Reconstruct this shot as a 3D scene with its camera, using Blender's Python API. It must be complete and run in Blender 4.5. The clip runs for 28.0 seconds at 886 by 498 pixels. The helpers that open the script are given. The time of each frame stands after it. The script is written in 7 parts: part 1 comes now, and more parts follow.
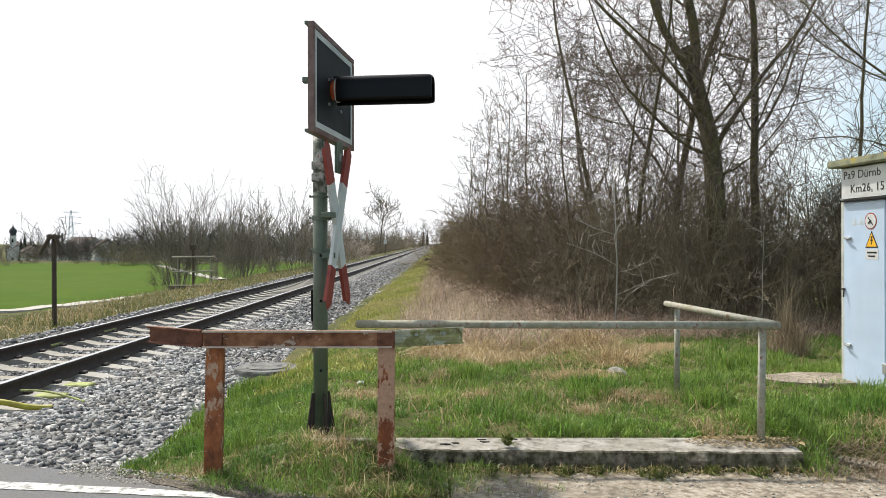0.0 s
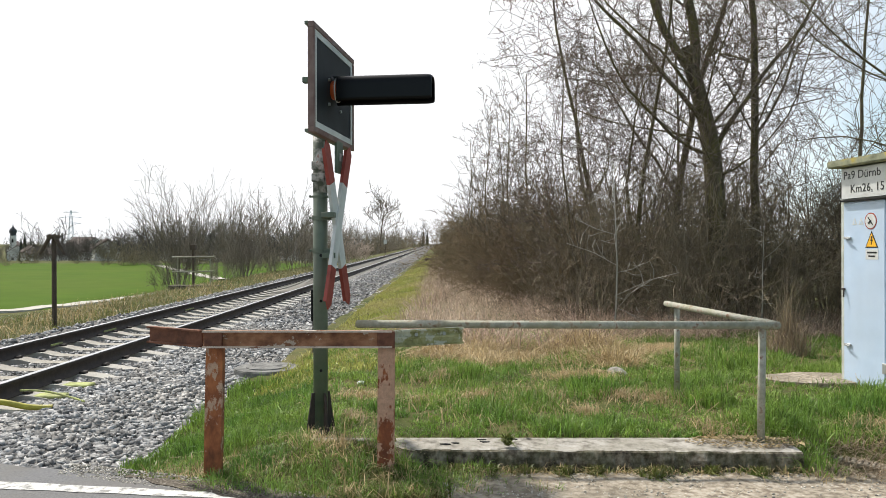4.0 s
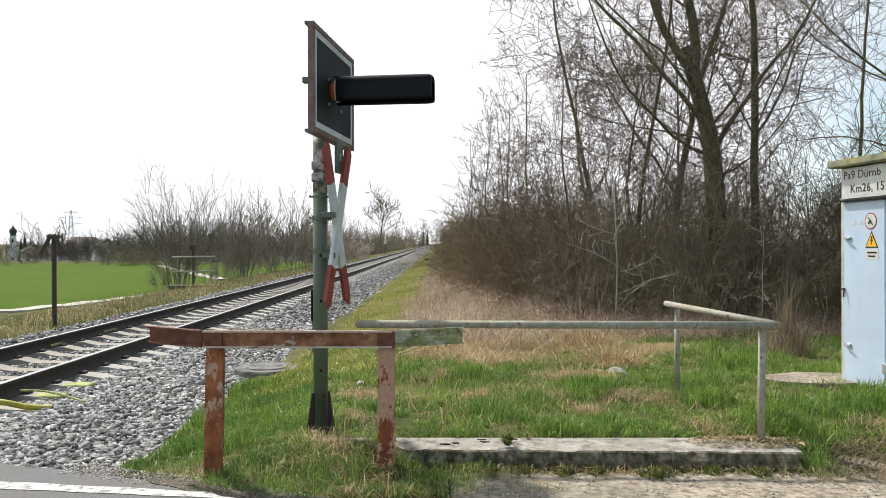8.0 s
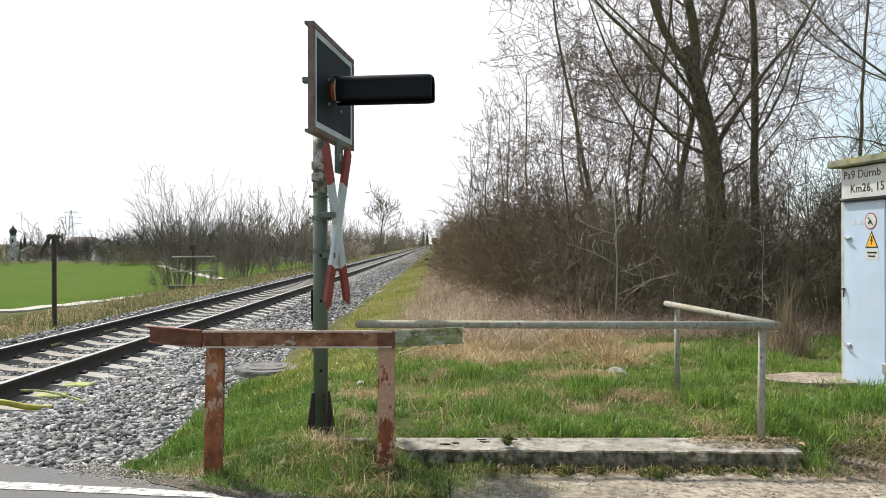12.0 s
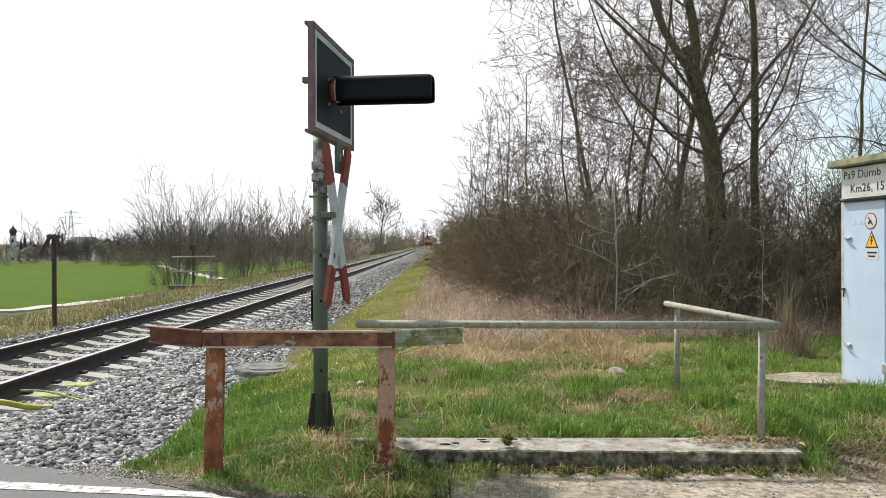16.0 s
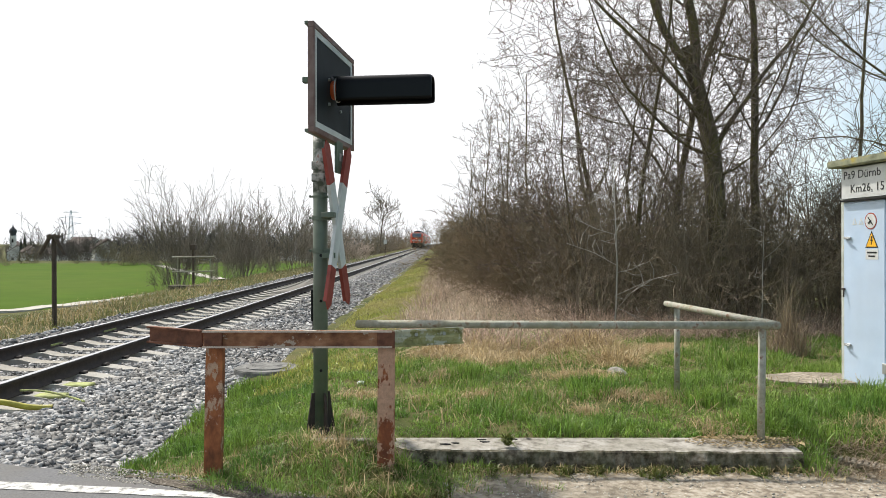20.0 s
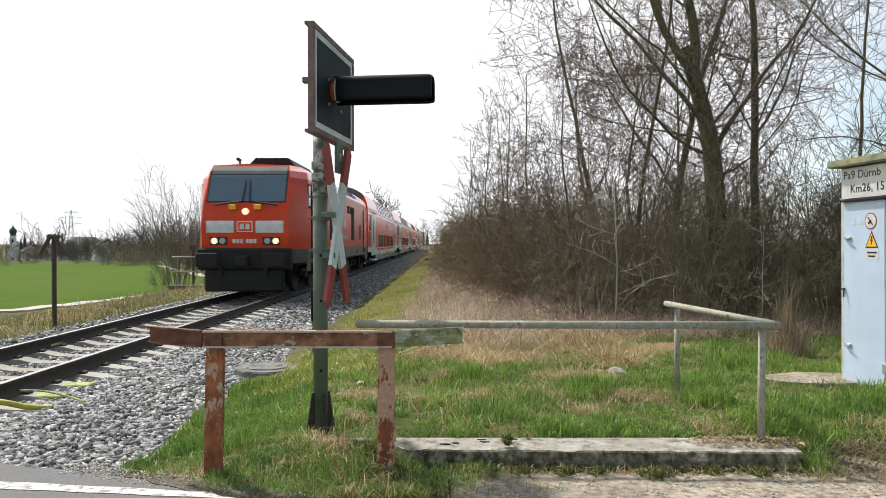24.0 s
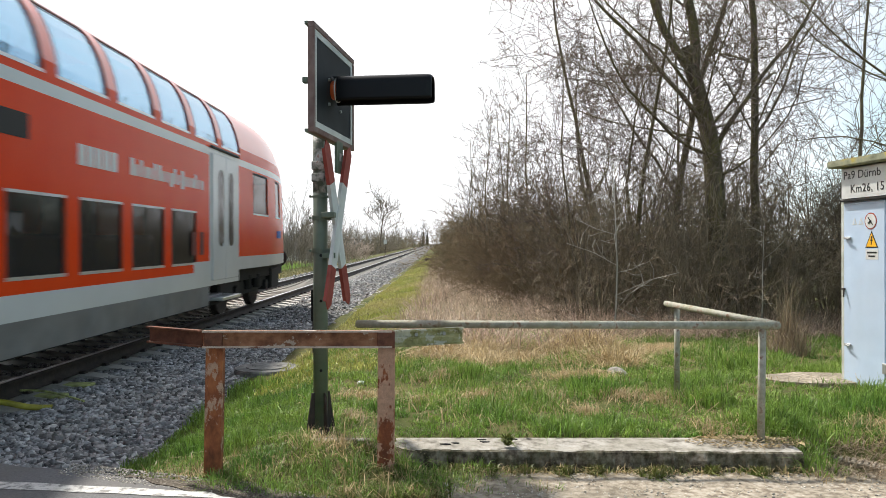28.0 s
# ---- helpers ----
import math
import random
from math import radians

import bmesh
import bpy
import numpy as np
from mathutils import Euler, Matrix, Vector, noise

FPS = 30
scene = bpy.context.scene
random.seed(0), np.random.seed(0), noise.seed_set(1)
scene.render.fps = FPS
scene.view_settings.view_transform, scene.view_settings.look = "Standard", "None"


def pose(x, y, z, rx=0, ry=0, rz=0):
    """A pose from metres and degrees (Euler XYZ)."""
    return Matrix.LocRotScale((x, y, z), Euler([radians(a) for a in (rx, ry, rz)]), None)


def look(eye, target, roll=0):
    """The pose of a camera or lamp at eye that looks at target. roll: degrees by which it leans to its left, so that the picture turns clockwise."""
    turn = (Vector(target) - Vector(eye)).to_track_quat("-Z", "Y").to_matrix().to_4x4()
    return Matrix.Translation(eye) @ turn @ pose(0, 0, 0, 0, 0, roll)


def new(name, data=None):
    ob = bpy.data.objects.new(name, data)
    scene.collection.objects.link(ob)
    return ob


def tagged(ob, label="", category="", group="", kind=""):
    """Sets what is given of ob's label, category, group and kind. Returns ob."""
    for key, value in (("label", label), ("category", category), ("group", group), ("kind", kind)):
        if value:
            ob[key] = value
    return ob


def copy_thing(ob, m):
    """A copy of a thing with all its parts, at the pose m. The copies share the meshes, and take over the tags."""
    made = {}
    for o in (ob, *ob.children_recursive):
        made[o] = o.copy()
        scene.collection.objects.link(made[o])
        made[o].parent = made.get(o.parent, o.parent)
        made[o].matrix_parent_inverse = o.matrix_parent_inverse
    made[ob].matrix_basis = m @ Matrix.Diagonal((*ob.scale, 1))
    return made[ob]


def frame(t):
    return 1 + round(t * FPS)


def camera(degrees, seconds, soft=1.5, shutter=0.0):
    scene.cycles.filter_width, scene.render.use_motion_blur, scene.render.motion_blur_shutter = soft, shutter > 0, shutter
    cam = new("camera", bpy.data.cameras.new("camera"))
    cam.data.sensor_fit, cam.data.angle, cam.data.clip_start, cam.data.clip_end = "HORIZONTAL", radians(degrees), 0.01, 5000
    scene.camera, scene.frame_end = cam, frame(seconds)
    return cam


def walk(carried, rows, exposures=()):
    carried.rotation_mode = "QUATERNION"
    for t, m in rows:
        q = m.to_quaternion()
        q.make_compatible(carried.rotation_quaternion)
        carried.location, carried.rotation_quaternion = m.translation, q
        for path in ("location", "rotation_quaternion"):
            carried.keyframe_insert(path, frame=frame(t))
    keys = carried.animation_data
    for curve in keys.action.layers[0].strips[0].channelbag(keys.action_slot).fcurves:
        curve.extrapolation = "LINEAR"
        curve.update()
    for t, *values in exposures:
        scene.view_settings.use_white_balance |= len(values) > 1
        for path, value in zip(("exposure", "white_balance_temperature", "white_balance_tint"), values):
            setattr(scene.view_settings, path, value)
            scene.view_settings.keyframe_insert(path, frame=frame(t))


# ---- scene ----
# ---- camera: stands still beside the level crossing; rail top is z = 0 ----
EYE = (0.0, 0.0, 1.46)
cam = camera(60.9, 28.0, soft=0.9, shutter=0.12)
VIEW = look(EYE, (0.0, 100.0, 1.46 - 0.925))
walk(cam, [(0.0, VIEW), (28.0, VIEW)], [(0.0, 0.30), (24.3, 0.30), (25.0, 0.44), (26.0, 0.54), (28.0, 0.54)])

# ---- light: thin bright cloud, soft sun ahead and to the track side ----
SUN = Vector((-0.39, 0.42, 0.82)).normalized()
world = bpy.data.worlds.new("world")
scene.world = world
world.use_nodes = True
wn = world.node_tree.nodes
wl = world.node_tree.links
wn.clear()
w_out = wn.new("ShaderNodeOutputWorld")
w_bg = wn.new("ShaderNodeBackground")
w_bg.inputs["Strength"].default_value = 0.081
w_sky = wn.new("ShaderNodeTexSky")
w_sky.sky_type = 'NISHITA'
w_sky.sun_disc = False
w_sky.sun_elevation = math.asin(SUN.z)
w_sky.sun_rotation = math.atan2(SUN.x, SUN.y)
w_sky.air_density, w_sky.dust_density = 1.0, 0.4
w_co = wn.new("ShaderNodeTexCoord")
w_no = wn.new("ShaderNodeTexNoise")
w_no.inputs["Scale"].default_value = 2.2
w_no.inputs["Detail"].default_value = 5.0
w_ra = wn.new("ShaderNodeValToRGB")
w_ra.color_ramp.elements[0].position, w_ra.color_ramp.elements[0].color = 0.25, (0.24, 0.24, 0.24, 1)
w_ra.color_ramp.elements[1].position, w_ra.color_ramp.elements[1].color = 0.46, (1, 1, 1, 1)
# the bright cloud lies on the sun's side, the sky clears to blue on the other
w_dot = wn.new("ShaderNodeVectorMath")
w_dot.operation = 'DOT_PRODUCT'
w_dot.inputs[1].default_value = (-0.81, 0.58, 0.10)
w_sum = wn.new("ShaderNodeMath")
w_sum.operation = 'MULTIPLY_ADD'
w_sum.inputs[1].default_value = 0.38
w_mx = wn.new("ShaderNodeMix")
w_mx.data_type = 'RGBA'
w_mx.inputs[7].default_value = (11.2, 11.3, 11.6, 1)
wl.new(w_co.outputs["Generated"], w_no.inputs["Vector"])
wl.new(w_co.outputs["Generated"], w_dot.inputs[0])
wl.new(w_no.outputs["Fac"], w_sum.inputs[0])
wl.new(w_dot.outputs["Value"], w_sum.inputs[2])
wl.new(w_sum.outputs["Value"], w_ra.inputs["Fac"])
wl.new(w_ra.outputs["Color"], w_mx.inputs[0])
w_tint = wn.new("ShaderNodeMix")
w_tint.data_type, w_tint.blend_type = 'RGBA', 'MULTIPLY'
w_tint.inputs[0].default_value, w_tint.inputs[7].default_value = 1.0, (1.0, 1.32, 1.28, 1)
wl.new(w_sky.outputs["Color"], w_tint.inputs[6])
wl.new(w_tint.outputs[2], w_mx.inputs[6])
wl.new(w_mx.outputs[2], w_bg.inputs["Color"])
wl.new(w_bg.outputs["Background"], w_out.inputs["Surface"])
sun = new("sun", bpy.data.lights.new("sun", 'SUN'))
sun.data.energy, sun.data.angle, sun.data.color = 4.0, radians(2.5), (1.0, 0.95, 0.87)
sun.matrix_world = look(SUN * 50, (0, 0, 0))


# ---- materials ----
def ramp(nt, fac, stops):
    r = nt.nodes.new("ShaderNodeValToRGB")
    while len(r.color_ramp.elements) < len(stops):
        r.color_ramp.elements.new(0.5)
    for e, (p, c) in zip(r.color_ramp.elements, stops):
        e.position, e.color = p, (c[0], c[1], c[2], 1)
    nt.links.new(fac, r.inputs["Fac"])
    return r.outputs["Color"]


def noise_fac(nt, scale, detail=4.0, rough=0.6, stretch=None):
    co = nt.nodes.new("ShaderNodeTexCoord")
    n = nt.nodes.new("ShaderNodeTexNoise")
    n.inputs["Scale"].default_value, n.inputs["Detail"].default_value, n.inputs["Roughness"].default_value = scale, detail, rough
    if stretch:
        mp = nt.nodes.new("ShaderNodeMapping")
        mp.inputs["Scale"].default_value = stretch
        nt.links.new(co.outputs["Object"], mp.inputs["Vector"])
        nt.links.new(mp.outputs["Vector"], n.inputs["Vector"])
    else:
        nt.links.new(co.outputs["Object"], n.inputs["Vector"])
    return n.outputs["Fac"]


def mixc(nt, fac, a, b, mode='MIX'):
    m = nt.nodes.new("ShaderNodeMix")
    m.data_type, m.blend_type = 'RGBA', mode
    for sock, v in ((m.inputs[0], fac), (m.inputs[6], a), (m.inputs[7], b)):
        if isinstance(v, (int, float)):
            sock.default_value = v
        elif isinstance(v, tuple):
            sock.default_value = (v[0], v[1], v[2], 1)
        else:
            nt.links.new(v, sock)
    return m.outputs[2]


def surface(name, stops, scale=6.0, rough=0.7, metal=0.0, bump=0.0, bscale=40.0, coarse=None, coarse_scale=0.8,
            stretch=None, island=0.0, obj_rand=0.0, spec=0.5, coat=0.0):
    """Noise-driven colour (stops) with a second, coarser tint, fine relief and per-piece variation."""
    m = bpy.data.materials.new(name)
    m.use_nodes = True
    nt = m.node_tree
    b = nt.nodes["Principled BSDF"]
    col = ramp(nt, noise_fac(nt, scale, stretch=stretch), stops)
    if coarse:
        f = ramp(nt, noise_fac(nt, coarse_scale, 3.0), [(0.40, (0, 0, 0)), (0.62, (1, 1, 1))])
        col = mixc(nt, f, col, mixc(nt, 0.6, col, coarse))
    if island or obj_rand:
        if island:
            rnd = nt.nodes.new("ShaderNodeNewGeometry").outputs["Random Per Island"]
        else:
            rnd = nt.nodes.new("ShaderNodeObjectInfo").outputs["Random"]
        k = island or obj_rand
        v = ramp(nt, rnd, [(0.0, (1 - k,) * 3), (1.0, (1 + k,) * 3)])
        col = mixc(nt, 1.0, col, v, 'MULTIPLY')
    nt.links.new(col, b.inputs["Base Color"])
    b.inputs["Roughness"].default_value, b.inputs["Metallic"].default_value = rough, metal
    b.inputs["Specular IOR Level"].default_value = spec
    b.inputs["Coat Weight"].default_value = coat
    b.inputs["Coat Roughness"].default_value = 0.12
    if bump:
        bp = nt.nodes.new("ShaderNodeBump")
        bp.inputs["Strength"].default_value, bp.inputs["Distance"].default_value = bump, 0.01
        nt.links.new(noise_fac(nt, bscale, 5.0), bp.inputs["Height"])
        nt.links.new(bp.outputs["Normal"], b.inputs["Normal"])
    return m


def plain(name, c, rough=0.6, metal=0.0, var=0.12, scale=5.0, **kw):
    lo, hi = tuple(x * (1 - var) for x in c), tuple(min(x * (1 + var), 1) for x in c)
    return surface(name, [(0.3, lo), (0.7, hi)], scale, rough, metal, **kw)


def leafy(name, stops, scale, coarse, coarse_scale, island=0.35):
    """Thin blades: part of the light passes through them."""
    m = surface(name, stops, scale, 0.5, island=island, coarse=coarse, coarse_scale=coarse_scale, spec=0.4)
    nt = m.node_tree
    b = nt.nodes["Principled BSDF"]
    tl = nt.nodes.new("ShaderNodeBsdfTranslucent")
    nt.links.new(b.inputs["Base Color"].links[0].from_socket, tl.inputs["Color"])
    mx = nt.nodes.new("ShaderNodeMixShader")
    mx.inputs[0].default_value = 0.32
    nt.links.new(b.outputs[0], mx.inputs[1])
    nt.links.new(tl.outputs[0], mx.inputs[2])
    nt.links.new(mx.outputs[0], nt.nodes["Material Output"].inputs["Surface"])
    return m


def glowing(name, c, strength):
    m = plain(name, c, 0.3)
    b = m.node_tree.nodes["Principled BSDF"]
    b.inputs["Emission Color"].default_value = (*c, 1)
    b.inputs["Emission Strength"].default_value = strength
    return m


def glass(name, tint=(0.5, 0.55, 0.6), mixture=0.55, seen=(0.55, 0.58, 0.6), metallic_share=0.0):
    """Tinted pane: a clear coat over dark, partly see-through glazing."""
    m = bpy.data.materials.new(name)
    m.use_nodes = True
    nt = m.node_tree
    b = nt.nodes["Principled BSDF"]
    b.inputs["Base Color"].default_value = (*tint, 1)
    b.inputs["Roughness"].default_value = 0.04
    b.inputs["Specular IOR Level"].default_value = 0.8
    b.inputs["Metallic"].default_value = metallic_share
    tr = nt.nodes.new("ShaderNodeBsdfTransparent")
    tr.inputs["Color"].default_value = (*seen, 1)
    mx = nt.nodes.new("ShaderNodeMixShader")
    mx.inputs[0].default_value = mixture
    nt.links.new(tr.outputs[0], mx.inputs[1])
    nt.links.new(b.outputs[0], mx.inputs[2])
    nt.links.new(mx.outputs[0], nt.nodes["Material Output"].inputs["Surface"])
    return m


def flaky(name, rust, paint, amount, scale, stretch=(1, 1, 0.5), grain=60):
    """Old paint broken away in sharp-edged flakes over rust."""
    m = surface(name, rust, scale * 1.6, 0.9, bump=0.5, bscale=grain, stretch=stretch)
    nt = m.node_tree
    b = nt.nodes["Principled BSDF"]
    under = b.inputs["Base Color"].links[0].from_socket
    chips = noise_fac(nt, scale, 9.0, 0.68, stretch)
    film = ramp(nt, noise_fac(nt, scale * 5, 5.0), [(0.3, tuple(c * 0.72 for c in paint)), (0.65, paint)])
    mask = ramp(nt, chips, [(amount, (0, 0, 0)), (amount + 0.02, (1, 1, 1))])
    nt.links.new(mixc(nt, mask, under, film), b.inputs["Base Color"])
    lift = nt.nodes.new("ShaderNodeBump")
    lift.inputs["Strength"].default_value, lift.inputs["Distance"].default_value = 0.6, 0.003
    nt.links.new(mask, lift.inputs["Height"])
    nt.links.new(b.inputs["Normal"].links[0].from_socket, lift.inputs["Normal"])
    nt.links.new(lift.outputs["Normal"], b.inputs["Normal"])
    return m


M_SOIL = surface("grassy_soil", [(0.3, (0.034, 0.044, 0.014)), (0.5, (0.062, 0.078, 0.022)), (0.7, (0.105, 0.098, 0.042))], 2.5, 0.95, bump=0.6, bscale=25,
                 coarse=(0.16, 0.135, 0.06), coarse_scale=0.5, spec=0.1)
M_DIRT = surface("dark_gritty_soil", [(0.36, (0.035, 0.028, 0.021)), (0.5, (0.095, 0.078, 0.06)), (0.6, (0.20, 0.175, 0.145)), (0.68, (0.38, 0.35, 0.31))], 55, 0.95, bump=1.0, bscale=70, coarse=(0.15, 0.13, 0.10), coarse_scale=6.0, spec=0.2)
M_FIELD = surface("young_crop", [(0.3, (0.044, 0.094, 0.006)), (0.7, (0.070, 0.126, 0.010))], 0.5, 0.9, bump=0.4, bscale=8, coarse=(0.085, 0.12, 0.018), coarse_scale=0.05, spec=0.05)
M_ASPHALT = surface("asphalt", [(0.3, (0.10, 0.10, 0.105)), (0.7, (0.19, 0.19, 0.19))], 60, 0.9, bump=0.5, bscale=120, coarse=(0.15, 0.14, 0.12), coarse_scale=1.5)
M_LINE = surface("road_paint", [(0.38, (0.22, 0.215, 0.20)), (0.47, (0.50, 0.49, 0.46)), (0.6, (0.66, 0.65, 0.61))], 18, 0.7, bump=0.3, bscale=80)
M_SAND = surface("sandy_concrete", [(0.36, (0.14, 0.11, 0.082)), (0.47, (0.27, 0.225, 0.165)), (0.54, (0.36, 0.31, 0.24)), (0.66, (0.47, 0.415, 0.34))], 20, 0.95, bump=0.7, bscale=70, coarse=(0.17, 0.145, 0.105), coarse_scale=2.2)
M_PATH = plain("pale_track", (0.45, 0.42, 0.37), 0.95, scale=2)
# Bed toned well below its stones: shade in the gaps put into colour.
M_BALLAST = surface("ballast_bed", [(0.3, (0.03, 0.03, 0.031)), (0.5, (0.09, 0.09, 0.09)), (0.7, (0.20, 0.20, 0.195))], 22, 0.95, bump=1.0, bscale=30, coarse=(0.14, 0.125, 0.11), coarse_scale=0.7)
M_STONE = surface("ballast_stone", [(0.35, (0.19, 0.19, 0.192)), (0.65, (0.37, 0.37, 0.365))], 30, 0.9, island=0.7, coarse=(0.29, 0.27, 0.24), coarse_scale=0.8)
M_SLEEPER = surface("sleeper_concrete", [(0.3, (0.33, 0.31, 0.275)), (0.7, (0.53, 0.51, 0.465))], 8, 0.9, bump=0.4, bscale=60, coarse=(0.22, 0.19, 0.14), coarse_scale=2.0)
M_RAIL = surface("rail_steel", [(0.3, (0.020, 0.016, 0.014)), (0.7, (0.055, 0.040, 0.032))], 12, 0.75, bump=0.3, bscale=60)
M_RAILTOP = plain("polished_railhead", (0.55, 0.55, 0.55), 0.28, 1.0)
M_KERB = surface("kerb_concrete", [(0.36, (0.12, 0.105, 0.085)), (0.45, (0.27, 0.25, 0.215)), (0.54, (0.37, 0.345, 0.305)), (0.64, (0.45, 0.42, 0.375))], 13, 0.95, bump=1.0, bscale=36, coarse=(0.27, 0.25, 0.20), coarse_scale=2.4)
M_RUSTOLD = flaky("old_rusty_post_paint", [(0.33, (0.13, 0.042, 0.018)), (0.5, (0.27, 0.088, 0.034)), (0.66, (0.42, 0.15, 0.055))], (0.55, 0.36, 0.25), 0.545, 9)
# Soil-stained copy of the kerb concrete, its tone also lowered for shade.
M_KERBFACE = surface("soiled_shaded_kerb_face", [(0.37, (0.035, 0.028, 0.018)), (0.46, (0.11, 0.088, 0.062)), (0.55, (0.20, 0.17, 0.125)), (0.66, (0.30, 0.265, 0.21))], 17, 0.95, bump=1.0, bscale=34, coarse=(0.07, 0.075, 0.030), coarse_scale=4.5)
M_RUST = flaky("flaking_rusty_paint", [(0.33, (0.14, 0.042, 0.020)), (0.55, (0.25, 0.075, 0.030)), (0.68, (0.40, 0.14, 0.05))], (0.56, 0.33, 0.22), 0.475, 8)
M_RUSTBEAM = flaky("rusty_beam_paint", [(0.33, (0.16, 0.066, 0.036)), (0.5, (0.30, 0.135, 0.068)), (0.68, (0.46, 0.24, 0.135))], (0.62, 0.50, 0.40), 0.585, 7, (0.8, 1, 1.2))
# Pale flaked paint for the edge strips, light enough to act as highlight.
M_EDGE = flaky("flange_highlight_paint", [(0.35, (0.20, 0.09, 0.055)), (0.65, (0.36, 0.19, 0.12))], (0.62, 0.50, 0.41), 0.45, 6, (0.5, 1, 1))
M_RUST_DARK = surface("dark_rust", [(0.35, (0.10, 0.040, 0.024)), (0.65, (0.24, 0.10, 0.055))], 9, 0.9, bump=0.5, bscale=45)
M_LICHEN = flaky("lichened_white_paint", [(0.34, (0.15, 0.14, 0.06)), (0.5, (0.30, 0.29, 0.12)), (0.66, (0.42, 0.40, 0.22))], (0.58, 0.57, 0.44), 0.50, 8, (1, 1, 1))
M_PIPE = surface("weathered_galvanised_pipe", [(0.3, (0.20, 0.20, 0.16)), (0.5, (0.33, 0.33, 0.27)), (0.56, (0.40, 0.39, 0.33)), (0.60, (0.28, 0.22, 0.17)), (0.68, (0.17, 0.085, 0.05))], 19, 0.7, bump=0.3, bscale=50, coarse=(0.25, 0.24, 0.15), coarse_scale=2.5)
M_MAST = surface("olive_green_paint", [(0.3, (0.062, 0.092, 0.060)), (0.7, (0.115, 0.155, 0.105))], 5, 0.5, bump=0.15, bscale=60, coarse=(0.15, 0.165, 0.13), coarse_scale=3)
M_PEEL = surface("peeling_mast_paint", [(0.40, (0.10, 0.12, 0.09)), (0.5, (0.34, 0.34, 0.31)), (0.58, (0.52, 0.52, 0.49)), (0.66, (0.30, 0.14, 0.09))], 14, 0.75, bump=0.3, bscale=60)
M_BOARD = plain("black_board", (0.010, 0.015, 0.018), 0.6, var=0.3, spec=0.2)
M_HOOD = plain("black_hood", (0.0035, 0.0035, 0.004), 0.30, spec=0.2)
M_WHITE = surface("weathered_white", [(0.3, (0.50, 0.51, 0.49)), (0.7, (0.68, 0.69, 0.67))], 5, 0.6, bump=0.1)
M_SIGNRED = surface("faded_sign_red", [(0.3, (0.22, 0.035, 0.025)), (0.7, (0.36, 0.07, 0.05))], 6, 0.6)
M_FRAME = surface("dull_frame", [(0.35, (0.14, 0.075, 0.065)), (0.65, (0.24, 0.17, 0.15))], 7, 0.7, bump=0.2)
M_GALV = plain("galvanised_clamp", (0.42, 0.43, 0.42), 0.45, 0.6)
M_COVER = surface("grey_cast_cover", [(0.35, (0.09, 0.09, 0.083)), (0.65, (0.22, 0.215, 0.20))], 9, 0.9, bump=0.5, bscale=40)
M_DARK = plain("dark_gap", (0.008, 0.008, 0.008), 0.9)
M_AMBER = glowing("dim_amber_lens", (0.28, 0.06, 0.018), 0.10)
M_CABINET = surface("pale_blue_paint", [(0.3, (0.47, 0.60, 0.76)), (0.7, (0.56, 0.68, 0.83))], 3, 0.45, bump=0.08, bscale=30, coarse=(0.46, 0.55, 0.66), coarse_scale=1.2)
M_CABWALL = surface("grimy_cream_wall", [(0.35, (0.40, 0.41, 0.34)), (0.6, (0.58, 0.60, 0.55)), (0.75, (0.52, 0.42, 0.12))], 6, 0.85, bump=0.3)
M_ROOFSLAB = surface("mossy_roof_slab", [(0.3, (0.14, 0.15, 0.09)), (0.55, (0.30, 0.31, 0.21)), (0.7, (0.45, 0.36, 0.08))], 8, 0.95, bump=0.6, bscale=40)
M_YELLOW = plain("sign_yellow", (0.85, 0.45, 0.02), 0.5)
M_BLACK = plain("black_print", (0.015, 0.015, 0.015), 0.6)
M_WOOD = surface("weathered_wood", [(0.3, (0.045, 0.032, 0.024)), (0.7, (0.12, 0.09, 0.065))], 10, 0.9, bump=0.5, bscale=30, stretch=(6, 6, 0.6))
M_BARK = surface("bark", [(0.3, (0.055, 0.045, 0.034)), (0.5, (0.11, 0.092, 0.062)), (0.68, (0.19, 0.17, 0.065))], 5, 0.95, bump=0.9, bscale=18, stretch=(3, 3, 0.7), coarse=(0.14, 0.125, 0.04), coarse_scale=1.0)
M_TWIG = surface("twig_bark", [(0.3, (0.095, 0.070, 0.062)), (0.7, (0.21, 0.16, 0.135))], 3, 0.9, coarse=(0.12, 0.105, 0.045), coarse_scale=0.4)
M_SHRUB = surface("shrub_bark", [(0.3, (0.10, 0.082, 0.058)), (0.7, (0.255, 0.212, 0.15))], 2, 0.9, obj_rand=0.45, coarse=(0.20, 0.165, 0.085), coarse_scale=0.5)
M_CANE = surface("bramble_canes", [(0.35, (0.09, 0.066, 0.048)), (0.65, (0.26, 0.20, 0.145))], 2, 0.85, coarse=(0.34, 0.29, 0.18), coarse_scale=0.7)
M_DOME = surface("brown_shoots", [(0.3, (0.145, 0.100, 0.064)), (0.7, (0.32, 0.23, 0.146))], 1.2, 0.9, obj_rand=0.2, coarse=(0.16, 0.14, 0.06), coarse_scale=0.6)
M_SHRUB2 = surface("grey_bush_bark", [(0.3, (0.13, 0.112, 0.088)), (0.7, (0.27, 0.235, 0.185))], 1.0, 0.9, obj_rand=0.25)
M_BELT = surface("far_bark", [(0.3, (0.085, 0.078, 0.070)), (0.7, (0.16, 0.143, 0.128))], 0.5, 0.95, obj_rand=0.25, spec=0.1)
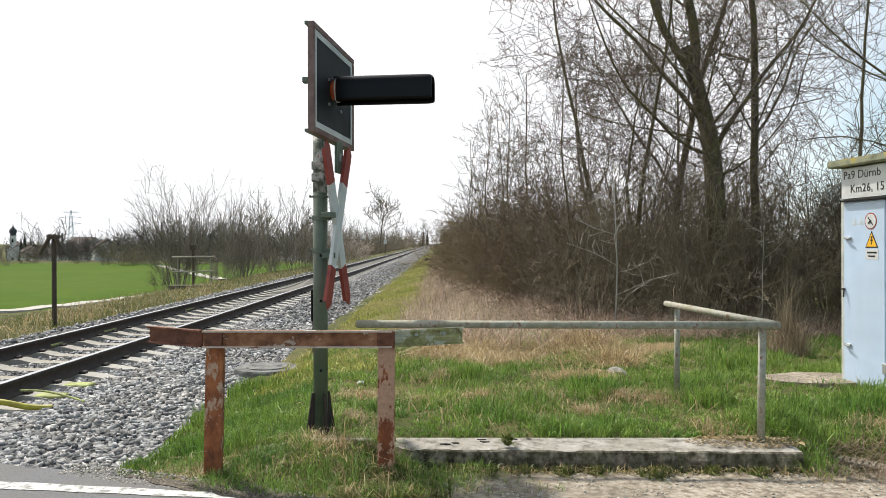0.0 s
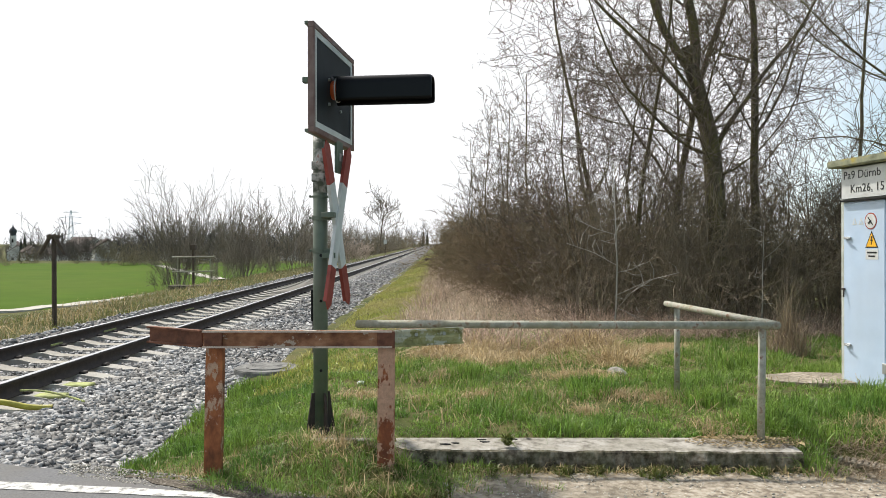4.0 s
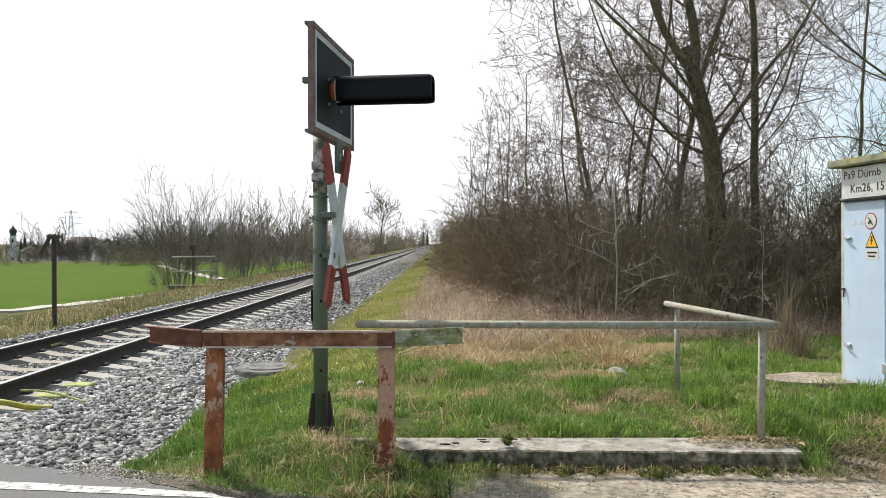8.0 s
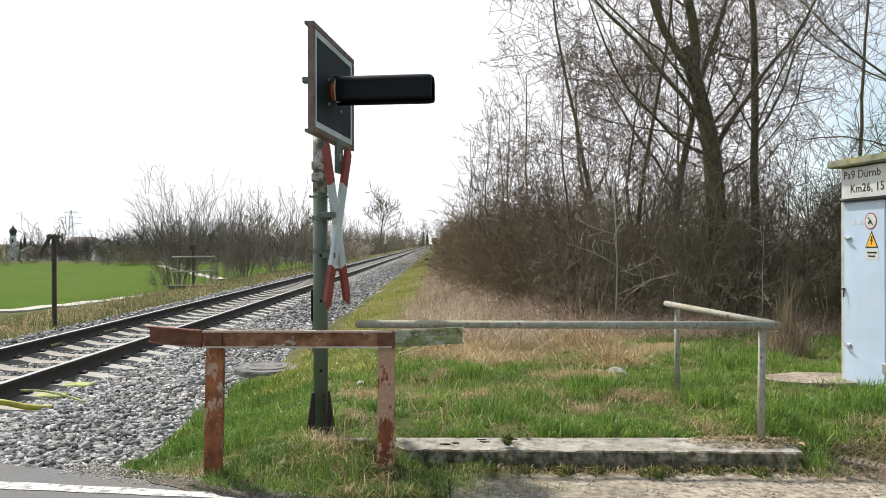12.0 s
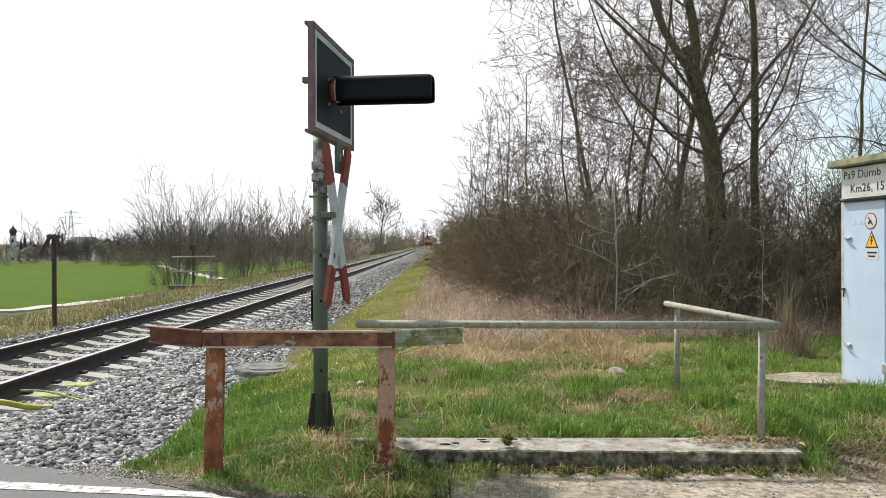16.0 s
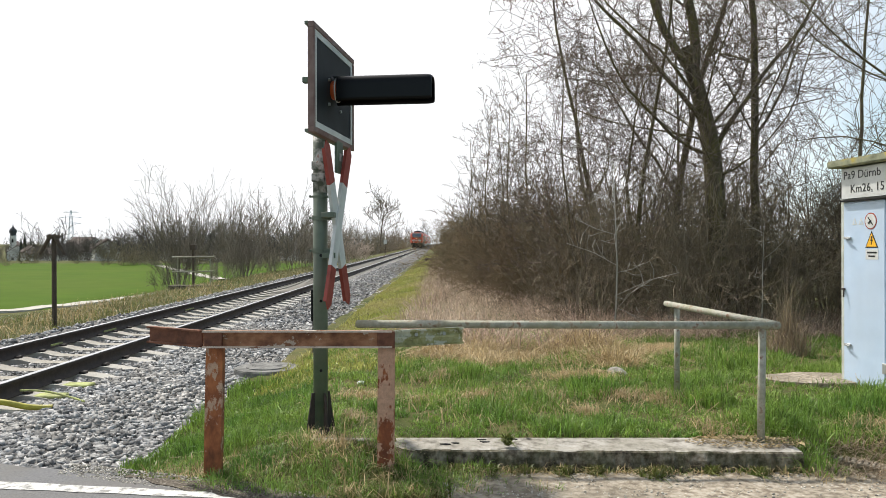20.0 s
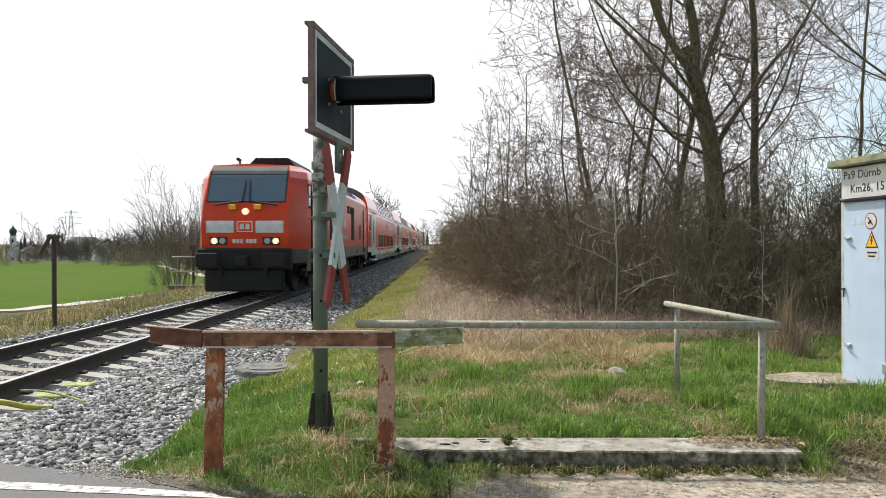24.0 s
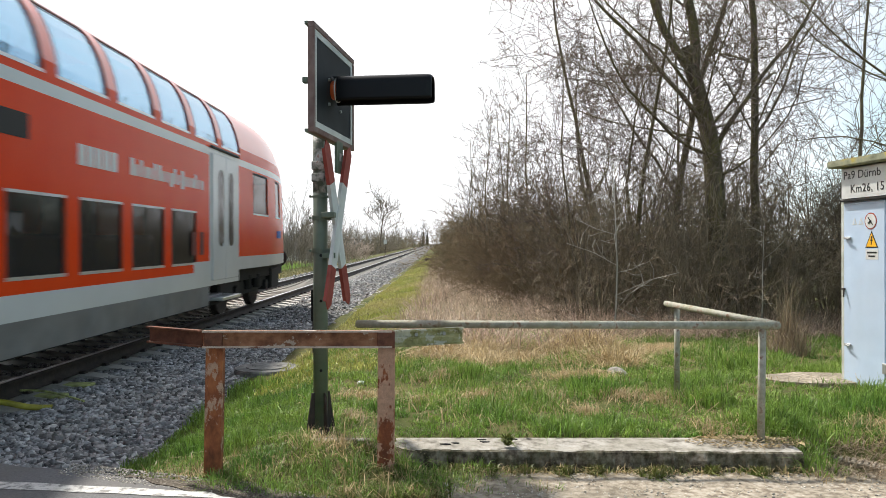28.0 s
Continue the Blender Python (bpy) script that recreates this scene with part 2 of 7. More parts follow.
M_BLOSSOM = plain("pale_blossom", (0.46, 0.37, 0.30), 0.9, var=0.3, scale=2)
M_SPRUCE = plain("spruce_needles", (0.045, 0.065, 0.04), 0.9, var=0.4, scale=1)
M_BIRCH = plain("pale_bark", (0.36, 0.34, 0.29), 0.85)
M_GRASS = leafy("grass_blades", [(0.3, (0.068, 0.152, 0.024)), (0.5, (0.142, 0.258, 0.045)), (0.7, (0.27, 0.38, 0.074))], 1.6, (0.25, 0.345, 0.065), 0.9, 0.55)
M_WEED = leafy("low_weeds", [(0.3, (0.06, 0.11, 0.020)), (0.7, (0.17, 0.21, 0.05))], 6, (0.20, 0.16, 0.07), 4.0, 0.5)
M_DRY = leafy("dry_grass", [(0.3, (0.36, 0.265, 0.13)), (0.7, (0.62, 0.49, 0.28))], 1.5, (0.34, 0.26, 0.135), 0.6)
M_TURF = leafy("short_turf", [(0.3, (0.27, 0.32, 0.06)), (0.7, (0.47, 0.45, 0.13))], 0.6, (0.52, 0.44, 0.20), 0.35)
M_VERGE = leafy("verge_grass", [(0.3, (0.105, 0.145, 0.035)), (0.7, (0.22, 0.225, 0.08))], 0.8, (0.26, 0.22, 0.11), 0.5)
M_BRAMBLE = leafy("dry_stalks", [(0.3, (0.25, 0.165, 0.125)), (0.7, (0.52, 0.38, 0.30))], 0.8, (0.58, 0.48, 0.35), 0.5, 0.55)
M_TRAINRED = surface("traffic_red_paint", [(0.3, (0.74, 0.048, 0.006)), (0.7, (0.82, 0.062, 0.009))], 1.0, 0.24, spec=0.08, bump=0.25, bscale=0.9, coarse=(0.74, 0.072, 0.012), coarse_scale=0.5)
M_LOCORED = surface("dusty_locomotive_red", [(0.3, (0.58, 0.044, 0.008)), (0.7, (0.72, 0.060, 0.012))], 2.0, 0.35, spec=0.25, bump=0.2, bscale=1.2, coarse=(0.50, 0.075, 0.03), coarse_scale=0.9, stretch=(1, 0.3, 1.5))
# Same red paint again for roofs, paler and glossier to carry sky sheen.
M_ROOFRED = surface("red_roof_sky_sheen", [(0.3, (0.74, 0.050, 0.012)), (0.7, (0.82, 0.066, 0.018))], 0.8, 0.30, spec=0.5, coat=0.6, coarse=(0.72, 0.10, 0.05), coarse_scale=0.6)
M_TRAINGREY = plain("light_grey_band", (0.56, 0.58, 0.59), 0.25, var=0.06, scale=1)
M_SKIRT = surface("dusty_grey_skirt", [(0.3, (0.13, 0.13, 0.13)), (0.7, (0.22, 0.22, 0.215))], 2.5, 0.7, coarse=(0.16, 0.14, 0.12), coarse_scale=1)
M_SILL = surface("blue_grey_sill_paint", [(0.3, (0.055, 0.063, 0.064)), (0.7, (0.09, 0.098, 0.098))], 2.5, 0.6, coarse=(0.13, 0.115, 0.10), coarse_scale=1)
M_YSTRIPE = plain("yellow_class_stripe", (0.84, 0.52, 0.015), 0.6)
M_UNDER = plain("underframe_black", (0.009, 0.0085, 0.008), 0.8, var=0.4)
M_GLASS = glass("tinted_lower_glass", (0.035, 0.037, 0.036), 0.72)
# Blue metallic tint paints the sky's reflection into the upper panes.
M_GLASSUP = glass("sky_blue_upper_glass", (0.40, 0.66, 0.88), 0.80, (0.66, 0.86, 1.0), 0.8)
M_SCREEN = glass("cab_screen_glass", (0.10, 0.15, 0.20), 0.88)
M_RUBBER = plain("window_rubber", (0.02, 0.02, 0.02), 0.7)
M_SILVER = plain("aluminium_edge", (0.62, 0.63, 0.64), 0.35, 0.7)
M_INTERIOR = plain("car_interior", (0.20, 0.20, 0.21), 0.8)
M_SEAT = plain("blue_seat", (0.03, 0.05, 0.12), 0.9)
M_LAMP = glowing("lit_headlamp", (1.0, 0.74, 0.50), 0.75)
M_LOCOROOF = plain("loco_roof_grey", (0.55, 0.58, 0.60), 0.22, var=0.1)
M_ENDROOF = plain("dark_end_panel", (0.09, 0.095, 0.10), 0.6)


# ---- builders ----
def thing(name, label, category, at=None, group="", kind=""):
    e = new(name)
    e.empty_display_size = 0.2
    if at is not None:
        e.matrix_basis = at
    return tagged(e, label, category, group, kind)


def part(name, bm, material, parent, label=""):
    """Links a bmesh as one mesh object under a thing or a part."""
    me = bpy.data.meshes.new(name)
    bm.to_mesh(me)
    bm.free()
    for m in material if isinstance(material, (list, tuple)) else (material,):
        me.materials.append(m)
    ob = new(name, me)
    ob.parent = parent
    return tagged(ob, label)


def share(name, ob, parent, m):
    """Another piece on the same mesh."""
    o = new(name, ob.data)
    o.parent = parent
    o.matrix_basis = m
    return o


def box(bm, x0, x1, y0, y1, z0, z1, bevel=0.0, m=None):
    r = bmesh.ops.create_cube(bm, size=1.0)
    bmesh.ops.transform(bm, matrix=Matrix.Translation(((x0 + x1) / 2, (y0 + y1) / 2, (z0 + z1) / 2)) @ Matrix.Diagonal((x1 - x0, y1 - y0, z1 - z0, 1)), verts=r["verts"])
    vs = r["verts"]
    if bevel:
        es = list({e for v in vs for e in v.link_edges})
        out = bmesh.ops.bevel(bm, geom=es, offset=bevel, segments=1, affect='EDGES', clamp_overlap=True)
        vs = list({v for f in out["faces"] for v in f.verts} | {v for v in vs if v.is_valid})
    if m is not None:
        bmesh.ops.transform(bm, matrix=m, verts=vs)
    return bm


def cyl(bm, p0, p1, r0, r1=None, seg=14):
    p0, p1 = Vector(p0), Vector(p1)
    d = p1 - p0
    m = Matrix.Translation((p0 + p1) / 2) @ d.to_track_quat("Z", "Y").to_matrix().to_4x4()
    bmesh.ops.create_cone(bm, cap_ends=True, segments=seg, radius1=r0, radius2=r0 if r1 is None else r1, depth=d.length, matrix=m)
    return bm


def prism(bm, pts, axis, a, b):
    """A closed outline of 2D points, pulled along an axis ('x', 'y' or 'z') from a to b."""
    def at(p, s):
        return {'x': (s, p[0], p[1]), 'y': (p[0], s, p[1]), 'z': (p[0], p[1], s)}[axis]
    lo, hi = [bm.verts.new(at(p, a)) for p in pts], [bm.verts.new(at(p, b)) for p in pts]
    n = len(pts)
    for i in range(n):
        bm.faces.new((lo[i], lo[(i + 1) % n], hi[(i + 1) % n], hi[i]))
    bm.faces.new(lo[::-1])
    bm.faces.new(hi)
    bmesh.ops.recalc_face_normals(bm, faces=bm.faces)
    return bm


def rounded(ob, angle=28):
    """Smooth shading with sharp edges kept."""
    ob.data.shade_smooth()
    ob.data.set_sharp_from_angle(angle=radians(angle))
    return ob


def smooth_all(ob):
    ob.data.shade_smooth()
    return ob


def big_mesh(name, verts, faces, material, parent=None):
    """A mesh from arrays: verts (n, 3), faces (m, 3 or 4)."""
    me = bpy.data.meshes.new(name)
    k = faces.shape[1]
    me.vertices.add(len(verts))
    me.vertices.foreach_set("co", np.ascontiguousarray(verts, dtype=np.float32).ravel())
    me.loops.add(faces.size)
    me.loops.foreach_set("vertex_index", np.ascontiguousarray(faces, dtype=np.int32).ravel())
    me.polygons.add(len(faces))
    me.polygons.foreach_set("loop_start", np.arange(0, faces.size, k, dtype=np.int32))
    me.update(calc_edges=True)
    me.materials.append(material)
    ob = new(name, me)
    ob.parent = parent
    return ob


def ease(a, b, t):
    u = np.clip((t - a) / (b - a), 0, 1)
    return u * u * (3 - 2 * u)


# ---- track line and lie of the land ----
def track_x(y):
    """Centre line of the track: a slight double bend, then away to the right."""
    y = np.asarray(y, dtype=float)
    c = np.clip(y, -200, 350)
    near = -5.369 + 0.00526 * c - 7.918e-5 * c ** 2 * (c > 0) + 1.569e-7 * c ** 3 * (c > 0)
    return near + np.clip(y - 350, 0, None) * 0.0075 + np.clip(y - 520, 0, None) ** 2 / 1400


def land(x, y):
    x, y = np.asarray(x, dtype=float), np.asarray(y, dtype=float)
    tx = x - (track_x(np.maximum(y, 0)) + 5.37)
    bank = 1 - ease(-0.45, 0.0, x)
    right = -0.12 + 0.15 * ease(5.0 - 0.30 * bank, 5.7 - 0.36 * bank, y) * ease(-1.9, -0.9, tx) - 0.10 * ease(8, 14, y)
    mid = -0.26 + 0 * x
    z = mid + (right - mid) * ease(-2.2, -1.2, tx)
    z = z + (-0.62 - z) * ease(-2.3, -3.4, tx)
    low = -1.35 - 7.5 * ease(75, 420, y) - 0.04 * np.clip(y - 420, 0, 400) / 10
    z = z + (low - z) * ease(-10.5, -15.5, tx)
    wob = 0.035 * np.sin(x * 2.1 + 0.7 * y) * np.cos(y * 1.7 - x) * ease(5.2, 6.5, y)
    return np.where(y < 4.6, np.minimum(z, -0.13), z + wob)


def grid_sheet(name, xs, ys, fz, material):
    X, Y = np.meshgrid(xs, ys)
    V = np.stack([X, Y, fz(X, Y)], -1).reshape(-1, 3)
    i = np.arange(len(ys) - 1)[:, None] * len(xs) + np.arange(len(xs) - 1)[None, :]
    F = np.stack([i, i + 1, i + 1 + len(xs), i + len(xs)], -1).reshape(-1, 4)
    ob = big_mesh(name, V, F, material)
    return smooth_all(ob)


def spaced(*spans):
    return np.unique(np.concatenate([np.linspace(a, b, n) for a, b, n in spans]))


# ---- setting ----
ground = grid_sheet("ground", spaced((-2500, -60, 20), (-60, -16, 30), (-16, 12, 85), (12, 60, 20), (60, 2500, 16)),
                    spaced((-400, -8, 12), (-8, 4, 24), (4, 16, 81), (16, 60, 60), (60, 500, 70), (500, 4000, 20)), land, M_SOIL)
tagged(ground, "rough grassy soil beside the railway track", "ground", kind="structure")
field = grid_sheet("field", spaced((-260, -40, 23), (-40, -15.5, 26)), spaced((31, 45, 15), (45, 103, 30)),
                   lambda x, y: land(x, y) + np.where(x > -17.0 + 0.02 * y, -0.3, 0.05), M_FIELD)
tagged(field, "bright green field of young crop", "field", kind="structure")


def strip(name, pts, width, z_off, material, label, category, fz=land):
    """A band laid on the land along a bent line."""
    bm = bmesh.new()
    rows = []
    P = [Vector(p) for p in pts]
    for i, p in enumerate(P):
        d = (P[min(i + 1, len(P) - 1)] - P[max(i - 1, 0)]).normalized()
        n = Vector((-d.y, d.x))
        row = []
        wide = width[i] if isinstance(width, list) else width
        for k in (-0.5, -0.17, 0.17, 0.5):
            q = p + n * wide * k
            row.append(bm.verts.new((q.x, q.y, float(fz(q.x, q.y)) + z_off)))
        # skirts let the band meet the soil
        lo, hi = p - n * wide * 0.52, p + n * wide * 0.52
        row = [bm.verts.new((lo.x, lo.y, row[0].co.z - 0.5)), *row, bm.verts.new((hi.x, hi.y, row[-1].co.z - 0.5))]
        rows.append(row)
    for a, b in zip(rows, rows[1:]):
        for k in range(5):
            bm.faces.new((a[k], a[k + 1], b[k + 1], b[k]))
    bmesh.ops.recalc_face_normals(bm, faces=bm.faces)
    ob = part(name, bm, material, None)
    return tagged(ob, label, category, kind="structure")


def bend(pts, n):
    """More points along a bent line."""
    t = np.linspace(0, len(pts) - 1, n)
    k = np.arange(len(pts))
    return [(float(np.interp(u, k, [p[0] for p in pts])), float(np.interp(u, k, [p[1] for p in pts]))) for u in t]


strip("farm_track", bend([(-60, 18), (-30, 26), (-17.4, 30), (-15.5, 36), (-14.6, 43), (-13.5, 60)], 60), 0.8, 0.09, M_PATH, "pale unpaved farm track below the railway", "farm track")
strip("lane", bend([(-34, 90), (-22, 66), (-16, 55)], 40), 0.9, 0.09, M_PATH, "pale lane between field and bushes", "lane")


def road_edge(x):
    return 5.22 - 0.27 * (x + 2.9) - 0.04 * (x + 2.9) ** 2


# the road climbs to rail height at the track and drops again beyond it
bm = bmesh.new()
xs = spaced((-45, -7, 20), (-7, -3.6, 12), (-3.6, 0.6, 30), (0.6, 45, 12))
road_rows = []
for x in xs:
    far = (5.62 if x < -5.4 else road_edge(x) if x < 0.6 else 3.70) + 0.015 * math.sin(x * 31) + 0.01 * math.sin(x * 73)
    z = float(np.interp(x, [-45, -16, -10, -6.9, -4.2, -3.6, 45], [-1.25, -1.25, -0.5, -0.012, -0.012, -0.098, -0.098]))
    road_rows.append([bm.verts.new(p) for p in ((x, 0.55, z - 0.7), (x, 0.6, z), (x, far, z), (x, far + 0.02, z - 0.7))])
for a, b in zip(road_rows, road_rows[1:]):
    for k in range(3):
        bm.faces.new((a[k], b[k], b[k + 1], a[k + 1]))
tagged(part("road", bm, M_ASPHALT, None), "grey worn asphalt road over the crossing", "road", kind="structure")
bm = bmesh.new()
xs = np.linspace(-3.5, -1.12, 20)
va = [bm.verts.new((x, 4.886 - 0.144 * (x + 2.9) + 0.006 * math.sin(x * 40), -0.094)) for x in xs]
vb = [bm.verts.new((x, 4.751 - 0.124 * (x + 2.9) + 0.006 * math.sin(x * 37), -0.094)) for x in xs]
for i in range(len(xs) - 1):
    bm.faces.new((vb[i], vb[i + 1], va[i + 1], va[i]))
tagged(part("edge_line", bm, M_LINE, None), "worn white edge line painted on the asphalt", "road marking", kind="structure")
shoulder = grid_sheet("gravel_shoulder", np.linspace(0.05, 9, 60), np.linspace(3.5, 5.05, 18), lambda x, y: -0.09 + 0.006 * np.sin(x * 9) * np.cos(y * 7), M_SAND)
tagged(shoulder, "sandy worn concrete shoulder in front of the kerb", "shoulder", kind="structure")

strip("dirt_band", [(x, float(road_edge(x)) - 0.01 + 0.035 * math.sin(3.1 * x) + 0.03 * math.sin(8.3 * x)) for x in np.linspace(-2.1, 0.3, 60)], [0.02 + 0.24 * float(ease(-2.1, -1.3, x)) * (1 - 0.7 * float(ease(-0.2, 0.3, x))) + 0.03 * math.sin(23 * x) for x in np.linspace(-2.1, 0.3, 60)], 0.005, M_DIRT, "dark soil and grit washed over the road edge", "soil", lambda x, y: -0.097)

# ---- ballast, sleepers, rails ----
SLEEPER_TOP = -0.185
prof = [(-3.7, -0.70), (-3.3, -0.58), (-2.2, -0.26), (-1.7, -0.21), (-1.3, -0.235), (-0.75, -0.265), (0.0, -0.255), (0.75, -0.265), (1.3, -0.235), (1.75, -0.215), (2.3, -0.26), (3.1, -0.33), (3.5, -0.42)]
ys = spaced((-40, 5.35, 40), (5.35, 40, 120), (40, 200, 60), (200, 640, 60))
V = np.array([[float(track_x(y)) + o, y, z + 0.012 * math.sin(o * 9 + y * 3)] for y in ys for o, z in prof])
n = len(prof)
i = np.arange(len(ys) - 1)[:, None] * n + np.arange(n - 1)[None, :]
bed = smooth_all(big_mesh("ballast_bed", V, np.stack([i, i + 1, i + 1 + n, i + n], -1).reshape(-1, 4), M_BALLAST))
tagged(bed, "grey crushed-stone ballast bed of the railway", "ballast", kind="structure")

RAIL_PROF = [(-0.07, -0.172), (0.07, -0.172), (0.07, -0.160), (0.012, -0.140), (0.012, -0.05), (0.036, -0.038), (0.036, -0.008), (0.028, -0.002), (-0.028, -0.002), (-0.036, -0.008), (-0.036, -0.038), (-0.012, -0.05), (-0.012, -0.140), (-0.07, -0.160)]
rail_ys = spaced((-40, 0, 5), (0, 200, 81), (200, 640, 80))


def rail(side):
    t = thing("rail", "dark rusty steel rail with a polished top", "rail", kind="structure")
    m = len(RAIL_PROF)
    V = np.array([[float(track_x(y)) + side * 0.754 + o, y, z] for y in rail_ys for o, z in RAIL_PROF])
    j = np.arange(len(rail_ys) - 1)[:, None] * m
    k = np.arange(m)[None, :]
    F = np.stack([j + k, j + (k + 1) % m, j + m + (k + 1) % m, j + m + k], -1).reshape(-1, 4)
    big_mesh("rail_body", V, F, M_RAIL, t)
    V = np.array([[float(track_x(y)) + side * 0.754 + o, y, z] for y in rail_ys for o, z in ((-0.034, -0.001), (-0.02, 0.002), (0.02, 0.002), (0.034, -0.001))])
    j = np.arange(len(rail_ys) - 1)[:, None] * 4 + np.arange(3)[None, :]
    big_mesh("running_surface", V, np.stack([j, j + 1, j + 5, j + 4], -1).reshape(-1, 4), M_RAILTOP, t)


rail(1)
rail(-1)

bm = bmesh.new()
for s in (-1, 1):
    prism(bm, [(s * 0.28, -0.40), (s * 1.30, -0.40), (s * 1.29, SLEEPER_TOP - 0.045), (s * 1.08, SLEEPER_TOP - 0.012), (s * 0.92, SLEEPER_TOP + 0.012), (s * 0.58, SLEEPER_TOP + 0.012), (s * 0.40, SLEEPER_TOP - 0.03), (s * 0.28, SLEEPER_TOP - 0.04)][::s], 'y', -0.125, 0.125)
prism(bm, [(-0.28, -0.40), (0.28, -0.40), (0.28, SLEEPER_TOP - 0.04), (-0.28, SLEEPER_TOP - 0.04)], 'y', -0.11, 0.11)
sleepers = thing("track_sleepers", "row of pale concrete sleepers under the rails", "sleepers", kind="structure")
first = part("sleeper", bm, M_SLEEPER, sleepers)
bm = bmesh.new()
for s in (-1, 1):
    for o in (-0.105, 0.105):
        box(bm, s * 0.754 + o - 0.035, s * 0.754 + o + 0.035, -0.05, 0.05, SLEEPER_TOP + 0.008, SLEEPER_TOP + 0.045, 0.008)
first_clip = part("rail_clip", bm, M_RAIL, first)
y = 5.62
first.matrix_basis = pose(float(track_x(y)), y, 0)
count = 1
rows_of_sleepers = list(np.arange(5.62 + 0.62, 180.6, 0.62)) + list(np.arange(-24.0, 0.3, 0.62))
for y in rows_of_sleepers:
    y = float(y)
    s = share("sleeper", first, sleepers, pose(float(track_x(y)), y + random.uniform(-0.015, 0.015), 0, 0, 0, random.uniform(-0.6, 0.6)))
    if y < 40:
        share("rail_clip", first_clip, s, Matrix.Identity(4))


# ---- kerb, barrier rail, pipe railing ----
def kerb():
    t = thing("kerb", "broken grey concrete kerb along the grass", "kerb")
    bm = bmesh.new()
    nx, rng = 220, random.Random(4)
    outline = [(5.08, -0.30), (5.085, -0.02), (5.09, 0.026), (5.105, 0.036), (5.36, 0.040), (5.47, 0.036), (5.50, 0.01), (5.50, -0.30)]
    rows = []
    for i in range(nx + 1):
        u = i / nx
        x = -1.0 + 3.44 * u
        back = 0.16 * ease(0.80, 1.0, u)
        chip = 0.014 * max(0.0, math.sin(5.3 * x) * math.sin(11.7 * x + 1) - 0.25) + 0.004 * rng.random()
        lump = 0.02 * math.sin(7.1 * x + 1) * math.sin(17 * x) + 0.008 * rng.uniform(-1, 1)
        front = 0.09 * (1 - u) + 0.24 * (1 - ease(-0.50, -0.25, x + 0.05 * math.sin(9 * x)))
        rows.append([bm.verts.new((x, yy + (front if j < 4 else -back) + (chip * 0.8 if j == 2 else 0) + (lump if j == 1 else 0), zz - (chip if j in (2, 3) else 0))) for j, (yy, zz) in enumerate(outline)])
    for a, b in zip(rows, rows[1:]):
        for j in range(len(outline) - 1):
            bm.faces.new((a[j], a[j + 1], b[j + 1], b[j]))
    bm.faces.new(rows[0])
    bm.faces.new(rows[-1][::-1])
    bmesh.ops.recalc_face_normals(bm, faces=bm.faces)
    # Front and end faces take the darker copy, picked by normal.
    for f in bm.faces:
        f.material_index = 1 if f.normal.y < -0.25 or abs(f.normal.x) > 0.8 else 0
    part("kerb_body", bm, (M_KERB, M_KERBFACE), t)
    for x, y, w in ((0.02, 5.28, 0.022), (0.09, 5.31, 0.016), (0.28, 5.40, 0.018), (0.30, 5.34, 0.02), (0.52, 5.41, 0.01), (0.62, 5.42, 0.01)):
        bm = bmesh.new()
        prism(bm, [(x + w * (1.6 + 0.5 * math.sin(5 * a + x)) * math.cos(a), y + w * (0.7 + 0.2 * math.cos(3 * a)) * math.sin(a)) for a in np.linspace(0, 6.283, 10)[:-1]], 'z', 0.036, 0.0435)
        part("pit", bm, M_DARK, t, "dark pit in the concrete")
    bm = bmesh.new()
    for k in range(260):
        a, d = rng.uniform(0, 6.28), rng.random() ** 0.6
        c = Vector((2.15 + 0.45 * d * math.cos(a), 5.34 + 0.16 * d * math.sin(a), 0.045 + 0.03 * (1 - d)))
        w = rng.uniform(0.012, 0.03)
        m = Matrix.Translation(c) @ Euler((rng.uniform(-.5, .5), rng.uniform(-.5, .5), rng.uniform(0, 6))).to_matrix().to_4x4()
        bm.faces.new([bm.verts.new(m @ Vector(p)) for p in ((-w, 0, 0), (0, -w * .35, .004), (w, 0, 0), (0, w * .35, .004))])
    for k in range(420):
        a, d = rng.uniform(0, 6.28), rng.random() ** 0.5
        c = Vector((2.2 + 0.36 * d * math.cos(a), 5.31 + 0.15 * d * math.sin(a), 0.042 + 0.045 * (1 - d) * rng.random()))
        w = rng.uniform(0.008, 0.028)
        m = Matrix.Translation(c) @ Euler((rng.uniform(-.6, .6), rng.uniform(-.6, .6), rng.uniform(0, 6))).to_matrix().to_4x4()
        f = bm.faces.new([bm.verts.new(m @ Vector(p)) for p in ((-w, 0, 0), (0, -w * .22, .003), (w, 0, 0), (0, w * .22, .003))])
        f.material_index = 1
    litter = part("leaf_litter", bm, (M_DRY, M_CANE), None)
    tagged(litter, "dry leaves and stalks gathered on the kerb", "leaf litter", kind="stuff")


kerb()


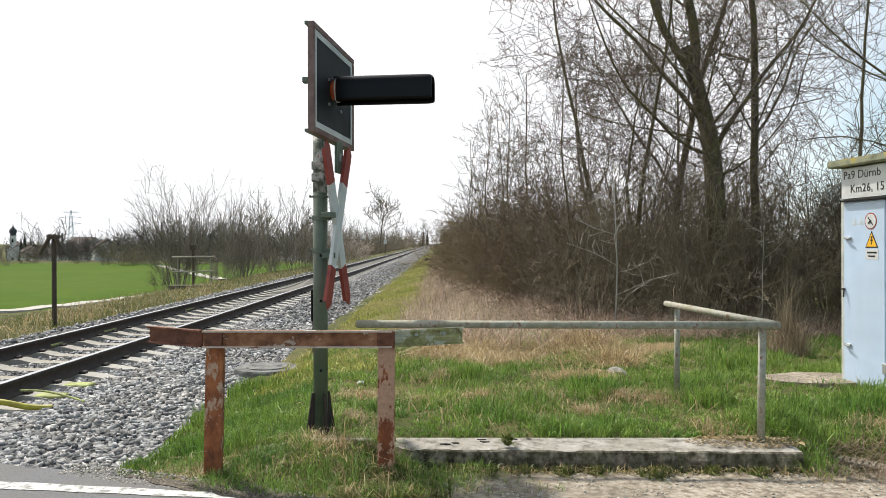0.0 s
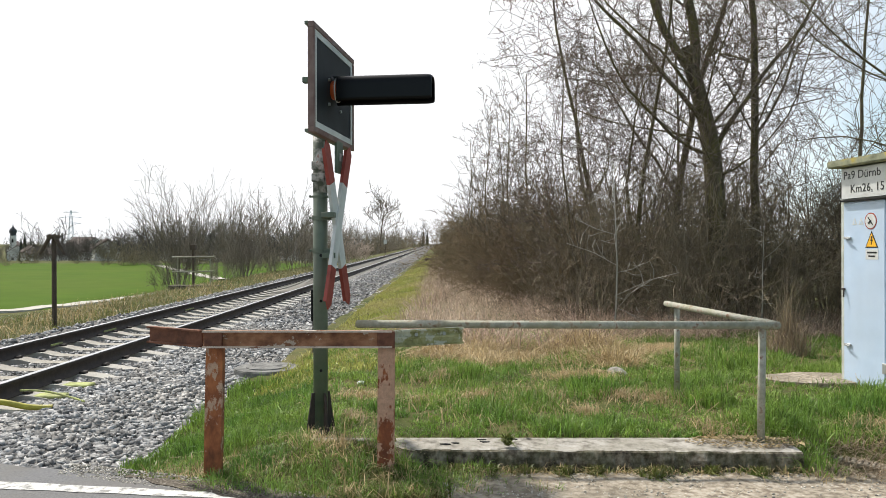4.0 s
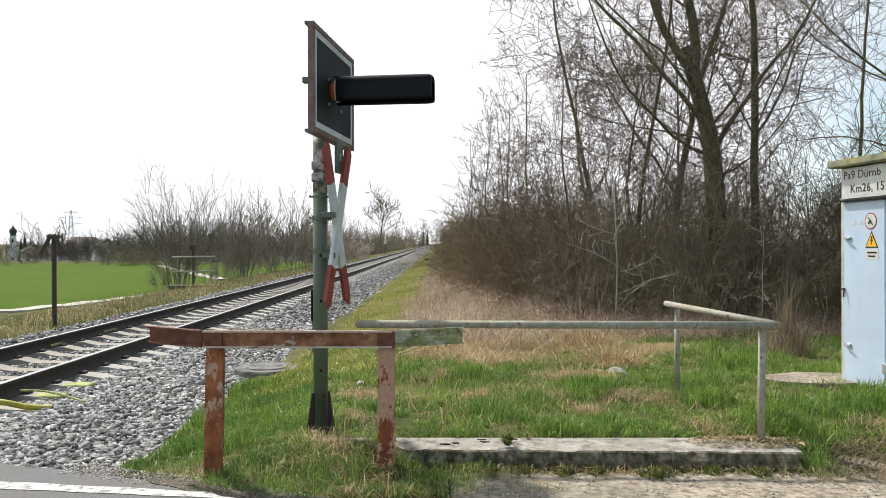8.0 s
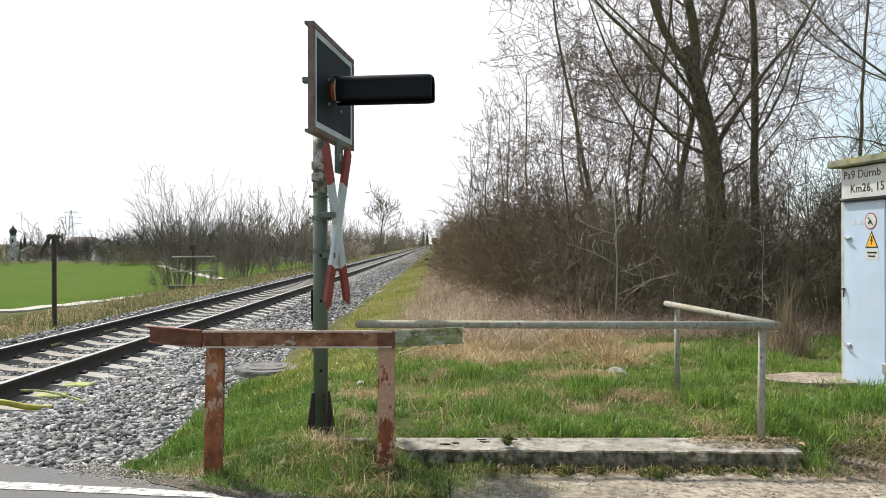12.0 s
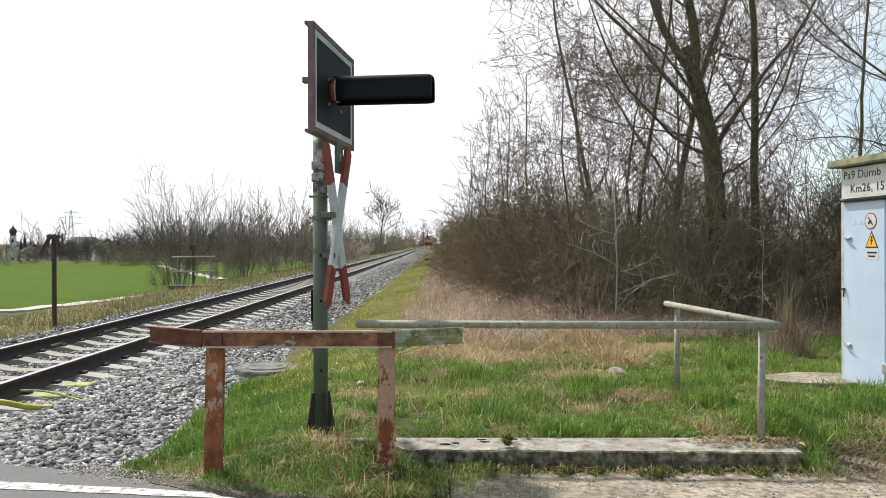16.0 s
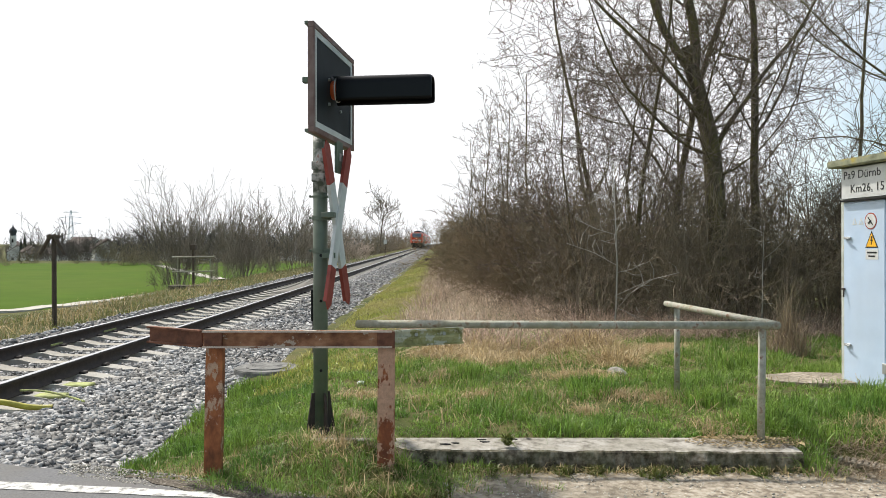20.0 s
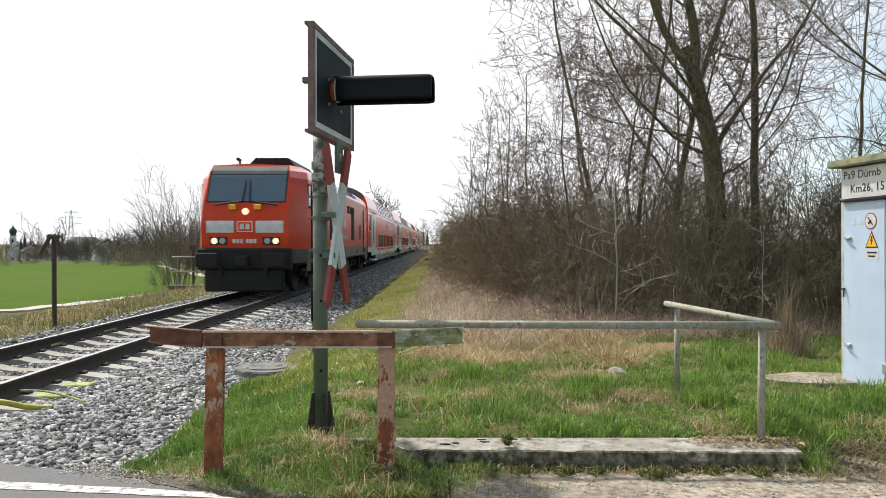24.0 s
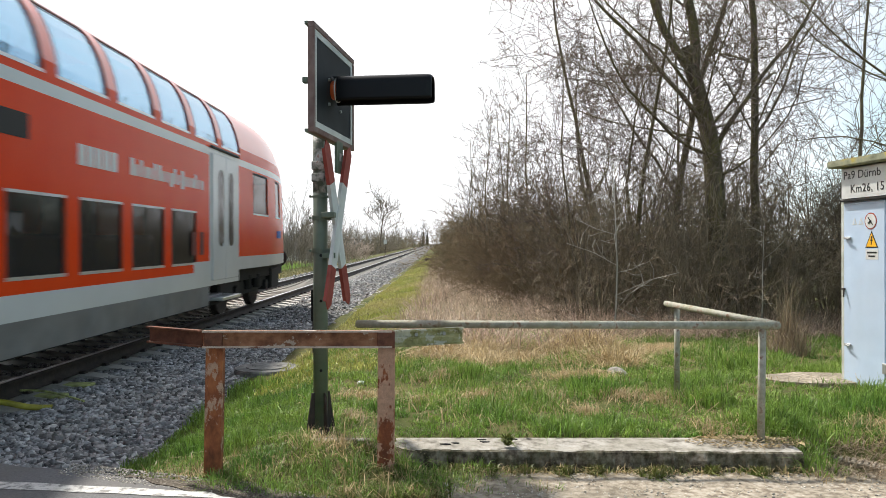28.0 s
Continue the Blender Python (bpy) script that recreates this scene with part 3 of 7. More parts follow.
def channel(bm, p0, p1, h, d, t=0.012):
    """A steel channel between two points (its web upright, flanges pointing to the road), open ends."""
    p0, p1 = Vector(p0), Vector(p1)
    u = (p1 - p0).normalized()
    n = Vector((-u.y, u.x, 0)).normalized()
    pts = [(0, 0), (-d, 0), (-d, -t), (-t, -t), (-t, t - h), (-d, t - h), (-d, -h), (0, -h)]
    lo = [bm.verts.new(p0 + n * a + Vector((0, 0, b))) for a, b in pts]
    hi = [bm.verts.new(p1 + n * a + Vector((0, 0, b))) for a, b in pts]
    for i in range(8):
        bm.faces.new((lo[i], lo[(i + 1) % 8], hi[(i + 1) % 8], hi[i]))
    bm.faces.new(lo)
    bm.faces.new(hi[::-1])
    bmesh.ops.recalc_face_normals(bm, faces=bm.faces)


def barrier():
    t = thing("barrier_rail", "rusty steel barrier rail with flaking cream paint", "barrier", pose(-0.96, 5.05, -0.15))
    o = Vector((0.96, -5.05, 0.15))

    def at(x, y, z):
        return Vector((x, y, z)) + o
    top = 0.872
    bm = bmesh.new()
    channel(bm, at(-1.60, 5.03, top), at(-0.335, 5.03, top), 0.116, 0.04)
    beam = part("rail_beam", bm, M_RUSTBEAM, t)
    # Pale strips on both flanges paint the lit look of their edges.
    bm = bmesh.new()
    box(bm, -0.637, 0.622, -0.064, -0.0605, top + 0.1385, top + 0.1515)
    part("flange_edge", bm, M_EDGE, beam, "pale worn paint standing in for the lit flange edge")
    bm = bmesh.new()
    box(bm, -0.637, 0.622, -0.064, -0.0605, top + 0.0345, top + 0.0465)
    part("flange_edge", bm, M_EDGE, beam, "pale worn paint standing in for the lit flange edge")
    bm = bmesh.new()
    channel(bm, at(-2.04, 5.26, top + 0.003), at(-1.605, 5.033, top + 0.001), 0.114, 0.04)
    part("end_beam", bm, M_RUST_DARK, t, "dark rusty bent end piece")
    bm = bmesh.new()
    channel(bm, at(-0.33, 5.033, top - 0.001), at(0.13, 5.20, top + 0.004), 0.112, 0.035)
    box(bm, 0.0, 0.46, -0.012, 0.004, -0.062, -0.048, 0, Matrix.Translation(at(-0.33, 5.02, top)) @ pose(0, 0, 0, 0, 0, 20))
    w = part("wing_beam", bm, M_LICHEN, t, "wing piece with greenish lichen on white paint")
    for k in (0.16, 0.36):
        bm = bmesh.new()
        cyl(bm, at(-0.33 + k * .94, 5.033 + k * .34 - 0.026, top - 0.035), at(-0.33 + k * .94, 5.033 + k * .34 + 0.02, top - 0.035), 0.012, seg=8)
        part("bolt", bm, M_GALV, w)
    for x, lean, m in ((-1.545, 1.2, M_RUSTOLD), (-0.385, 0.4, M_RUST)):
        bm = bmesh.new()
        prism(bm, [(-0.056, 0.03), (-0.056, -0.035), (0.056, -0.035), (0.056, 0.03), (0.048, 0.03), (0.048, -0.027), (-0.048, -0.027), (-0.048, 0.03)], 'z', -0.15, 1.01)
        p = part("post", bm, m, t)
        p.matrix_basis = Matrix.Translation(at(x, 5.055, -0.15)) @ pose(0, 0, 0, 0, lean, 0)
        bm = bmesh.new()
        box(bm, -0.058, 0.058, -0.066, -0.036, 0.905, 1.016, 0.003)
        part("joint_plate", bm, M_RUST_DARK, p, "dark rusty plate over the joint")
    return t


barrier()


def pipe_railing():
    t = thing("pipe_railing", "weathered grey tubular steel railing on the kerb", "railing", pose(2.25, 5.35, 0.0))
    o = Vector((-2.25, -5.35, 0.0))

    def tube(name, a, b, r, parent=t, label=""):
        bm = bmesh.new()
        cyl(bm, Vector(a) + o, Vector(b) + o, r, seg=18)
        bmesh.ops.bevel(bm, geom=[e for e in bm.edges if len(e.link_faces) == 2 and any(len(f.verts) > 4 for f in e.link_faces)], offset=0.008, segments=2, affect='EDGES')
        return smooth_all(part(name, bm, M_PIPE, parent, label))
    tube("long_rail", (-0.63, 5.44, 0.868), (2.39, 5.34, 0.868), 0.028)
    tube("side_rail", (2.10, 7.10, 0.880), (2.37, 5.372, 0.872), 0.027)
    tube("post", (2.262, 5.352, -0.05), (2.268, 5.346, 0.845), 0.026)
    tube("post", (2.172, 6.98, 0.0), (2.168, 6.98, 0.858), 0.025)


pipe_railing()


def signal_mast():
    mx, my = -0.922, 5.67
    t = thing("crossing_signal", "olive-green crossing signal mast with black light board", "crossing signal", pose(mx, my, 0.0))
    bm = bmesh.new()
    cyl(bm, (0, 0, -0.1), (0, 0, 2.42), 0.054, seg=20)
    mast = smooth_all(part("mast", bm, M_MAST, t))
    bm = bmesh.new()
    cyl(bm, (0, 0, 1.83), (0, 0, 2.30), 0.0555, seg=20)
    smooth_all(part("worn_sleeve", bm, M_PEEL, mast, "peeling pale and rusty paint"))
    for z in (0.50, 1.02, 1.36):
        bm = bmesh.new()
        cyl(bm, (0.012, -0.058, z), (0.012, -0.050, z), 0.011, seg=10)
        part("drilled_hole", bm, M_DARK, mast)
    for z, h in ((1.80, 0.016), (1.64, 0.034), (1.395, 0.036)):
        bm = bmesh.new()
        cyl(bm, (0, 0, z - h / 2), (0, 0, z + h / 2), 0.062, seg=20)
        box(bm, 0.03, 0.12, -0.05, -0.03, z - h / 2, z + h / 2, 0.003)
        cyl(bm, (0.075, -0.064, z), (0.075, -0.02, z), 0.010, seg=6)
        cyl(bm, (-0.07, -0.045, z), (-0.07, 0.0, z), 0.010, seg=6)
        part("clamp", bm, M_MAST, mast)
    for z in (1.94, 2.03):
        bm = bmesh.new()
        box(bm, -0.056, 0.05, -0.066, -0.05, z - 0.032, z + 0.032, 0.004)
        box(bm, 0.03, 0.075, -0.066, 0.03, z - 0.034, z + 0.034, 0.004)
        cyl(bm, (0.04, -0.082, z + 0.012), (0.04, -0.06, z + 0.012), 0.008, seg=6)
        part("bracket", bm, M_PEEL, mast, "worn metal bracket")
    bm = bmesh.new()
    for k in range(4):
        m = pose(0, 0, 0, 0, 0, 38 + 90 * k)
        vs = [m @ Vector(p) for p in ((0.045, -0.005, 0.33), (0.075, -0.005, 0.33), (0.135, -0.005, -0.06), (0.045, -0.005, -0.06))]
        ws = [v + (m.to_3x3() @ Vector((0, 0.011, 0))) for v in vs]
        a, b = [bm.verts.new(v) for v in vs], [bm.verts.new(v) for v in ws]
        bm.faces.new(a), bm.faces.new(b[::-1])
        for i in range(4):
            bm.faces.new((a[i], b[i], b[(i + 1) % 4], a[(i + 1) % 4]))
    bmesh.ops.recalc_face_normals(bm, faces=bm.faces)
    part("foot_fin", bm, M_RAIL, t, "dark steel foot fins")
    # small box behind the mast
    bm = bmesh.new()
    box(bm, -0.078, -0.035, 0.03, 0.10, 0.86, 1.10, 0.004)
    cyl(bm, (-0.06, 0.06, 0.62), (-0.06, 0.06, 0.86), 0.012, seg=8)
    part("cable_box", bm, M_DARK, t)
    # light board: local u runs away from the viewer, n is its face
    B = Matrix.Translation((-0.815 - mx, 5.67 - my, 2.585)) @ pose(0, 0, 0, 0, 0, -7.25)
    board = None
    bm = bmesh.new()
    box(bm, -0.028, 0.0, -0.54, 0.54, -0.355, 0.355, 0.004)
    board = part("light_board", bm, M_BOARD, t)
    board.matrix_basis = B
    bm = bmesh.new()
    for y0, y1, z0, z1 in ((-0.56, 0.56, 0.335, 0.375), (-0.56, 0.56, -0.375, -0.335), (-0.56, -0.522, -0.335, 0.335), (0.522, 0.56, -0.335, 0.335)):
        box(bm, -0.032, 0.012, y0, y1, z0, z1, 0.003)
    part("rim", bm, M_FRAME, board, "faded reddish metal rim")
    bm = bmesh.new()
    for y0, y1, z0, z1 in ((-0.522, 0.522, 0.292, 0.335), (-0.522, 0.522, -0.335, -0.292), (-0.522, -0.472, -0.292, 0.292), (0.48, 0.522, -0.292, 0.292)):
        box(bm, 0.0, 0.005, y0, y1, z0, z1)
    part("border", bm, M_WHITE, board, "white border stripe")
    bm = bmesh.new()
    box(bm, -0.075, -0.03, -0.55, -0.50, -0.04, 0.0, 0.004)
    for z in (-0.365, 0.365):
        box(bm, -0.055, -0.028, -0.56, 0.56, z - 0.012, z + 0.012, 0.003)
    part("back_stiffener", bm, M_MAST, board)
    # hood with lens
    # hood: flat upright sides, rounded shoulders, open below
    flank = [(0.096, z) for z in np.linspace(-0.096, 0.036, 6)] + [(0.036 + 0.060 * math.cos(q), 0.036 + 0.060 * math.sin(q)) for q in np.linspace(0.2, math.pi / 2, 7)]
    ring = flank + [(0.0, 0.0965)] + [(-p, q) for p, q in flank[::-1]]
    bm = bmesh.new()
    rows = []
    for x, s in ((0.012, 1.0), (0.055, 1.0), (0.715, 1.0), (0.745, 0.96), (0.758, 0.86)):
        rows.append([[bm.verts.new((x, a * s * k, b * s * k)) for a, b in ring] for k in (1.0, 0.975)])
    for p, q in zip(rows, rows[1:]):
        for i in range(26):
            bm.faces.new((p[0][i], p[0][i + 1], q[0][i + 1], q[0][i]))
            bm.faces.new((p[1][i], q[1][i], q[1][i + 1], p[1][i + 1]))
    for i in range(26):
        for r in (rows[0], rows[-1]):
            bm.faces.new((r[0][i], r[1][i], r[1][i + 1], r[0][i + 1]))
    for r, s in zip(rows, rows[1:]):
        for i in (0, 26):
            bm.faces.new((r[0][i], s[0][i], s[1][i], r[1][i]))
    # notch at the root on the viewer's side, where the lens shows
    bm.faces.ensure_lookup_table()
    cut = [f for f in bm.faces if f.calc_center_median().x < 0.05 and f.calc_center_median().y < -0.02 and f.calc_center_median().z < 0.09]
    bmesh.ops.delete(bm, geom=cut, context='FACES')
    bmesh.ops.recalc_face_normals(bm, faces=bm.faces)
    hood = smooth_all(part("lamp_hood", bm, M_HOOD, board, "long black tubular lamp hood"))
    hood.location = (0, -0.06, 0.0)
    bm = bmesh.new()
    bmesh.ops.create_uvsphere(bm, u_segments=20, v_segments=10, radius=0.072)
    bmesh.ops.transform(bm, matrix=Matrix.Translation((0.02, 0, 0)) @ Matrix.Diagonal((0.62, 1, 1, 1)), verts=bm.verts)
    smooth_all(part("lens", bm, M_AMBER, hood, "dim amber-red signal lens"))
    bm = bmesh.new()
    for x0, x1, r in ((0.036, 0.046, 0.0925),):
        cyl(bm, (x0, 0, 0), (x1, 0, 0), r, seg=28)
        bm.faces.ensure_lookup_table()
        bmesh.ops.delete(bm, geom=[f for f in bm.faces if len(f.verts) > 4], context='FACES')
    bmesh.ops.solidify(bm, geom=bm.faces[:], thickness=0.005)
    part("lens_ring", bm, M_WHITE, hood, "pale metal ring")
    for k, z in ((-1, 0.06), (1, 0.06), (-1, -0.12), (1, -0.12)):
        bm = bmesh.new()
        cyl(bm, (0.0, 0.16 * k, z), (0.012, 0.16 * k, z), 0.012, seg=8)
        part("bolt", bm, M_GALV, board)
    # mounting plate between mast and board
    bm = bmesh.new()
    box(bm, -0.02, 0.0, 0.02, 0.20, 1.985, 2.23, 0.003)
    pl = part("mounting_plate", bm, M_MAST, t)
    pl.matrix_basis = Matrix.Translation((0.12, 0, 0)) @ pose(0, 0, 0, 0, 0, -7.25)
    bm = bmesh.new()
    box(bm, 0.0, 0.003, 0.09, 0.14, 2.08, 2.14)
    part("stencil_mark", bm, M_GALV, pl)
    # cross of two steep arms, white with red ends
    X = Matrix.Translation((-0.795 - mx, 5.67 - my, 1.585)) @ pose(0, 0, 0, 0, 0, -13.5)
    for s in (-1, 1):
        arm = None
        off = 0.0 if s > 0 else 0.010
        R = X @ Matrix.Translation((off, 0, 0)) @ pose(0, 0, 0, s * 20.5, 0, 0)
        for a, b, m, nm, lb in ((-0.33, 0.33, M_WHITE, "cross_arm", "weathered white arm"), (0.33, 0.655, M_SIGNRED, "arm_end", "faded red arm end"), (-0.655, -0.33, M_SIGNRED, "arm_end", "faded red arm end")):
            bm = bmesh.new()
            w = 0.052
            if abs(b) == 0.655 or abs(a) == 0.655:
                e, f = (b, a) if b > 0 else (a, b)
                g = math.copysign(0.05, e)
                out = [(-w, f), (w, f), (w, e - g), (0, e), (-w, e - g)]
            else:
                out = [(-w, a), (w, a), (w, b), (-w, b)]
            prism(bm, out, 'x', 0.0, 0.008)
            bmesh.ops.recalc_face_normals(bm, faces=bm.faces)
            p = part(nm, bm, m, t if arm is None else arm, lb)
            if arm is None:
                arm = p
                p.matrix_basis = R
            # turned rim along the edges
            lo, hi = min(a, b) + (0.05 if a < -0.6 else 0), max(a, b) - (0.05 if b > 0.6 else 0)
            for r0, r1 in ((-w, -w + 0.012), (w - 0.012, w)):
                bm = bmesh.new()
                box(bm, -0.018, 0.0, r0, r1, lo, hi)
                part("arm_rim", bm, m, arm)
    for z, dy in ((1.66, -0.06), (1.36, -0.02)):
        bm = bmesh.new()
        box(bm, 0.03, 0.125, -0.10 + dy, 0.02, z - 0.02, z + 0.02, 0.003)
        part("cross_bracket", bm, M_MAST, t)
    return t


signal_mast()


def cabinet():
    """Switch cabinet; local x runs along the front towards the viewer, local -y is the front."""
    t = thing("switch_cabinet", "pale blue railway switch cabinet with mossy roof slab", "cabinet", pose(4.11, 7.75, 0.0) @ pose(0, 0, 0, 0, -0.6, -81))
    W, D, H = 1.30, 1.10, 2.22
    bm = bmesh.new()
    box(bm, 0, W, 0.03, D, 0.0, H, 0.006)
    body = part("body", bm, M_CABWALL, t, "grimy cream painted body")
    bm = bmesh.new()
    prism(bm, [(-0.10, H), (W + 0.1, H), (W + 0.1, H + 0.075), (-0.10, H + 0.075)], 'y', -0.10, D + 0.1)
    bmesh.ops.bevel(bm, geom=bm.edges[:], offset=0.012, segments=2, affect='EDGES')
    part("roof_slab", bm, M_ROOFSLAB, t, "mossy yellow-stained concrete roof slab")
    bm = bmesh.new()
    box(bm, 0.045, 0.62, -0.012, 0.028, 0.03, 1.86, 0.006)
    door = part("door", bm, M_CABINET, t, "closed pale blue metal door")
    bm = bmesh.new()
    box(bm, 0.645, 1.26, -0.012, 0.028, 0.03, 1.86, 0.006)
    part("door", bm, M_CABINET, t, "closed pale blue metal door")
    bm = bmesh.new()
    box(bm, 0.0, 0.042, -0.006, 0.028, 0.02, 1.90, 0.004)
    part("door_frame", bm, M_CABWALL, t)
    bm = bmesh.new()
    box(bm, 0.02, W - 0.02, -0.018, 0.028, 1.895, 2.205, 0.004)
    sign = part("sign_panel", bm, M_WHITE, t, "white sign panel with black lettering")
    bm = bmesh.new()
    box(bm, 0.04, W - 0.05, -0.05, -0.004, 1.865, 1.885, 0.004)
    part("drip_ledge", bm, M_DARK, sign)
    for text, size, x, z in (("Pa9 Dürnb", 0.115, 0.055, 2.095), ("Km26, 15", 0.115, 0.155, 1.955)):
        cu = bpy.data.curves.new("lettering", 'FONT')
        cu.body, cu.size, cu.extrude, cu.space_character = text, size, 0.001, 1.05
        cu.materials.append(M_BLACK)
        o = new("lettering", cu)
        o.parent = sign
        o.matrix_basis = Matrix.Translation((x, -0.020, z)) @ pose(0, 0, 0, 90, 0, 0)
    for z in (1.50, 0.42):
        bm = bmesh.new()
        box(bm, 0.075, 0.165, -0.030, -0.012, z - 0.012, z + 0.012, 0.005)
        cyl(bm, (0.10, -0.012, z), (0.10, -0.045, z), 0.014, seg=10)
        cyl(bm, (0.10, -0.04, z), (0.17, -0.05, z - 0.01), 0.008, seg=8)
        part("latch", bm, M_GALV, door, "small metal latch")
    bm = bmesh.new()
    box(bm, 0.03, 0.075, -0.035, -0.012, 0.97, 0.99, 0.003)
    cyl(bm, (0.07, -0.03, 0.98), (0.085, -0.045, 0.90), 0.008, seg=8)
    part("handle", bm, M_RAIL, door)
    for z0, z1 in ((0.03, 0.10), (0.20, 0.30)):
        bm = bmesh.new()
        box(bm, 0.6, 0.655, -0.03, -0.013, z0, z1, 0.004)
        part("hinge", bm, M_GALV, door)

    def disc(name, m, x, z, r, y, lb="", pa=door):
        bm = bmesh.new()
        cyl(bm, (x, y, z), (x, y - 0.002, z), r, seg=32)
        return part(name, bm, m, pa, lb)
    s1 = disc("warning_disc", M_SIGNRED, 0.435, 1.66, 0.082, -0.0125, "round prohibition sign, red ring on white")
    disc("sign_face", M_WHITE, 0.435, 1.66, 0.070, -0.0147, pa=s1)
    bm = bmesh.new()
    box(bm, -0.05, 0.05, -0.019, -0.0168, -0.006, 0.006, 0, Matrix.Translation((0.435, 0, 1.66)) @ pose(0, 0, 0, 0, 50, 0))
    box(bm, -0.028, 0.02, -0.0215, -0.0192, -0.008, 0.008, 0, Matrix.Translation((0.43, 0, 1.655)) @ pose(0, 0, 0, 0, -35, 0))
    part("pictogram", bm, M_BLACK, s1)
    bm = bmesh.new()
    prism(bm, [(0.36, 1.40), (0.535, 1.40), (0.4475, 1.565)], 'y', -0.0125, -0.0145)
    s2 = part("warning_triangle", bm, M_BLACK, door, "yellow warning triangle with black edge")
    bm = bmesh.new()
    prism(bm, [(0.378, 1.411), (0.517, 1.411), (0.4475, 1.542)], 'y', -0.0147, -0.0165)
    part("sign_face", bm, M_YELLOW, s2)
    bm = bmesh.new()
    prism(bm, [(0.447, 1.515), (0.460, 1.515), (0.452, 1.478), (0.465, 1.478), (0.444, 1.425), (0.449, 1.463), (0.436, 1.463)], 'y', -0.0167, -0.0185)
    part("pictogram", bm, M_BLACK, s2)
    bm = bmesh.new()
    box(bm, 0.365, 0.535, -0.0145, -0.0125, 1.285, 1.385)
    s3 = part("notice", bm, M_WHITE, door, "small white notice with dark lines")
    bm = bmesh.new()
    box(bm, 0.385, 0.515, -0.0165, -0.0147, 1.345, 1.362)
    box(bm, 0.405, 0.495, -0.0165, -0.0147, 1.31, 1.325)
    part("printed_line", bm, M_BLACK, s3)
    for x in (0.175, 0.265):
        bm = bmesh.new()
        prism(bm, [(x, 1.63), (x + 0.07, 1.63), (x + 0.035, 1.70)], 'y', -0.0125, -0.014)
        st = part("faded_sticker", bm, M_WHITE, door)
        bm = bmesh.new()
        prism(bm, [(x + 0.018, 1.64), (x + 0.052, 1.64), (x + 0.035, 1.675)], 'y', -0.0142, -0.0155)
        part("sign_face", bm, M_CABINET, st)
    bm = bmesh.new()
    rng = random.Random(8)
    pts = [(3.95 + 0.72 * math.cos(a) * (1 + 0.12 * rng.uniform(-1, 1)), 7.80 + 0.32 * math.sin(a) * (1 + 0.12 * rng.uniform(-1, 1))) for a in np.linspace(0, 2 * math.pi, 22)[:-1]]
    prism(bm, pts, 'z', -0.1, 0.055)
    tagged(part("door_slab", bm, M_SAND, None), "cracked concrete slab in front of the cabinet", "concrete slab")


cabinet()


def manhole():
    t = thing("shaft_cover", "round grey concrete shaft cover in the ballast", "shaft cover", pose(-2.33, 9.96, -0.27))
    bm = bmesh.new()
    cyl(bm, (0, 0, -0.1), (0, 0, 0.075), 0.43, 0.425, 40)
    bmesh.ops.bevel(bm, geom=[e for e in bm.edges if all(v.co.z > 0.05 for v in e.verts)], offset=0.012, segments=2, affect='EDGES')
    part("ring", bm, M_COVER, t)
    bm = bmesh.new()
    cyl(bm, (0, 0, 0.07), (0, 0, 0.088), 0.27, 0.265, 36)
    lid = part("lid", bm, M_COVER, t)
    for s in (-1, 1):
        bm = bmesh.new()
        box(bm, s * 0.17 - 0.03, s * 0.17 + 0.03, -0.012, 0.012, 0.0885, 0.0925)
        part("lifting_slot", bm, M_DARK, lid)


manhole()


def stake():
    """Old wooden post with two short braces at its head."""
    t = thing("wooden_post", "old dark wooden post with slanting braces on top", "post", pose(-9.45, 18.3, -0.72))
    bm = bmesh.new()
    prism(bm, [(0.055 * math.cos(a) * (1 + 0.1 * math.sin(3 * a)), 0.055 * math.sin(a)) for a in np.linspace(0, 6.283, 11)[:-1]], 'z', -0.2, 2.32)
    part("post_shaft", bm, M_WOOD, t)
    for s in (-1, 1):
        bm = bmesh.new()
        cyl(bm, (s * 0.03, -0.07, 2.36), (s * 0.30, -0.07, 1.88), 0.055, 0.035, 8)
        part("brace", bm, M_WOOD, t)
    bm = bmesh.new()
    box(bm, -0.13, 0.13, -0.12, 0.10, 2.28, 2.36, 0.02)
    part("cap", bm, M_WOOD, t)


stake()


def culvert_rail():
    t = thing("culvert_railing", "grey two-bar railing on a culvert head", "railing", pose(-11.6, 35.0, -0.9))
    bm = bmesh.new()
    box(bm, -1.1, 1.3, -0.25, 0.25, -0.6, 0.36, 0.03)
    part("culvert_head", bm, M_KERBFACE, t, "stained concrete culvert head")
    for x in (0.0,):
        bm = bmesh.new()
        cyl(bm, (x, 0, 0.3), (x, 0, 2.0), 0.06, seg=10)
        box(bm, x - 0.13, x + 0.13, -0.11, 0.11, 1.98, 2.24, 0.02)
        part("post", bm, M_WOOD, t)
    for z in (0.98, 1.66):
        bm = bmesh.new()
        cyl(bm, (-0.95, -0.08, z), (1.0, -0.08, z + 0.02), 0.035, seg=8)
        part("bar", bm, M_PIPE, t)
    for x in (-0.7, 0.8):
        bm = bmesh.new()
        cyl(bm, (x, -0.06, 0.3), (x, -0.06, 1.7), 0.02, seg=8)
        part("upright", bm, M_PIPE, t)


culvert_rail()


# ---- the train: a diesel locomotive drawing five double-deck cars ----
CAR = 26.8
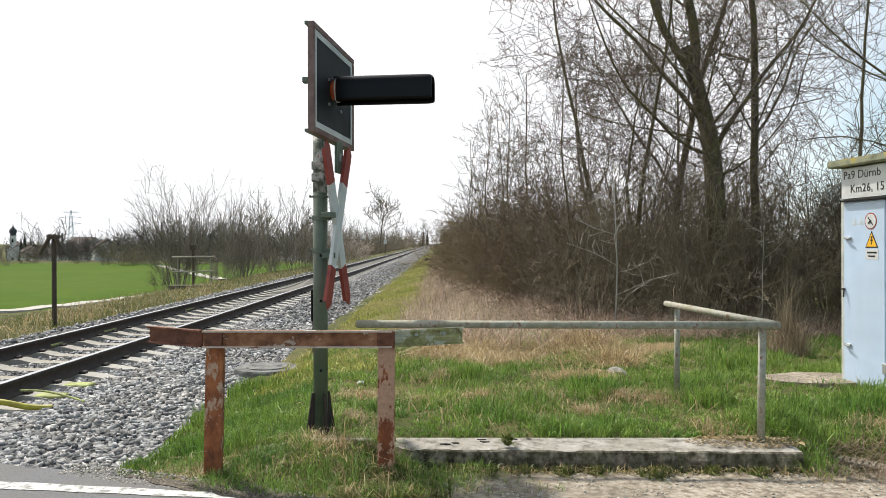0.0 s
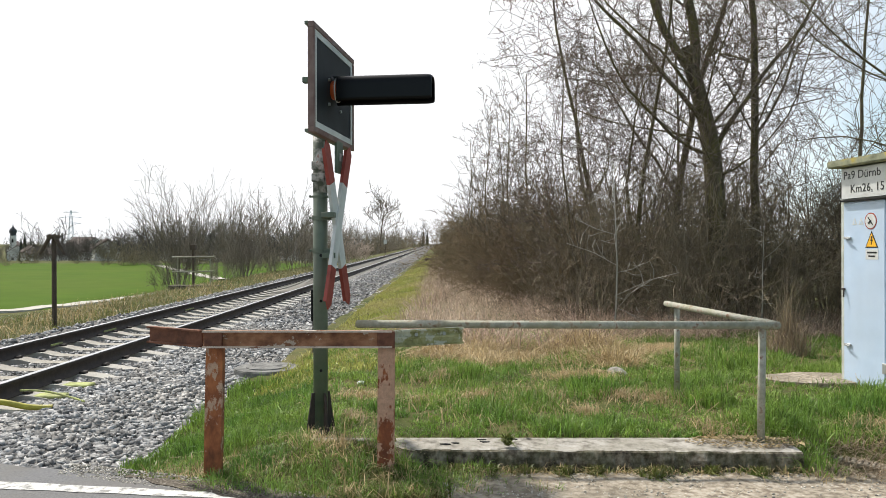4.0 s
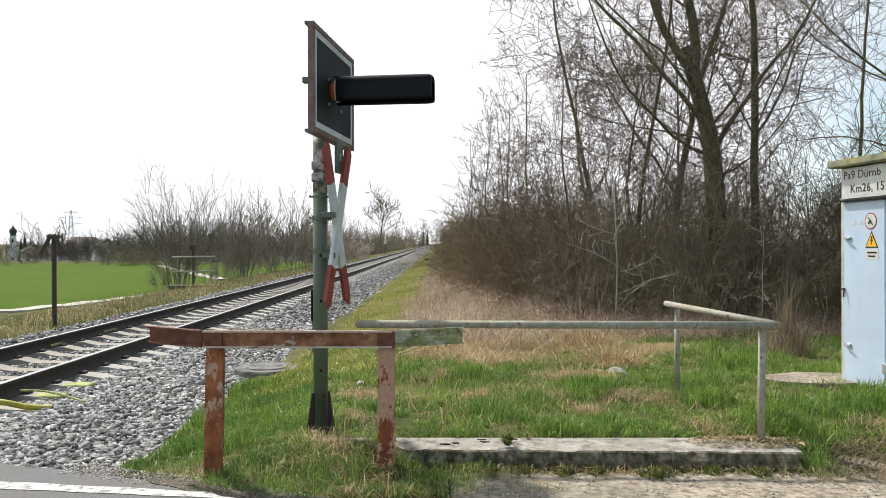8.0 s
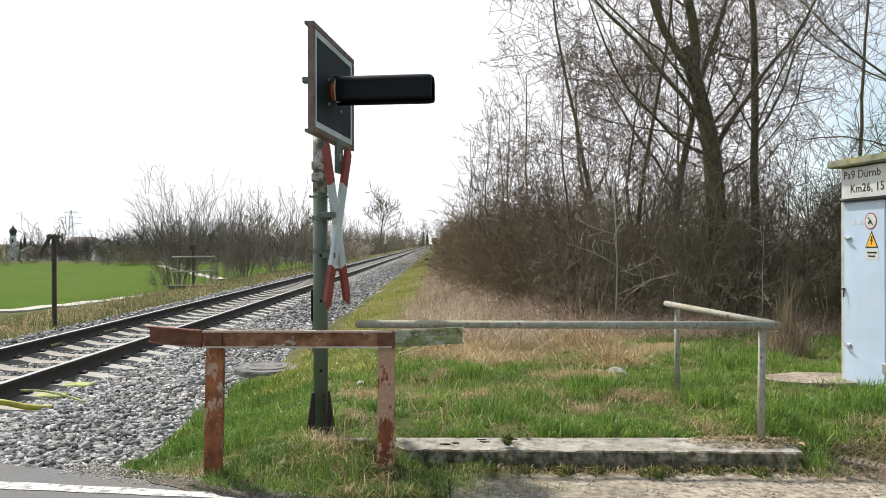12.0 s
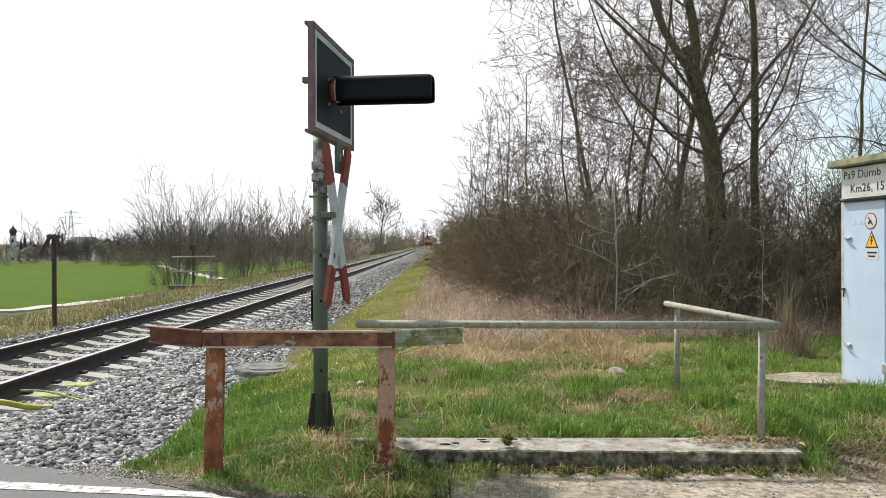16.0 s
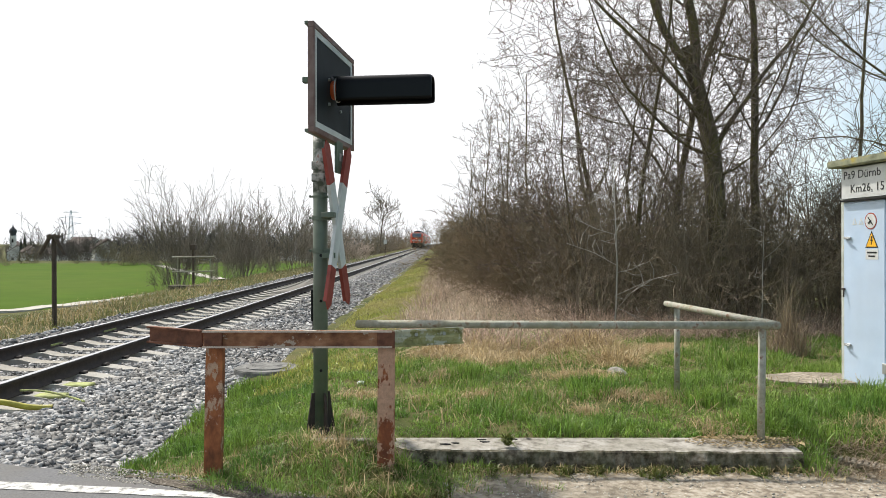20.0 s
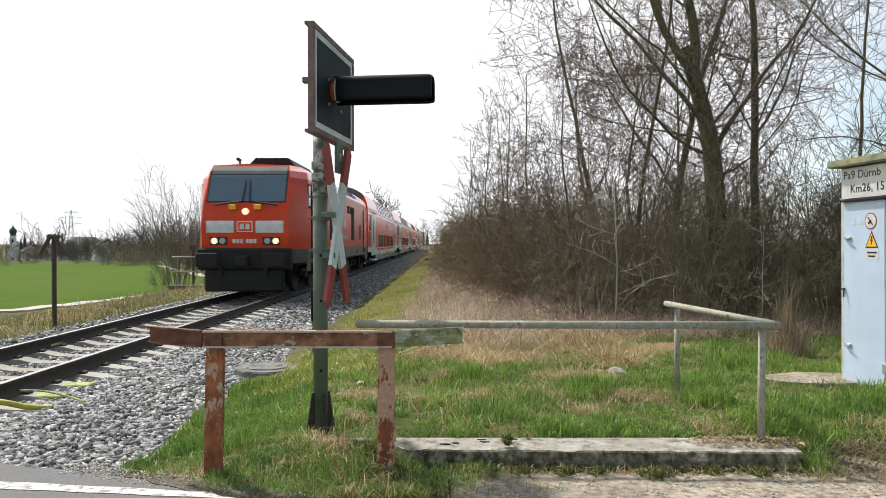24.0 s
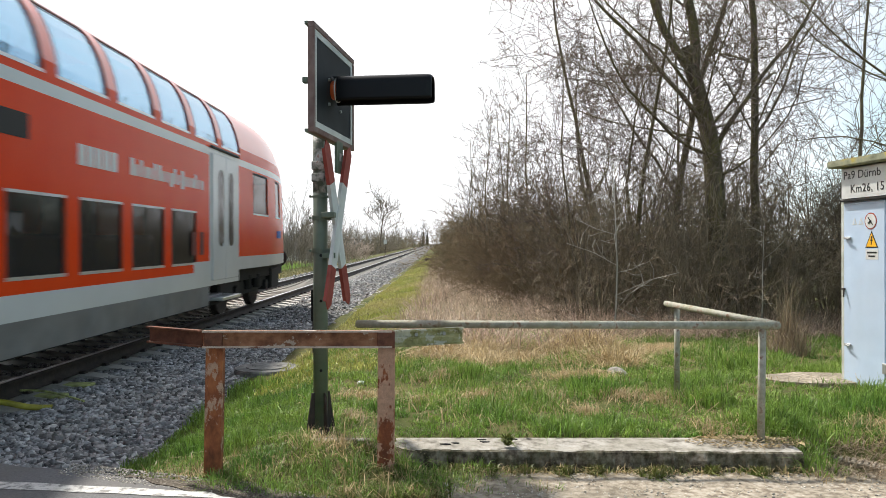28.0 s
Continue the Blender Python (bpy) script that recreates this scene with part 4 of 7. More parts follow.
HALF = [(0.39, 1.37), (0.72, 1.39), (3.06, 1.39), (3.28, 1.38), (3.45, 1.345), (3.60, 1.30), (3.75, 1.235), (3.885, 1.15), (3.98, 1.06), (4.05, 0.965), (4.10, 0.88), (4.15, 0.785), (4.20, 0.68), (4.24, 0.56), (4.28, 0.42), (4.305, 0.25), (4.32, 0.0)]
ZROWS = [0.39, 0.72, 0.93, 0.97, 1.10, 1.18, 1.95, 2.02, 2.89, 2.93, 3.06, 3.14, 3.28, 3.45, 3.60, 3.75, 3.885, 3.98, 4.05, 4.10, 4.15, 4.20, 4.24, 4.28, 4.305, 4.32]


def half_width(z):
    return float(np.interp(z, [a for a, _ in HALF], [b for _, b in HALF]))


def logo(parent, x, y, z, side, w=0.26, h=0.19):
    """Plain red-framed square mark."""
    bm = bmesh.new()
    s = side
    for y0, y1, z0, z1 in ((0, w, 0, 0.03), (0, w, h - 0.03, h), (0, 0.03, 0.03, h - 0.03), (w - 0.03, w, 0.03, h - 0.03), (0.07, 0.11, 0.05, h - 0.05), (0.15, 0.19, 0.05, h - 0.05)):
        a, b = sorted((s * x, s * (x + 0.004)))
        box(bm, a, b, y + y0, y + y1, z + z0, z + z1)
    return part("logo_mark", bm, M_TRAINRED, parent)


def bogie(parent, y, wheelbase, r=0.46):
    bm = bmesh.new()
    for s in (-1, 1):
        prism(bm, [(y - wheelbase / 2 - 0.35, 0.50), (y - wheelbase / 2 - 0.3, 0.68), (y - 0.5, 0.62), (y - 0.35, 0.50), (y + 0.35, 0.50), (y + 0.5, 0.62), (y + wheelbase / 2 + 0.3, 0.68), (y + wheelbase / 2 + 0.35, 0.50), (y + 0.5, 0.36), (y - 0.5, 0.36)], 'x', s * 1.0 - 0.06, s * 1.0 + 0.06)
        for k in (-1, 1):
            cyl(bm, (s * 0.94, y + k * wheelbase / 2, 0.46), (s * 1.14, y + k * wheelbase / 2, 0.46), 0.12, seg=10)
            cyl(bm, (s * 1.1, y + k * 0.35, 0.45), (s * 1.1, y + k * 0.35, 0.75), 0.09, seg=8)
    box(bm, -0.95, 0.95, y - 0.3, y + 0.3, 0.42, 0.72, 0.02)
    b = part("bogie", bm, M_UNDER, parent)
    for k in (-1, 1):
        for s in (-1, 1):
            bm = bmesh.new()
            cyl(bm, (s * 0.70, y + k * wheelbase / 2, r), (s * 0.82, y + k * wheelbase / 2, r), r, seg=28)
            cyl(bm, (s * 0.68, y + k * wheelbase / 2, r), (s * 0.71, y + k * wheelbase / 2, r), r + 0.02, seg=28)
            part("wheel", bm, M_RAIL, b)
    return b


def car(label, lower, upper, ends, doors, cab=False, first_class=False):
    """lower, upper: (start, pitch, count); ends: (y0, y1) of end-deck windows; doors: (y0, y1). Local y runs back from the leading end."""
    t = thing("passenger_car", label, "passenger car", group="cars of the train")
    L0, L1 = 0.13, CAR - 0.13
    ups = [(upper[0] + k * upper[1] + 0.135, upper[0] + (k + 1) * upper[1] - 0.135) for k in range(upper[2])]
    lows = [(lower[0] + k * lower[1] + 0.15, lower[0] + (k + 1) * lower[1] - 0.15) for k in range(lower[2])]
    sill = 1.10
    if first_class:
        # wider bays, a narrow window at either end of both decks
        bays = [(5.78, 6.62)] + [(6.94 + 1.635 * k, 8.25 + 1.635 * k) for k in range(8)] + [(20.02, 20.82)]
        lows, ups, sill = bays, [(a - 0.03, b + 0.03) for a, b in bays], 0.97
    well0, well1 = doors[0][0], doors[-1][1]
    stripe0, stripe1 = doors[0][1], doors[-1][0]
    holes = [(a, b, 3.14, 3.98) for a, b in ups] + [(a, b, sill, 1.95) for a, b in lows] + [(a, b, 2.02, 2.89) for a, b in ends]
    if cab:
        holes.append((24.75, 25.55, 2.02, 2.89))
    ycols = sorted({round(v, 3) for h in holes for v in h[:2]} | {L0, L1, *[v for d in doors for v in d]} | ({22.4, 23.2, 24.0, 26.1} if cab else set()))

    def bent(s, y, z, out=0.0):
        w = half_width(z) + out
        if cab and y > 22.0:
            end = L1 - 0.35 * max(0.0, z - 1.2) ** 1.0 * 0.25 - 0.62 * max(0.0, z - 2.7) ** 1.35
            u = (y - 22.0) / (L1 - 22.0)
            w *= 1 - 0.20 * max(0.0, (u - 0.35) / 0.65) ** 2
            y = 22.0 + u * (end - 22.0)
        return (s * w, y, z)
    bm = bmesh.new()
    stripe = 3 if first_class else 1
    for s in (-1, 1):
        vv = {}

        def vert(y, z):
            if (y, z) not in vv:
                vv[(y, z)] = bm.verts.new(bent(s, y, z))
            return vv[(y, z)]
        for y0, y1 in zip(ycols, ycols[1:]):
            ym = (y0 + y1) / 2
            inner = well0 < ym < well1
            at_door = any(a < ym < b for a, b in doors)
            for z0, z1 in zip(ZROWS, ZROWS[1:]):
                zm = (z0 + z1) / 2
                if not inner and zm < 0.93 or at_door and zm < 0.72:
                    continue
                if any(a < ym < b and c < zm < d for a, b, c, d in holes):
                    continue
                quad = [vert(y0, z0), vert(y1, z0), vert(y1, z1), vert(y0, z1)]
                if s < 0:
                    quad.reverse()
                try:
                    f = bm.faces.new(quad)
                except ValueError:
                    continue
                if at_door and zm < 3.06:
                    f.material_index = 1
                elif 2.93 < zm < 3.06:
                    f.material_index = stripe if stripe0 < ym < stripe1 else 1
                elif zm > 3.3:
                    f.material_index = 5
                elif inner:
                    f.material_index = 2 if zm < 0.72 else 1 if zm < 0.97 else 0
                else:
                    f.material_index = 1 if zm < 1.18 else 0
    for y in (L0, L1):
        for z0, z1 in zip(ZROWS, ZROWS[1:]):
            if z0 < 0.9:
                continue
            q = [bent(-1, y, z0), bent(1, y, z0), bent(1, y, z1), bent(-1, y, z1)]
            try:
                f = bm.faces.new([bm.verts.new(p) for p in q])
            except ValueError:
                continue
            f.material_index = 4 if z0 > 3.7 and not (cab and y == L1) else 0
    bmesh.ops.remove_doubles(bm, verts=bm.verts, dist=0.0005)
    bmesh.ops.recalc_face_normals(bm, faces=bm.faces)
    bmesh.ops.solidify(bm, geom=bm.faces[:], thickness=0.03)
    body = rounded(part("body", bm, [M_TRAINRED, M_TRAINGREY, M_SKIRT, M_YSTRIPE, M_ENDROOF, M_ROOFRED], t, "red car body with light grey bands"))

    def pane(name, s, y0, y1, z0, z1, m, inset=-0.018):
        zz = [z0] + [z for z in ZROWS if z0 + 0.01 < z < z1 - 0.01] + [z1]
        yy = [y0, y1]
        bm = bmesh.new()
        vs = [[bm.verts.new(bent(s, y, z, inset)) for y in yy] for z in zz]
        for a, b in zip(vs, vs[1:]):
            bm.faces.new((a[0], a[1], b[1], b[0]) if s > 0 else (a[1], a[0], b[0], b[1]))
        p = part(name, bm, m, t)
        p.visible_shadow = False
        # rubber and metal edge round the opening
        bm = bmesh.new()
        for (ya, yb, za, zb) in ((y0, y1, z0, z0 + 0.035), (y0, y1, z1 - 0.03, z1), (y0, y0 + 0.03, z0 + 0.035, z1 - 0.03), (y1 - 0.03, y1, z0 + 0.035, z1 - 0.03)):
            zs2 = [za] + [z for z in ZROWS if za + 0.01 < z < zb - 0.01] + [zb]
            for c, d in zip(zs2, zs2[1:]):
                q = [bent(s, ya, c, 0.005), bent(s, yb, c, 0.005), bent(s, yb, d, 0.005), bent(s, ya, d, 0.005)]
                f = bm.faces.new([bm.verts.new(v) for v in (q if s > 0 else q[::-1])])
                f.material_index = 1 if yb - ya > 0.1 and z1 < 2.0 or za == z0 and zb == z0 + 0.035 else 0
        part("window_edge", bm, [M_RUBBER, M_SILVER], p)
        return p
    for s in (-1, 1):
        for k, (a, b) in enumerate(lows):
            w = pane("lower_window", s, a, b, sill, 1.95, M_GLASS)
            if first_class and k in (2, 3, 4, 8):
                bm = bmesh.new()
                x0, x1 = sorted((s * 1.375, s * 1.392))
                box(bm, x0, x1, a + 0.03, b - 0.03, 1.66, 1.72, 0.006)
                part("vent_bar", bm, M_SILVER, w, "aluminium bar below a tilting vent")
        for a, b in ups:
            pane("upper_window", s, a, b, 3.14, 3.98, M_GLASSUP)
        for a, b in ends:
            pane("end_window", s, a, b, 2.02, 2.89, M_GLASS)
        if cab:
            pane("cab_window", s, 24.75, 25.55, 2.02, 2.89, M_GLASS)
        for a, b in doors:
            mid = (a + b) / 2
            for y0, y1 in ((a + 0.12, mid - 0.012), (mid + 0.012, b - 0.12)):
                bm = bmesh.new()
                x0, x1 = sorted((s * 1.388, s * 1.412))
                box(bm, x0, x1, y0, y1, 0.80, 2.98, 0.008)
                leaf = part("door_leaf", bm, M_TRAINGREY, t, "light grey door leaf")
                yc = y0 + (y1 - y0) * (0.62 if y0 < mid - 0.1 else 0.38)
                bm = bmesh.new()
                out = [(yc + 0.15 * math.cos(q), 2.58 + 0.15 * math.sin(q)) for q in np.linspace(0, math.pi, 9)] + [(yc + 0.15 * math.cos(q), 1.53 + 0.15 * math.sin(q)) for q in np.linspace(math.pi, 2 * math.pi, 9)]
                prism(bm, out, 'x', s * 1.413, s * 1.417)
                part("door_window", bm, M_GLASS, leaf)
            bm = bmesh.new()
            x0, x1 = sorted((s * 1.39, s * 1.43))
            box(bm, x0, x1, a + 0.05, b - 0.05, 3.06, 3.10, 0.004)
            part("door_rail", bm, M_RUBBER, t)
            bm = bmesh.new()
            x0, x1 = sorted((s * 1.20, s * 1.52))
            box(bm, x0, x1, a + 0.35, b - 0.35, 0.44, 0.50, 0.008)
            part("step", bm, M_SILVER, t, "bare aluminium door step")
        # lettering as plain bars, destination box, marks
        def bar(name, y0, y1, z0, z1, m, lb=""):
            bm = bmesh.new()
            x0, x1 = sorted((s * 1.392, s * 1.398))
            box(bm, x0, x1, y0, y1, z0, z1)
            return part(name, bm, m, t, lb)
        for k in range(5):
            bar("lettering_bar", 15.07 + k * 0.2, 15.23 + k * 0.2, 2.30, 2.53, M_TRAINGREY)
        for k in range(19):
            tall = k in (0, 2, 6, 10, 16) or k % 7 == 5
            bar("lettering_bar", 16.42 + k * 0.152, 16.42 + k * 0.152 + (0.085 if k % 3 else 0.115), 2.31 - (0.05 if k in (9, 12) else 0), 2.53 if tall else 2.46, M_TRAINGREY)
        bar("destination_box", 12.2 if first_class else 13.0, 13.3 if first_class else 14.1, 2.44, 2.68, M_RUBBER, "dark destination display")
        if not cab:
            logo(t, 1.393, 7.2, 0.755, s)
            bm = bmesh.new()
            x0, x1 = sorted((s * 1.392, s * 1.397))
            box(bm, x0, x1, ends[0][0] - 0.02, ends[0][1] + 0.02, 1.25, 1.98)
            part("louvre", bm, M_ENDRED, t, "dark red louvre panel")
        bar("socket_cover", doors[0][0] - 0.95, doors[0][0] - 0.55, 1.0, 1.12, M_SKIRT) if cab else None
        # light grey corner plates beside the doors
        for y0, y1 in ((doors[0][1] + 0.01, doors[0][1] + 0.80), (doors[-1][0] - 0.80, doors[-1][0] - 0.01)):
            bar("corner_plate", y0, y1, 0.95, 1.14, M_TRAINGREY, "light grey corner plate")
        for y0 in (doors[-1][0] - 0.5,) if first_class else (doors[-1][0] - 0.9, doors[-1][0] - 0.5):
            bar("tail_board", y0, y0 + 0.18, 1.25, 1.62, M_ENDRED, "dark sticker panel")
    # decks, seats, underframe
    bm = bmesh.new()
    box(bm, -1.33, 1.33, well0 + 0.8, well1 - 0.8, 2.42, 2.52)
    part("upper_deck", bm, M_INTERIOR, t)
    bm = bmesh.new()
    box(bm, -1.30, 1.30, well0 + 0.8, well1 - 0.8, 0.44, 0.54)
    box(bm, -1.30, 1.30, 0.3, well0 + 0.7, 0.98, 1.08)
    box(bm, -1.30, 1.30, well1 - 0.7, L1 - (2.6 if cab else 0.3), 0.98, 1.08)
    part("lower_deck", bm, M_INTERIOR, t)
    for yb in (doors[0][1] + 0.4, doors[-1][0] - 0.4):
        for s in (-1, 1):
            bm = bmesh.new()
            x0, x1 = sorted((s * 0.45, s * 1.22))
            box(bm, x0, x1, yb - 0.03, yb + 0.03, 0.54, 3.6)
            part("partition", bm, M_INTERIOR, t)
    seat = None
    y = lower[0] + 0.5
    while y < lower[0] + lower[1] * lower[2] - 0.6:
        for s in (-1, 1):
            for z in (0.54, 2.52):
                if seat is None:
                    bm = bmesh.new()
                    box(bm, -0.46, 0.46, -0.22, 0.22, 0.0, 0.45, 0.02)
                    box(bm, -0.46, 0.46, 0.16, 0.30, 0.40, 1.02, 0.05)
                    seat = part("seat", bm, M_SEAT, t)
                    seat.matrix_basis = pose(s * 0.80, y, z)
                else:
                    share("seat", seat, t, pose(s * 0.80, y, z))
        y += 1.75
    bm = bmesh.new()
    for a, b in ((L0 + 0.2, well0 + 0.2), (well1 - 0.2, L1 - 0.4)):
        box(bm, -1.15, 1.15, a, b, 0.66, 0.93, 0.02)
    box(bm, -1.1, 1.1, well0 + 0.2, well1 - 0.2, 0.30, 0.44, 0.02)
    box(bm, -0.5, 0.5, L0 + 0.3, L1 - 0.6, 0.22, 0.92, 0.04)
    for a, b in ((1.0, 1.7), (5.0, 5.9), (20.8, 21.7), (24.9, 25.7)):
        box(bm, -1.2, 1.2, a, b, 0.36, 0.85, 0.04)
    part("underframe", bm, M_UNDER, t)
    bogie(t, 3.35, 2.5)
    bogie(t, CAR - 3.35, 2.5)
    for y0, y1 in ((-0.12, L0 + 0.02),) + (() if cab else ((L1 - 0.02, CAR + 0.12),)):
        bm = bmesh.new()
        box(bm, -0.85, 0.85, y0, y1, 1.1, 3.2, 0.05)
        part("gangway_bellows", bm, M_RUBBER, t)
    bm = bmesh.new()
    for y in (8.2, 12.6, 17.4):
        box(bm, -0.45, 0.45, y, y + 1.8, 4.27, 4.36, 0.02)
    part("roof_vent", bm, M_LOCOROOF, t)
    if cab:
        bm = bmesh.new()
        q = [bent(s, L1, z, -0.12) for s, z in ((-1, 2.75), (1, 2.75), (1, 3.85), (-1, 3.85))]
        bm.faces.new([bm.verts.new((p[0], p[1] + 0.012, p[2])) for p in q])
        part("cab_windscreen", bm, M_SCREEN, t)
        for s in (-1, 1):
            bm = bmesh.new()
            cyl(bm, (s * 0.87, L1 - 0.1, 1.04), (s * 0.87, L1 + 0.42, 1.04), 0.10, seg=14)
            cyl(bm, (s * 0.87, L1 + 0.40, 1.04), (s * 0.87, L1 + 0.46, 1.04), 0.24, seg=18)
            part("buffer", bm, M_UNDER, t)
            bm = bmesh.new()
            x0, x1 = sorted((s * 1.392, s * 1.398))
            box(bm, x0 * 0.93, x1 * 0.93 + 0.05 * s, 24.9, 25.25, 1.55, 1.72)
            part("sticker", bm, M_BLUE, t, "small blue sticker")
    return t


M_ENDRED = plain("dark_red_louvre", (0.13, 0.025, 0.018), 0.7)
M_BLUE = plain("sticker_blue", (0.06, 0.16, 0.5), 0.5)
LOW, UPP = (6.42, 1.391, 10), (5.72, 1.42, 11)
ENDS, DOORS = [(0.72, 1.62), (25.0, 26.25)], [(2.36, 4.72), (22.35, 24.75)]
car_1 = car("red double-deck passenger car with grey stripe", LOW, UPP, ENDS, DOORS)
car_2 = copy_thing(car_1, Matrix.Identity(4))
car_3 = car("red double-deck passenger car with yellow first-class stripe", LOW, UPP, ENDS, DOORS, first_class=True)
car_4 = copy_thing(car_1, Matrix.Identity(4))
car_5 = car("red double-deck control car with sloping nose", (8.05, 1.38, 8), (6.0, 1.42, 11), [(2.65, 3.95), (4.1, 4.95), (22.5, 23.8)], [(5.85, 7.65), (19.6, 21.4)], cab=True)


def locomotive():
    LEN = 19.21
    t = thing("locomotive", "red diesel locomotive with white front bars", "locomotive")
    full = [(1.47, 0.88), (1.49, 1.27), (1.49, 1.95), (1.49, 2.50), (1.485, 3.22), (1.40, 3.44), (1.14, 3.64), (0.0, 3.70)]
    nose = [(1.12, 0.60), (1.17, 0.55), (1.17, 0.52), (1.15, 0.64), (1.105, 1.00), (1.09, 1.10), (1.05, 1.24), (0.0, 1.26)]
    mid = [1.45, 1.46, 1.50, 1.56, 1.70, 1.95, 2.4, 2.4]
    zn = [0.88, 1.27, 1.95, 2.50, 3.24, 3.42, 3.58, 3.63]
    bm = bmesh.new()

    def ring(kind, s, back):
        vs = []
        for (w, z), (nw, ny), my, z2 in zip(full, nose, mid, zn):
            p = (w, my, z) if kind else (nw, ny, z2)
            vs.append(bm.verts.new((s * p[0], LEN - p[1] if back else p[1], p[2])))
        return vs

    def mat_of(a, b, front=False):
        z = (a.co.z + b.co.z) / 2
        if z < 1.27:
            return 3 if front else 1
        return 2 if z > 3.3 and not front else 0
    rings = {}
    for s in (-1, 1):
        for back in (0, 1):
            for kind in (0, 1):
                rings[s, back, kind] = ring(kind, s, back)
        joints = [[bm.verts.new((s * w, y, z)) for w, z in full] for y in (3.62, LEN - 3.62)]
        seq = [rings[s, 0, 0], rings[s, 0, 1], *joints, rings[s, 1, 1], rings[s, 1, 0]]
        for q, (a, b) in enumerate(zip(seq, seq[1:])):
            for i in range(len(full) - 1):
                f = bm.faces.new((a[i], b[i], b[i + 1], a[i + 1]))
                m = mat_of(a[i], a[i + 1])
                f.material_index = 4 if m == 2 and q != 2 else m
    for back in (0, 1):
        a, b = rings[-1, back, 0], rings[1, back, 0]
        for i in range(len(full) - 1):
            try:
                f = bm.faces.new((a[i], b[i], b[i + 1], a[i + 1]))
                f.material_index = mat_of(a[i], a[i + 1], True)
            except ValueError:
                pass
    bmesh.ops.remove_doubles(bm, verts=bm.verts, dist=0.001)
    bmesh.ops.recalc_face_normals(bm, faces=bm.faces)
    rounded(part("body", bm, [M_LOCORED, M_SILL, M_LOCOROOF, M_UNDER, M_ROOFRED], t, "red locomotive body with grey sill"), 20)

    def face_y(z):
        return float(np.interp(z, zn, [n[1] for n in nose]))
    for back in (0, 1):
        def F(x, z, out):
            y = face_y(z) - out
            return (x, LEN - y if back else y, z)

        def panel(name, x0, x1, z0, z1, m, out=0.012, lb="", parent=t):
            bm = bmesh.new()
            zs = [z0] + [z for z in zn if z0 + 0.02 < z < z1 - 0.02] + [z1]
            rows = [[bm.verts.new(F(x, z, o)) for x, o in ((x0, -0.01), (x0, out), (x1, out), (x1, -0.01))] for z in zs]
            for p, q in zip(rows, rows[1:]):
                for i in range(3):
                    bm.faces.new((p[i], p[i + 1], q[i + 1], q[i]))
            for r in (rows[0], rows[-1]):
                bm.faces.new(r)
            bmesh.ops.recalc_face_normals(bm, faces=bm.faces)
            return part(name, bm, m, parent, lb)
        ws = panel("windscreen", -1.03, 1.03, 2.56, 3.30, M_SCREEN, 0.012, "dark blue-grey tinted windscreen")
        panel("windscreen_surround", -1.07, 1.07, 2.52, 3.42, M_RUBBER, 0.008)
        panel("header_panel", -1.02, 1.02, 3.33, 3.54, M_SKIRT, 0.014)
        for s in (-1, 1):
            panel("front_bar", min(s * 0.29, s * 1.03), max(s * 0.29, s * 1.03), 1.71, 2.03, M_WHITE, 0.012, "white reflective front bar")
            lamp = panel("lamp_housing", min(s * 0.47, s * 0.94), max(s * 0.47, s * 0.94), 1.38, 1.60, M_RUBBER, 0.012)
            for k, m in ((0.82, M_LAMP), (0.60, M_GALV)):
                bm = bmesh.new()
                p0, p1 = F(s * k, 1.49, 0.012), F(s * k, 1.49, 0.04)
                cyl(bm, p0, p1, 0.085, 0.075, 16)
                part("headlamp", bm, m if not (back and m is M_LAMP) else M_GALV, lamp)
            bm = bmesh.new()
            a, b = F(s * 0.34 - 0.09, 2.33, 0.10), F(s * 0.34 + 0.09, 2.47, -0.02)
            box(bm, a[0], b[0], min(a[1], b[1]), max(a[1], b[1]), a[2], b[2], 0.01)
            part("horn", bm, M_YELLOW, t, "small yellow horn box")
            bm = bmesh.new()
            cyl(bm, F(s * 0.85, 2.46, 0.03), F(s * 0.10, 2.56, 0.05), 0.02, seg=6)
            cyl(bm, F(s * 0.10, 2.56, 0.05), F(s * 0.05, 3.15, 0.05), 0.025, 0.012, seg=6)
            part("wiper", bm, M_RUBBER, ws)
            # buffers
            bm = bmesh.new()
            y0, y1 = (LEN - 0.62, LEN - 0.06) if back else (0.06, 0.62)
            cyl(bm, (s * 0.875, y0, 1.0), (s * 0.875, y1, 1.0), 0.11, seg=14)
            ya, yb = (LEN - 0.06, LEN) if back else (0.0, 0.06)
            box(bm, s * 0.875 - 0.29, s * 0.875 + 0.29, ya, yb, 0.80, 1.18, 0.025)
            part("buffer", bm, M_UNDER, t, "black rectangular buffer")
            bm = bmesh.new()
            y0, y1 = sorted((F(0, 1.0, 0.02)[1], F(0, 1.0, 0.3)[1]))
            box(bm, s * 0.60 - 0.06, s * 0.60 + 0.06, y0, y1, 0.55, 0.85, 0.02)
            part("hose", bm, M_UNDER, t)
        bm = bmesh.new()
        cyl(bm, F(0, 2.28, 0.0), F(0, 2.28, 0.05), 0.095, 0.085, 18)
        part("headlamp", bm, M_LAMP if not back else M_GALV, t, "round top headlamp")
        lg = panel("logo_plate", -0.21, 0.21, 1.73, 2.02, M_WHITE, 0.014)
        panel("logo_mark", -0.18, 0.18, 1.76, 1.99, M_TRAINRED, 0.018, parent=lg)
        panel("logo_bar", -0.13, -0.02, 1.80, 1.95, M_WHITE, 0.022, parent=lg)
        panel("logo_bar", 0.02, 0.13, 1.80, 1.95, M_WHITE, 0.022, parent=lg)
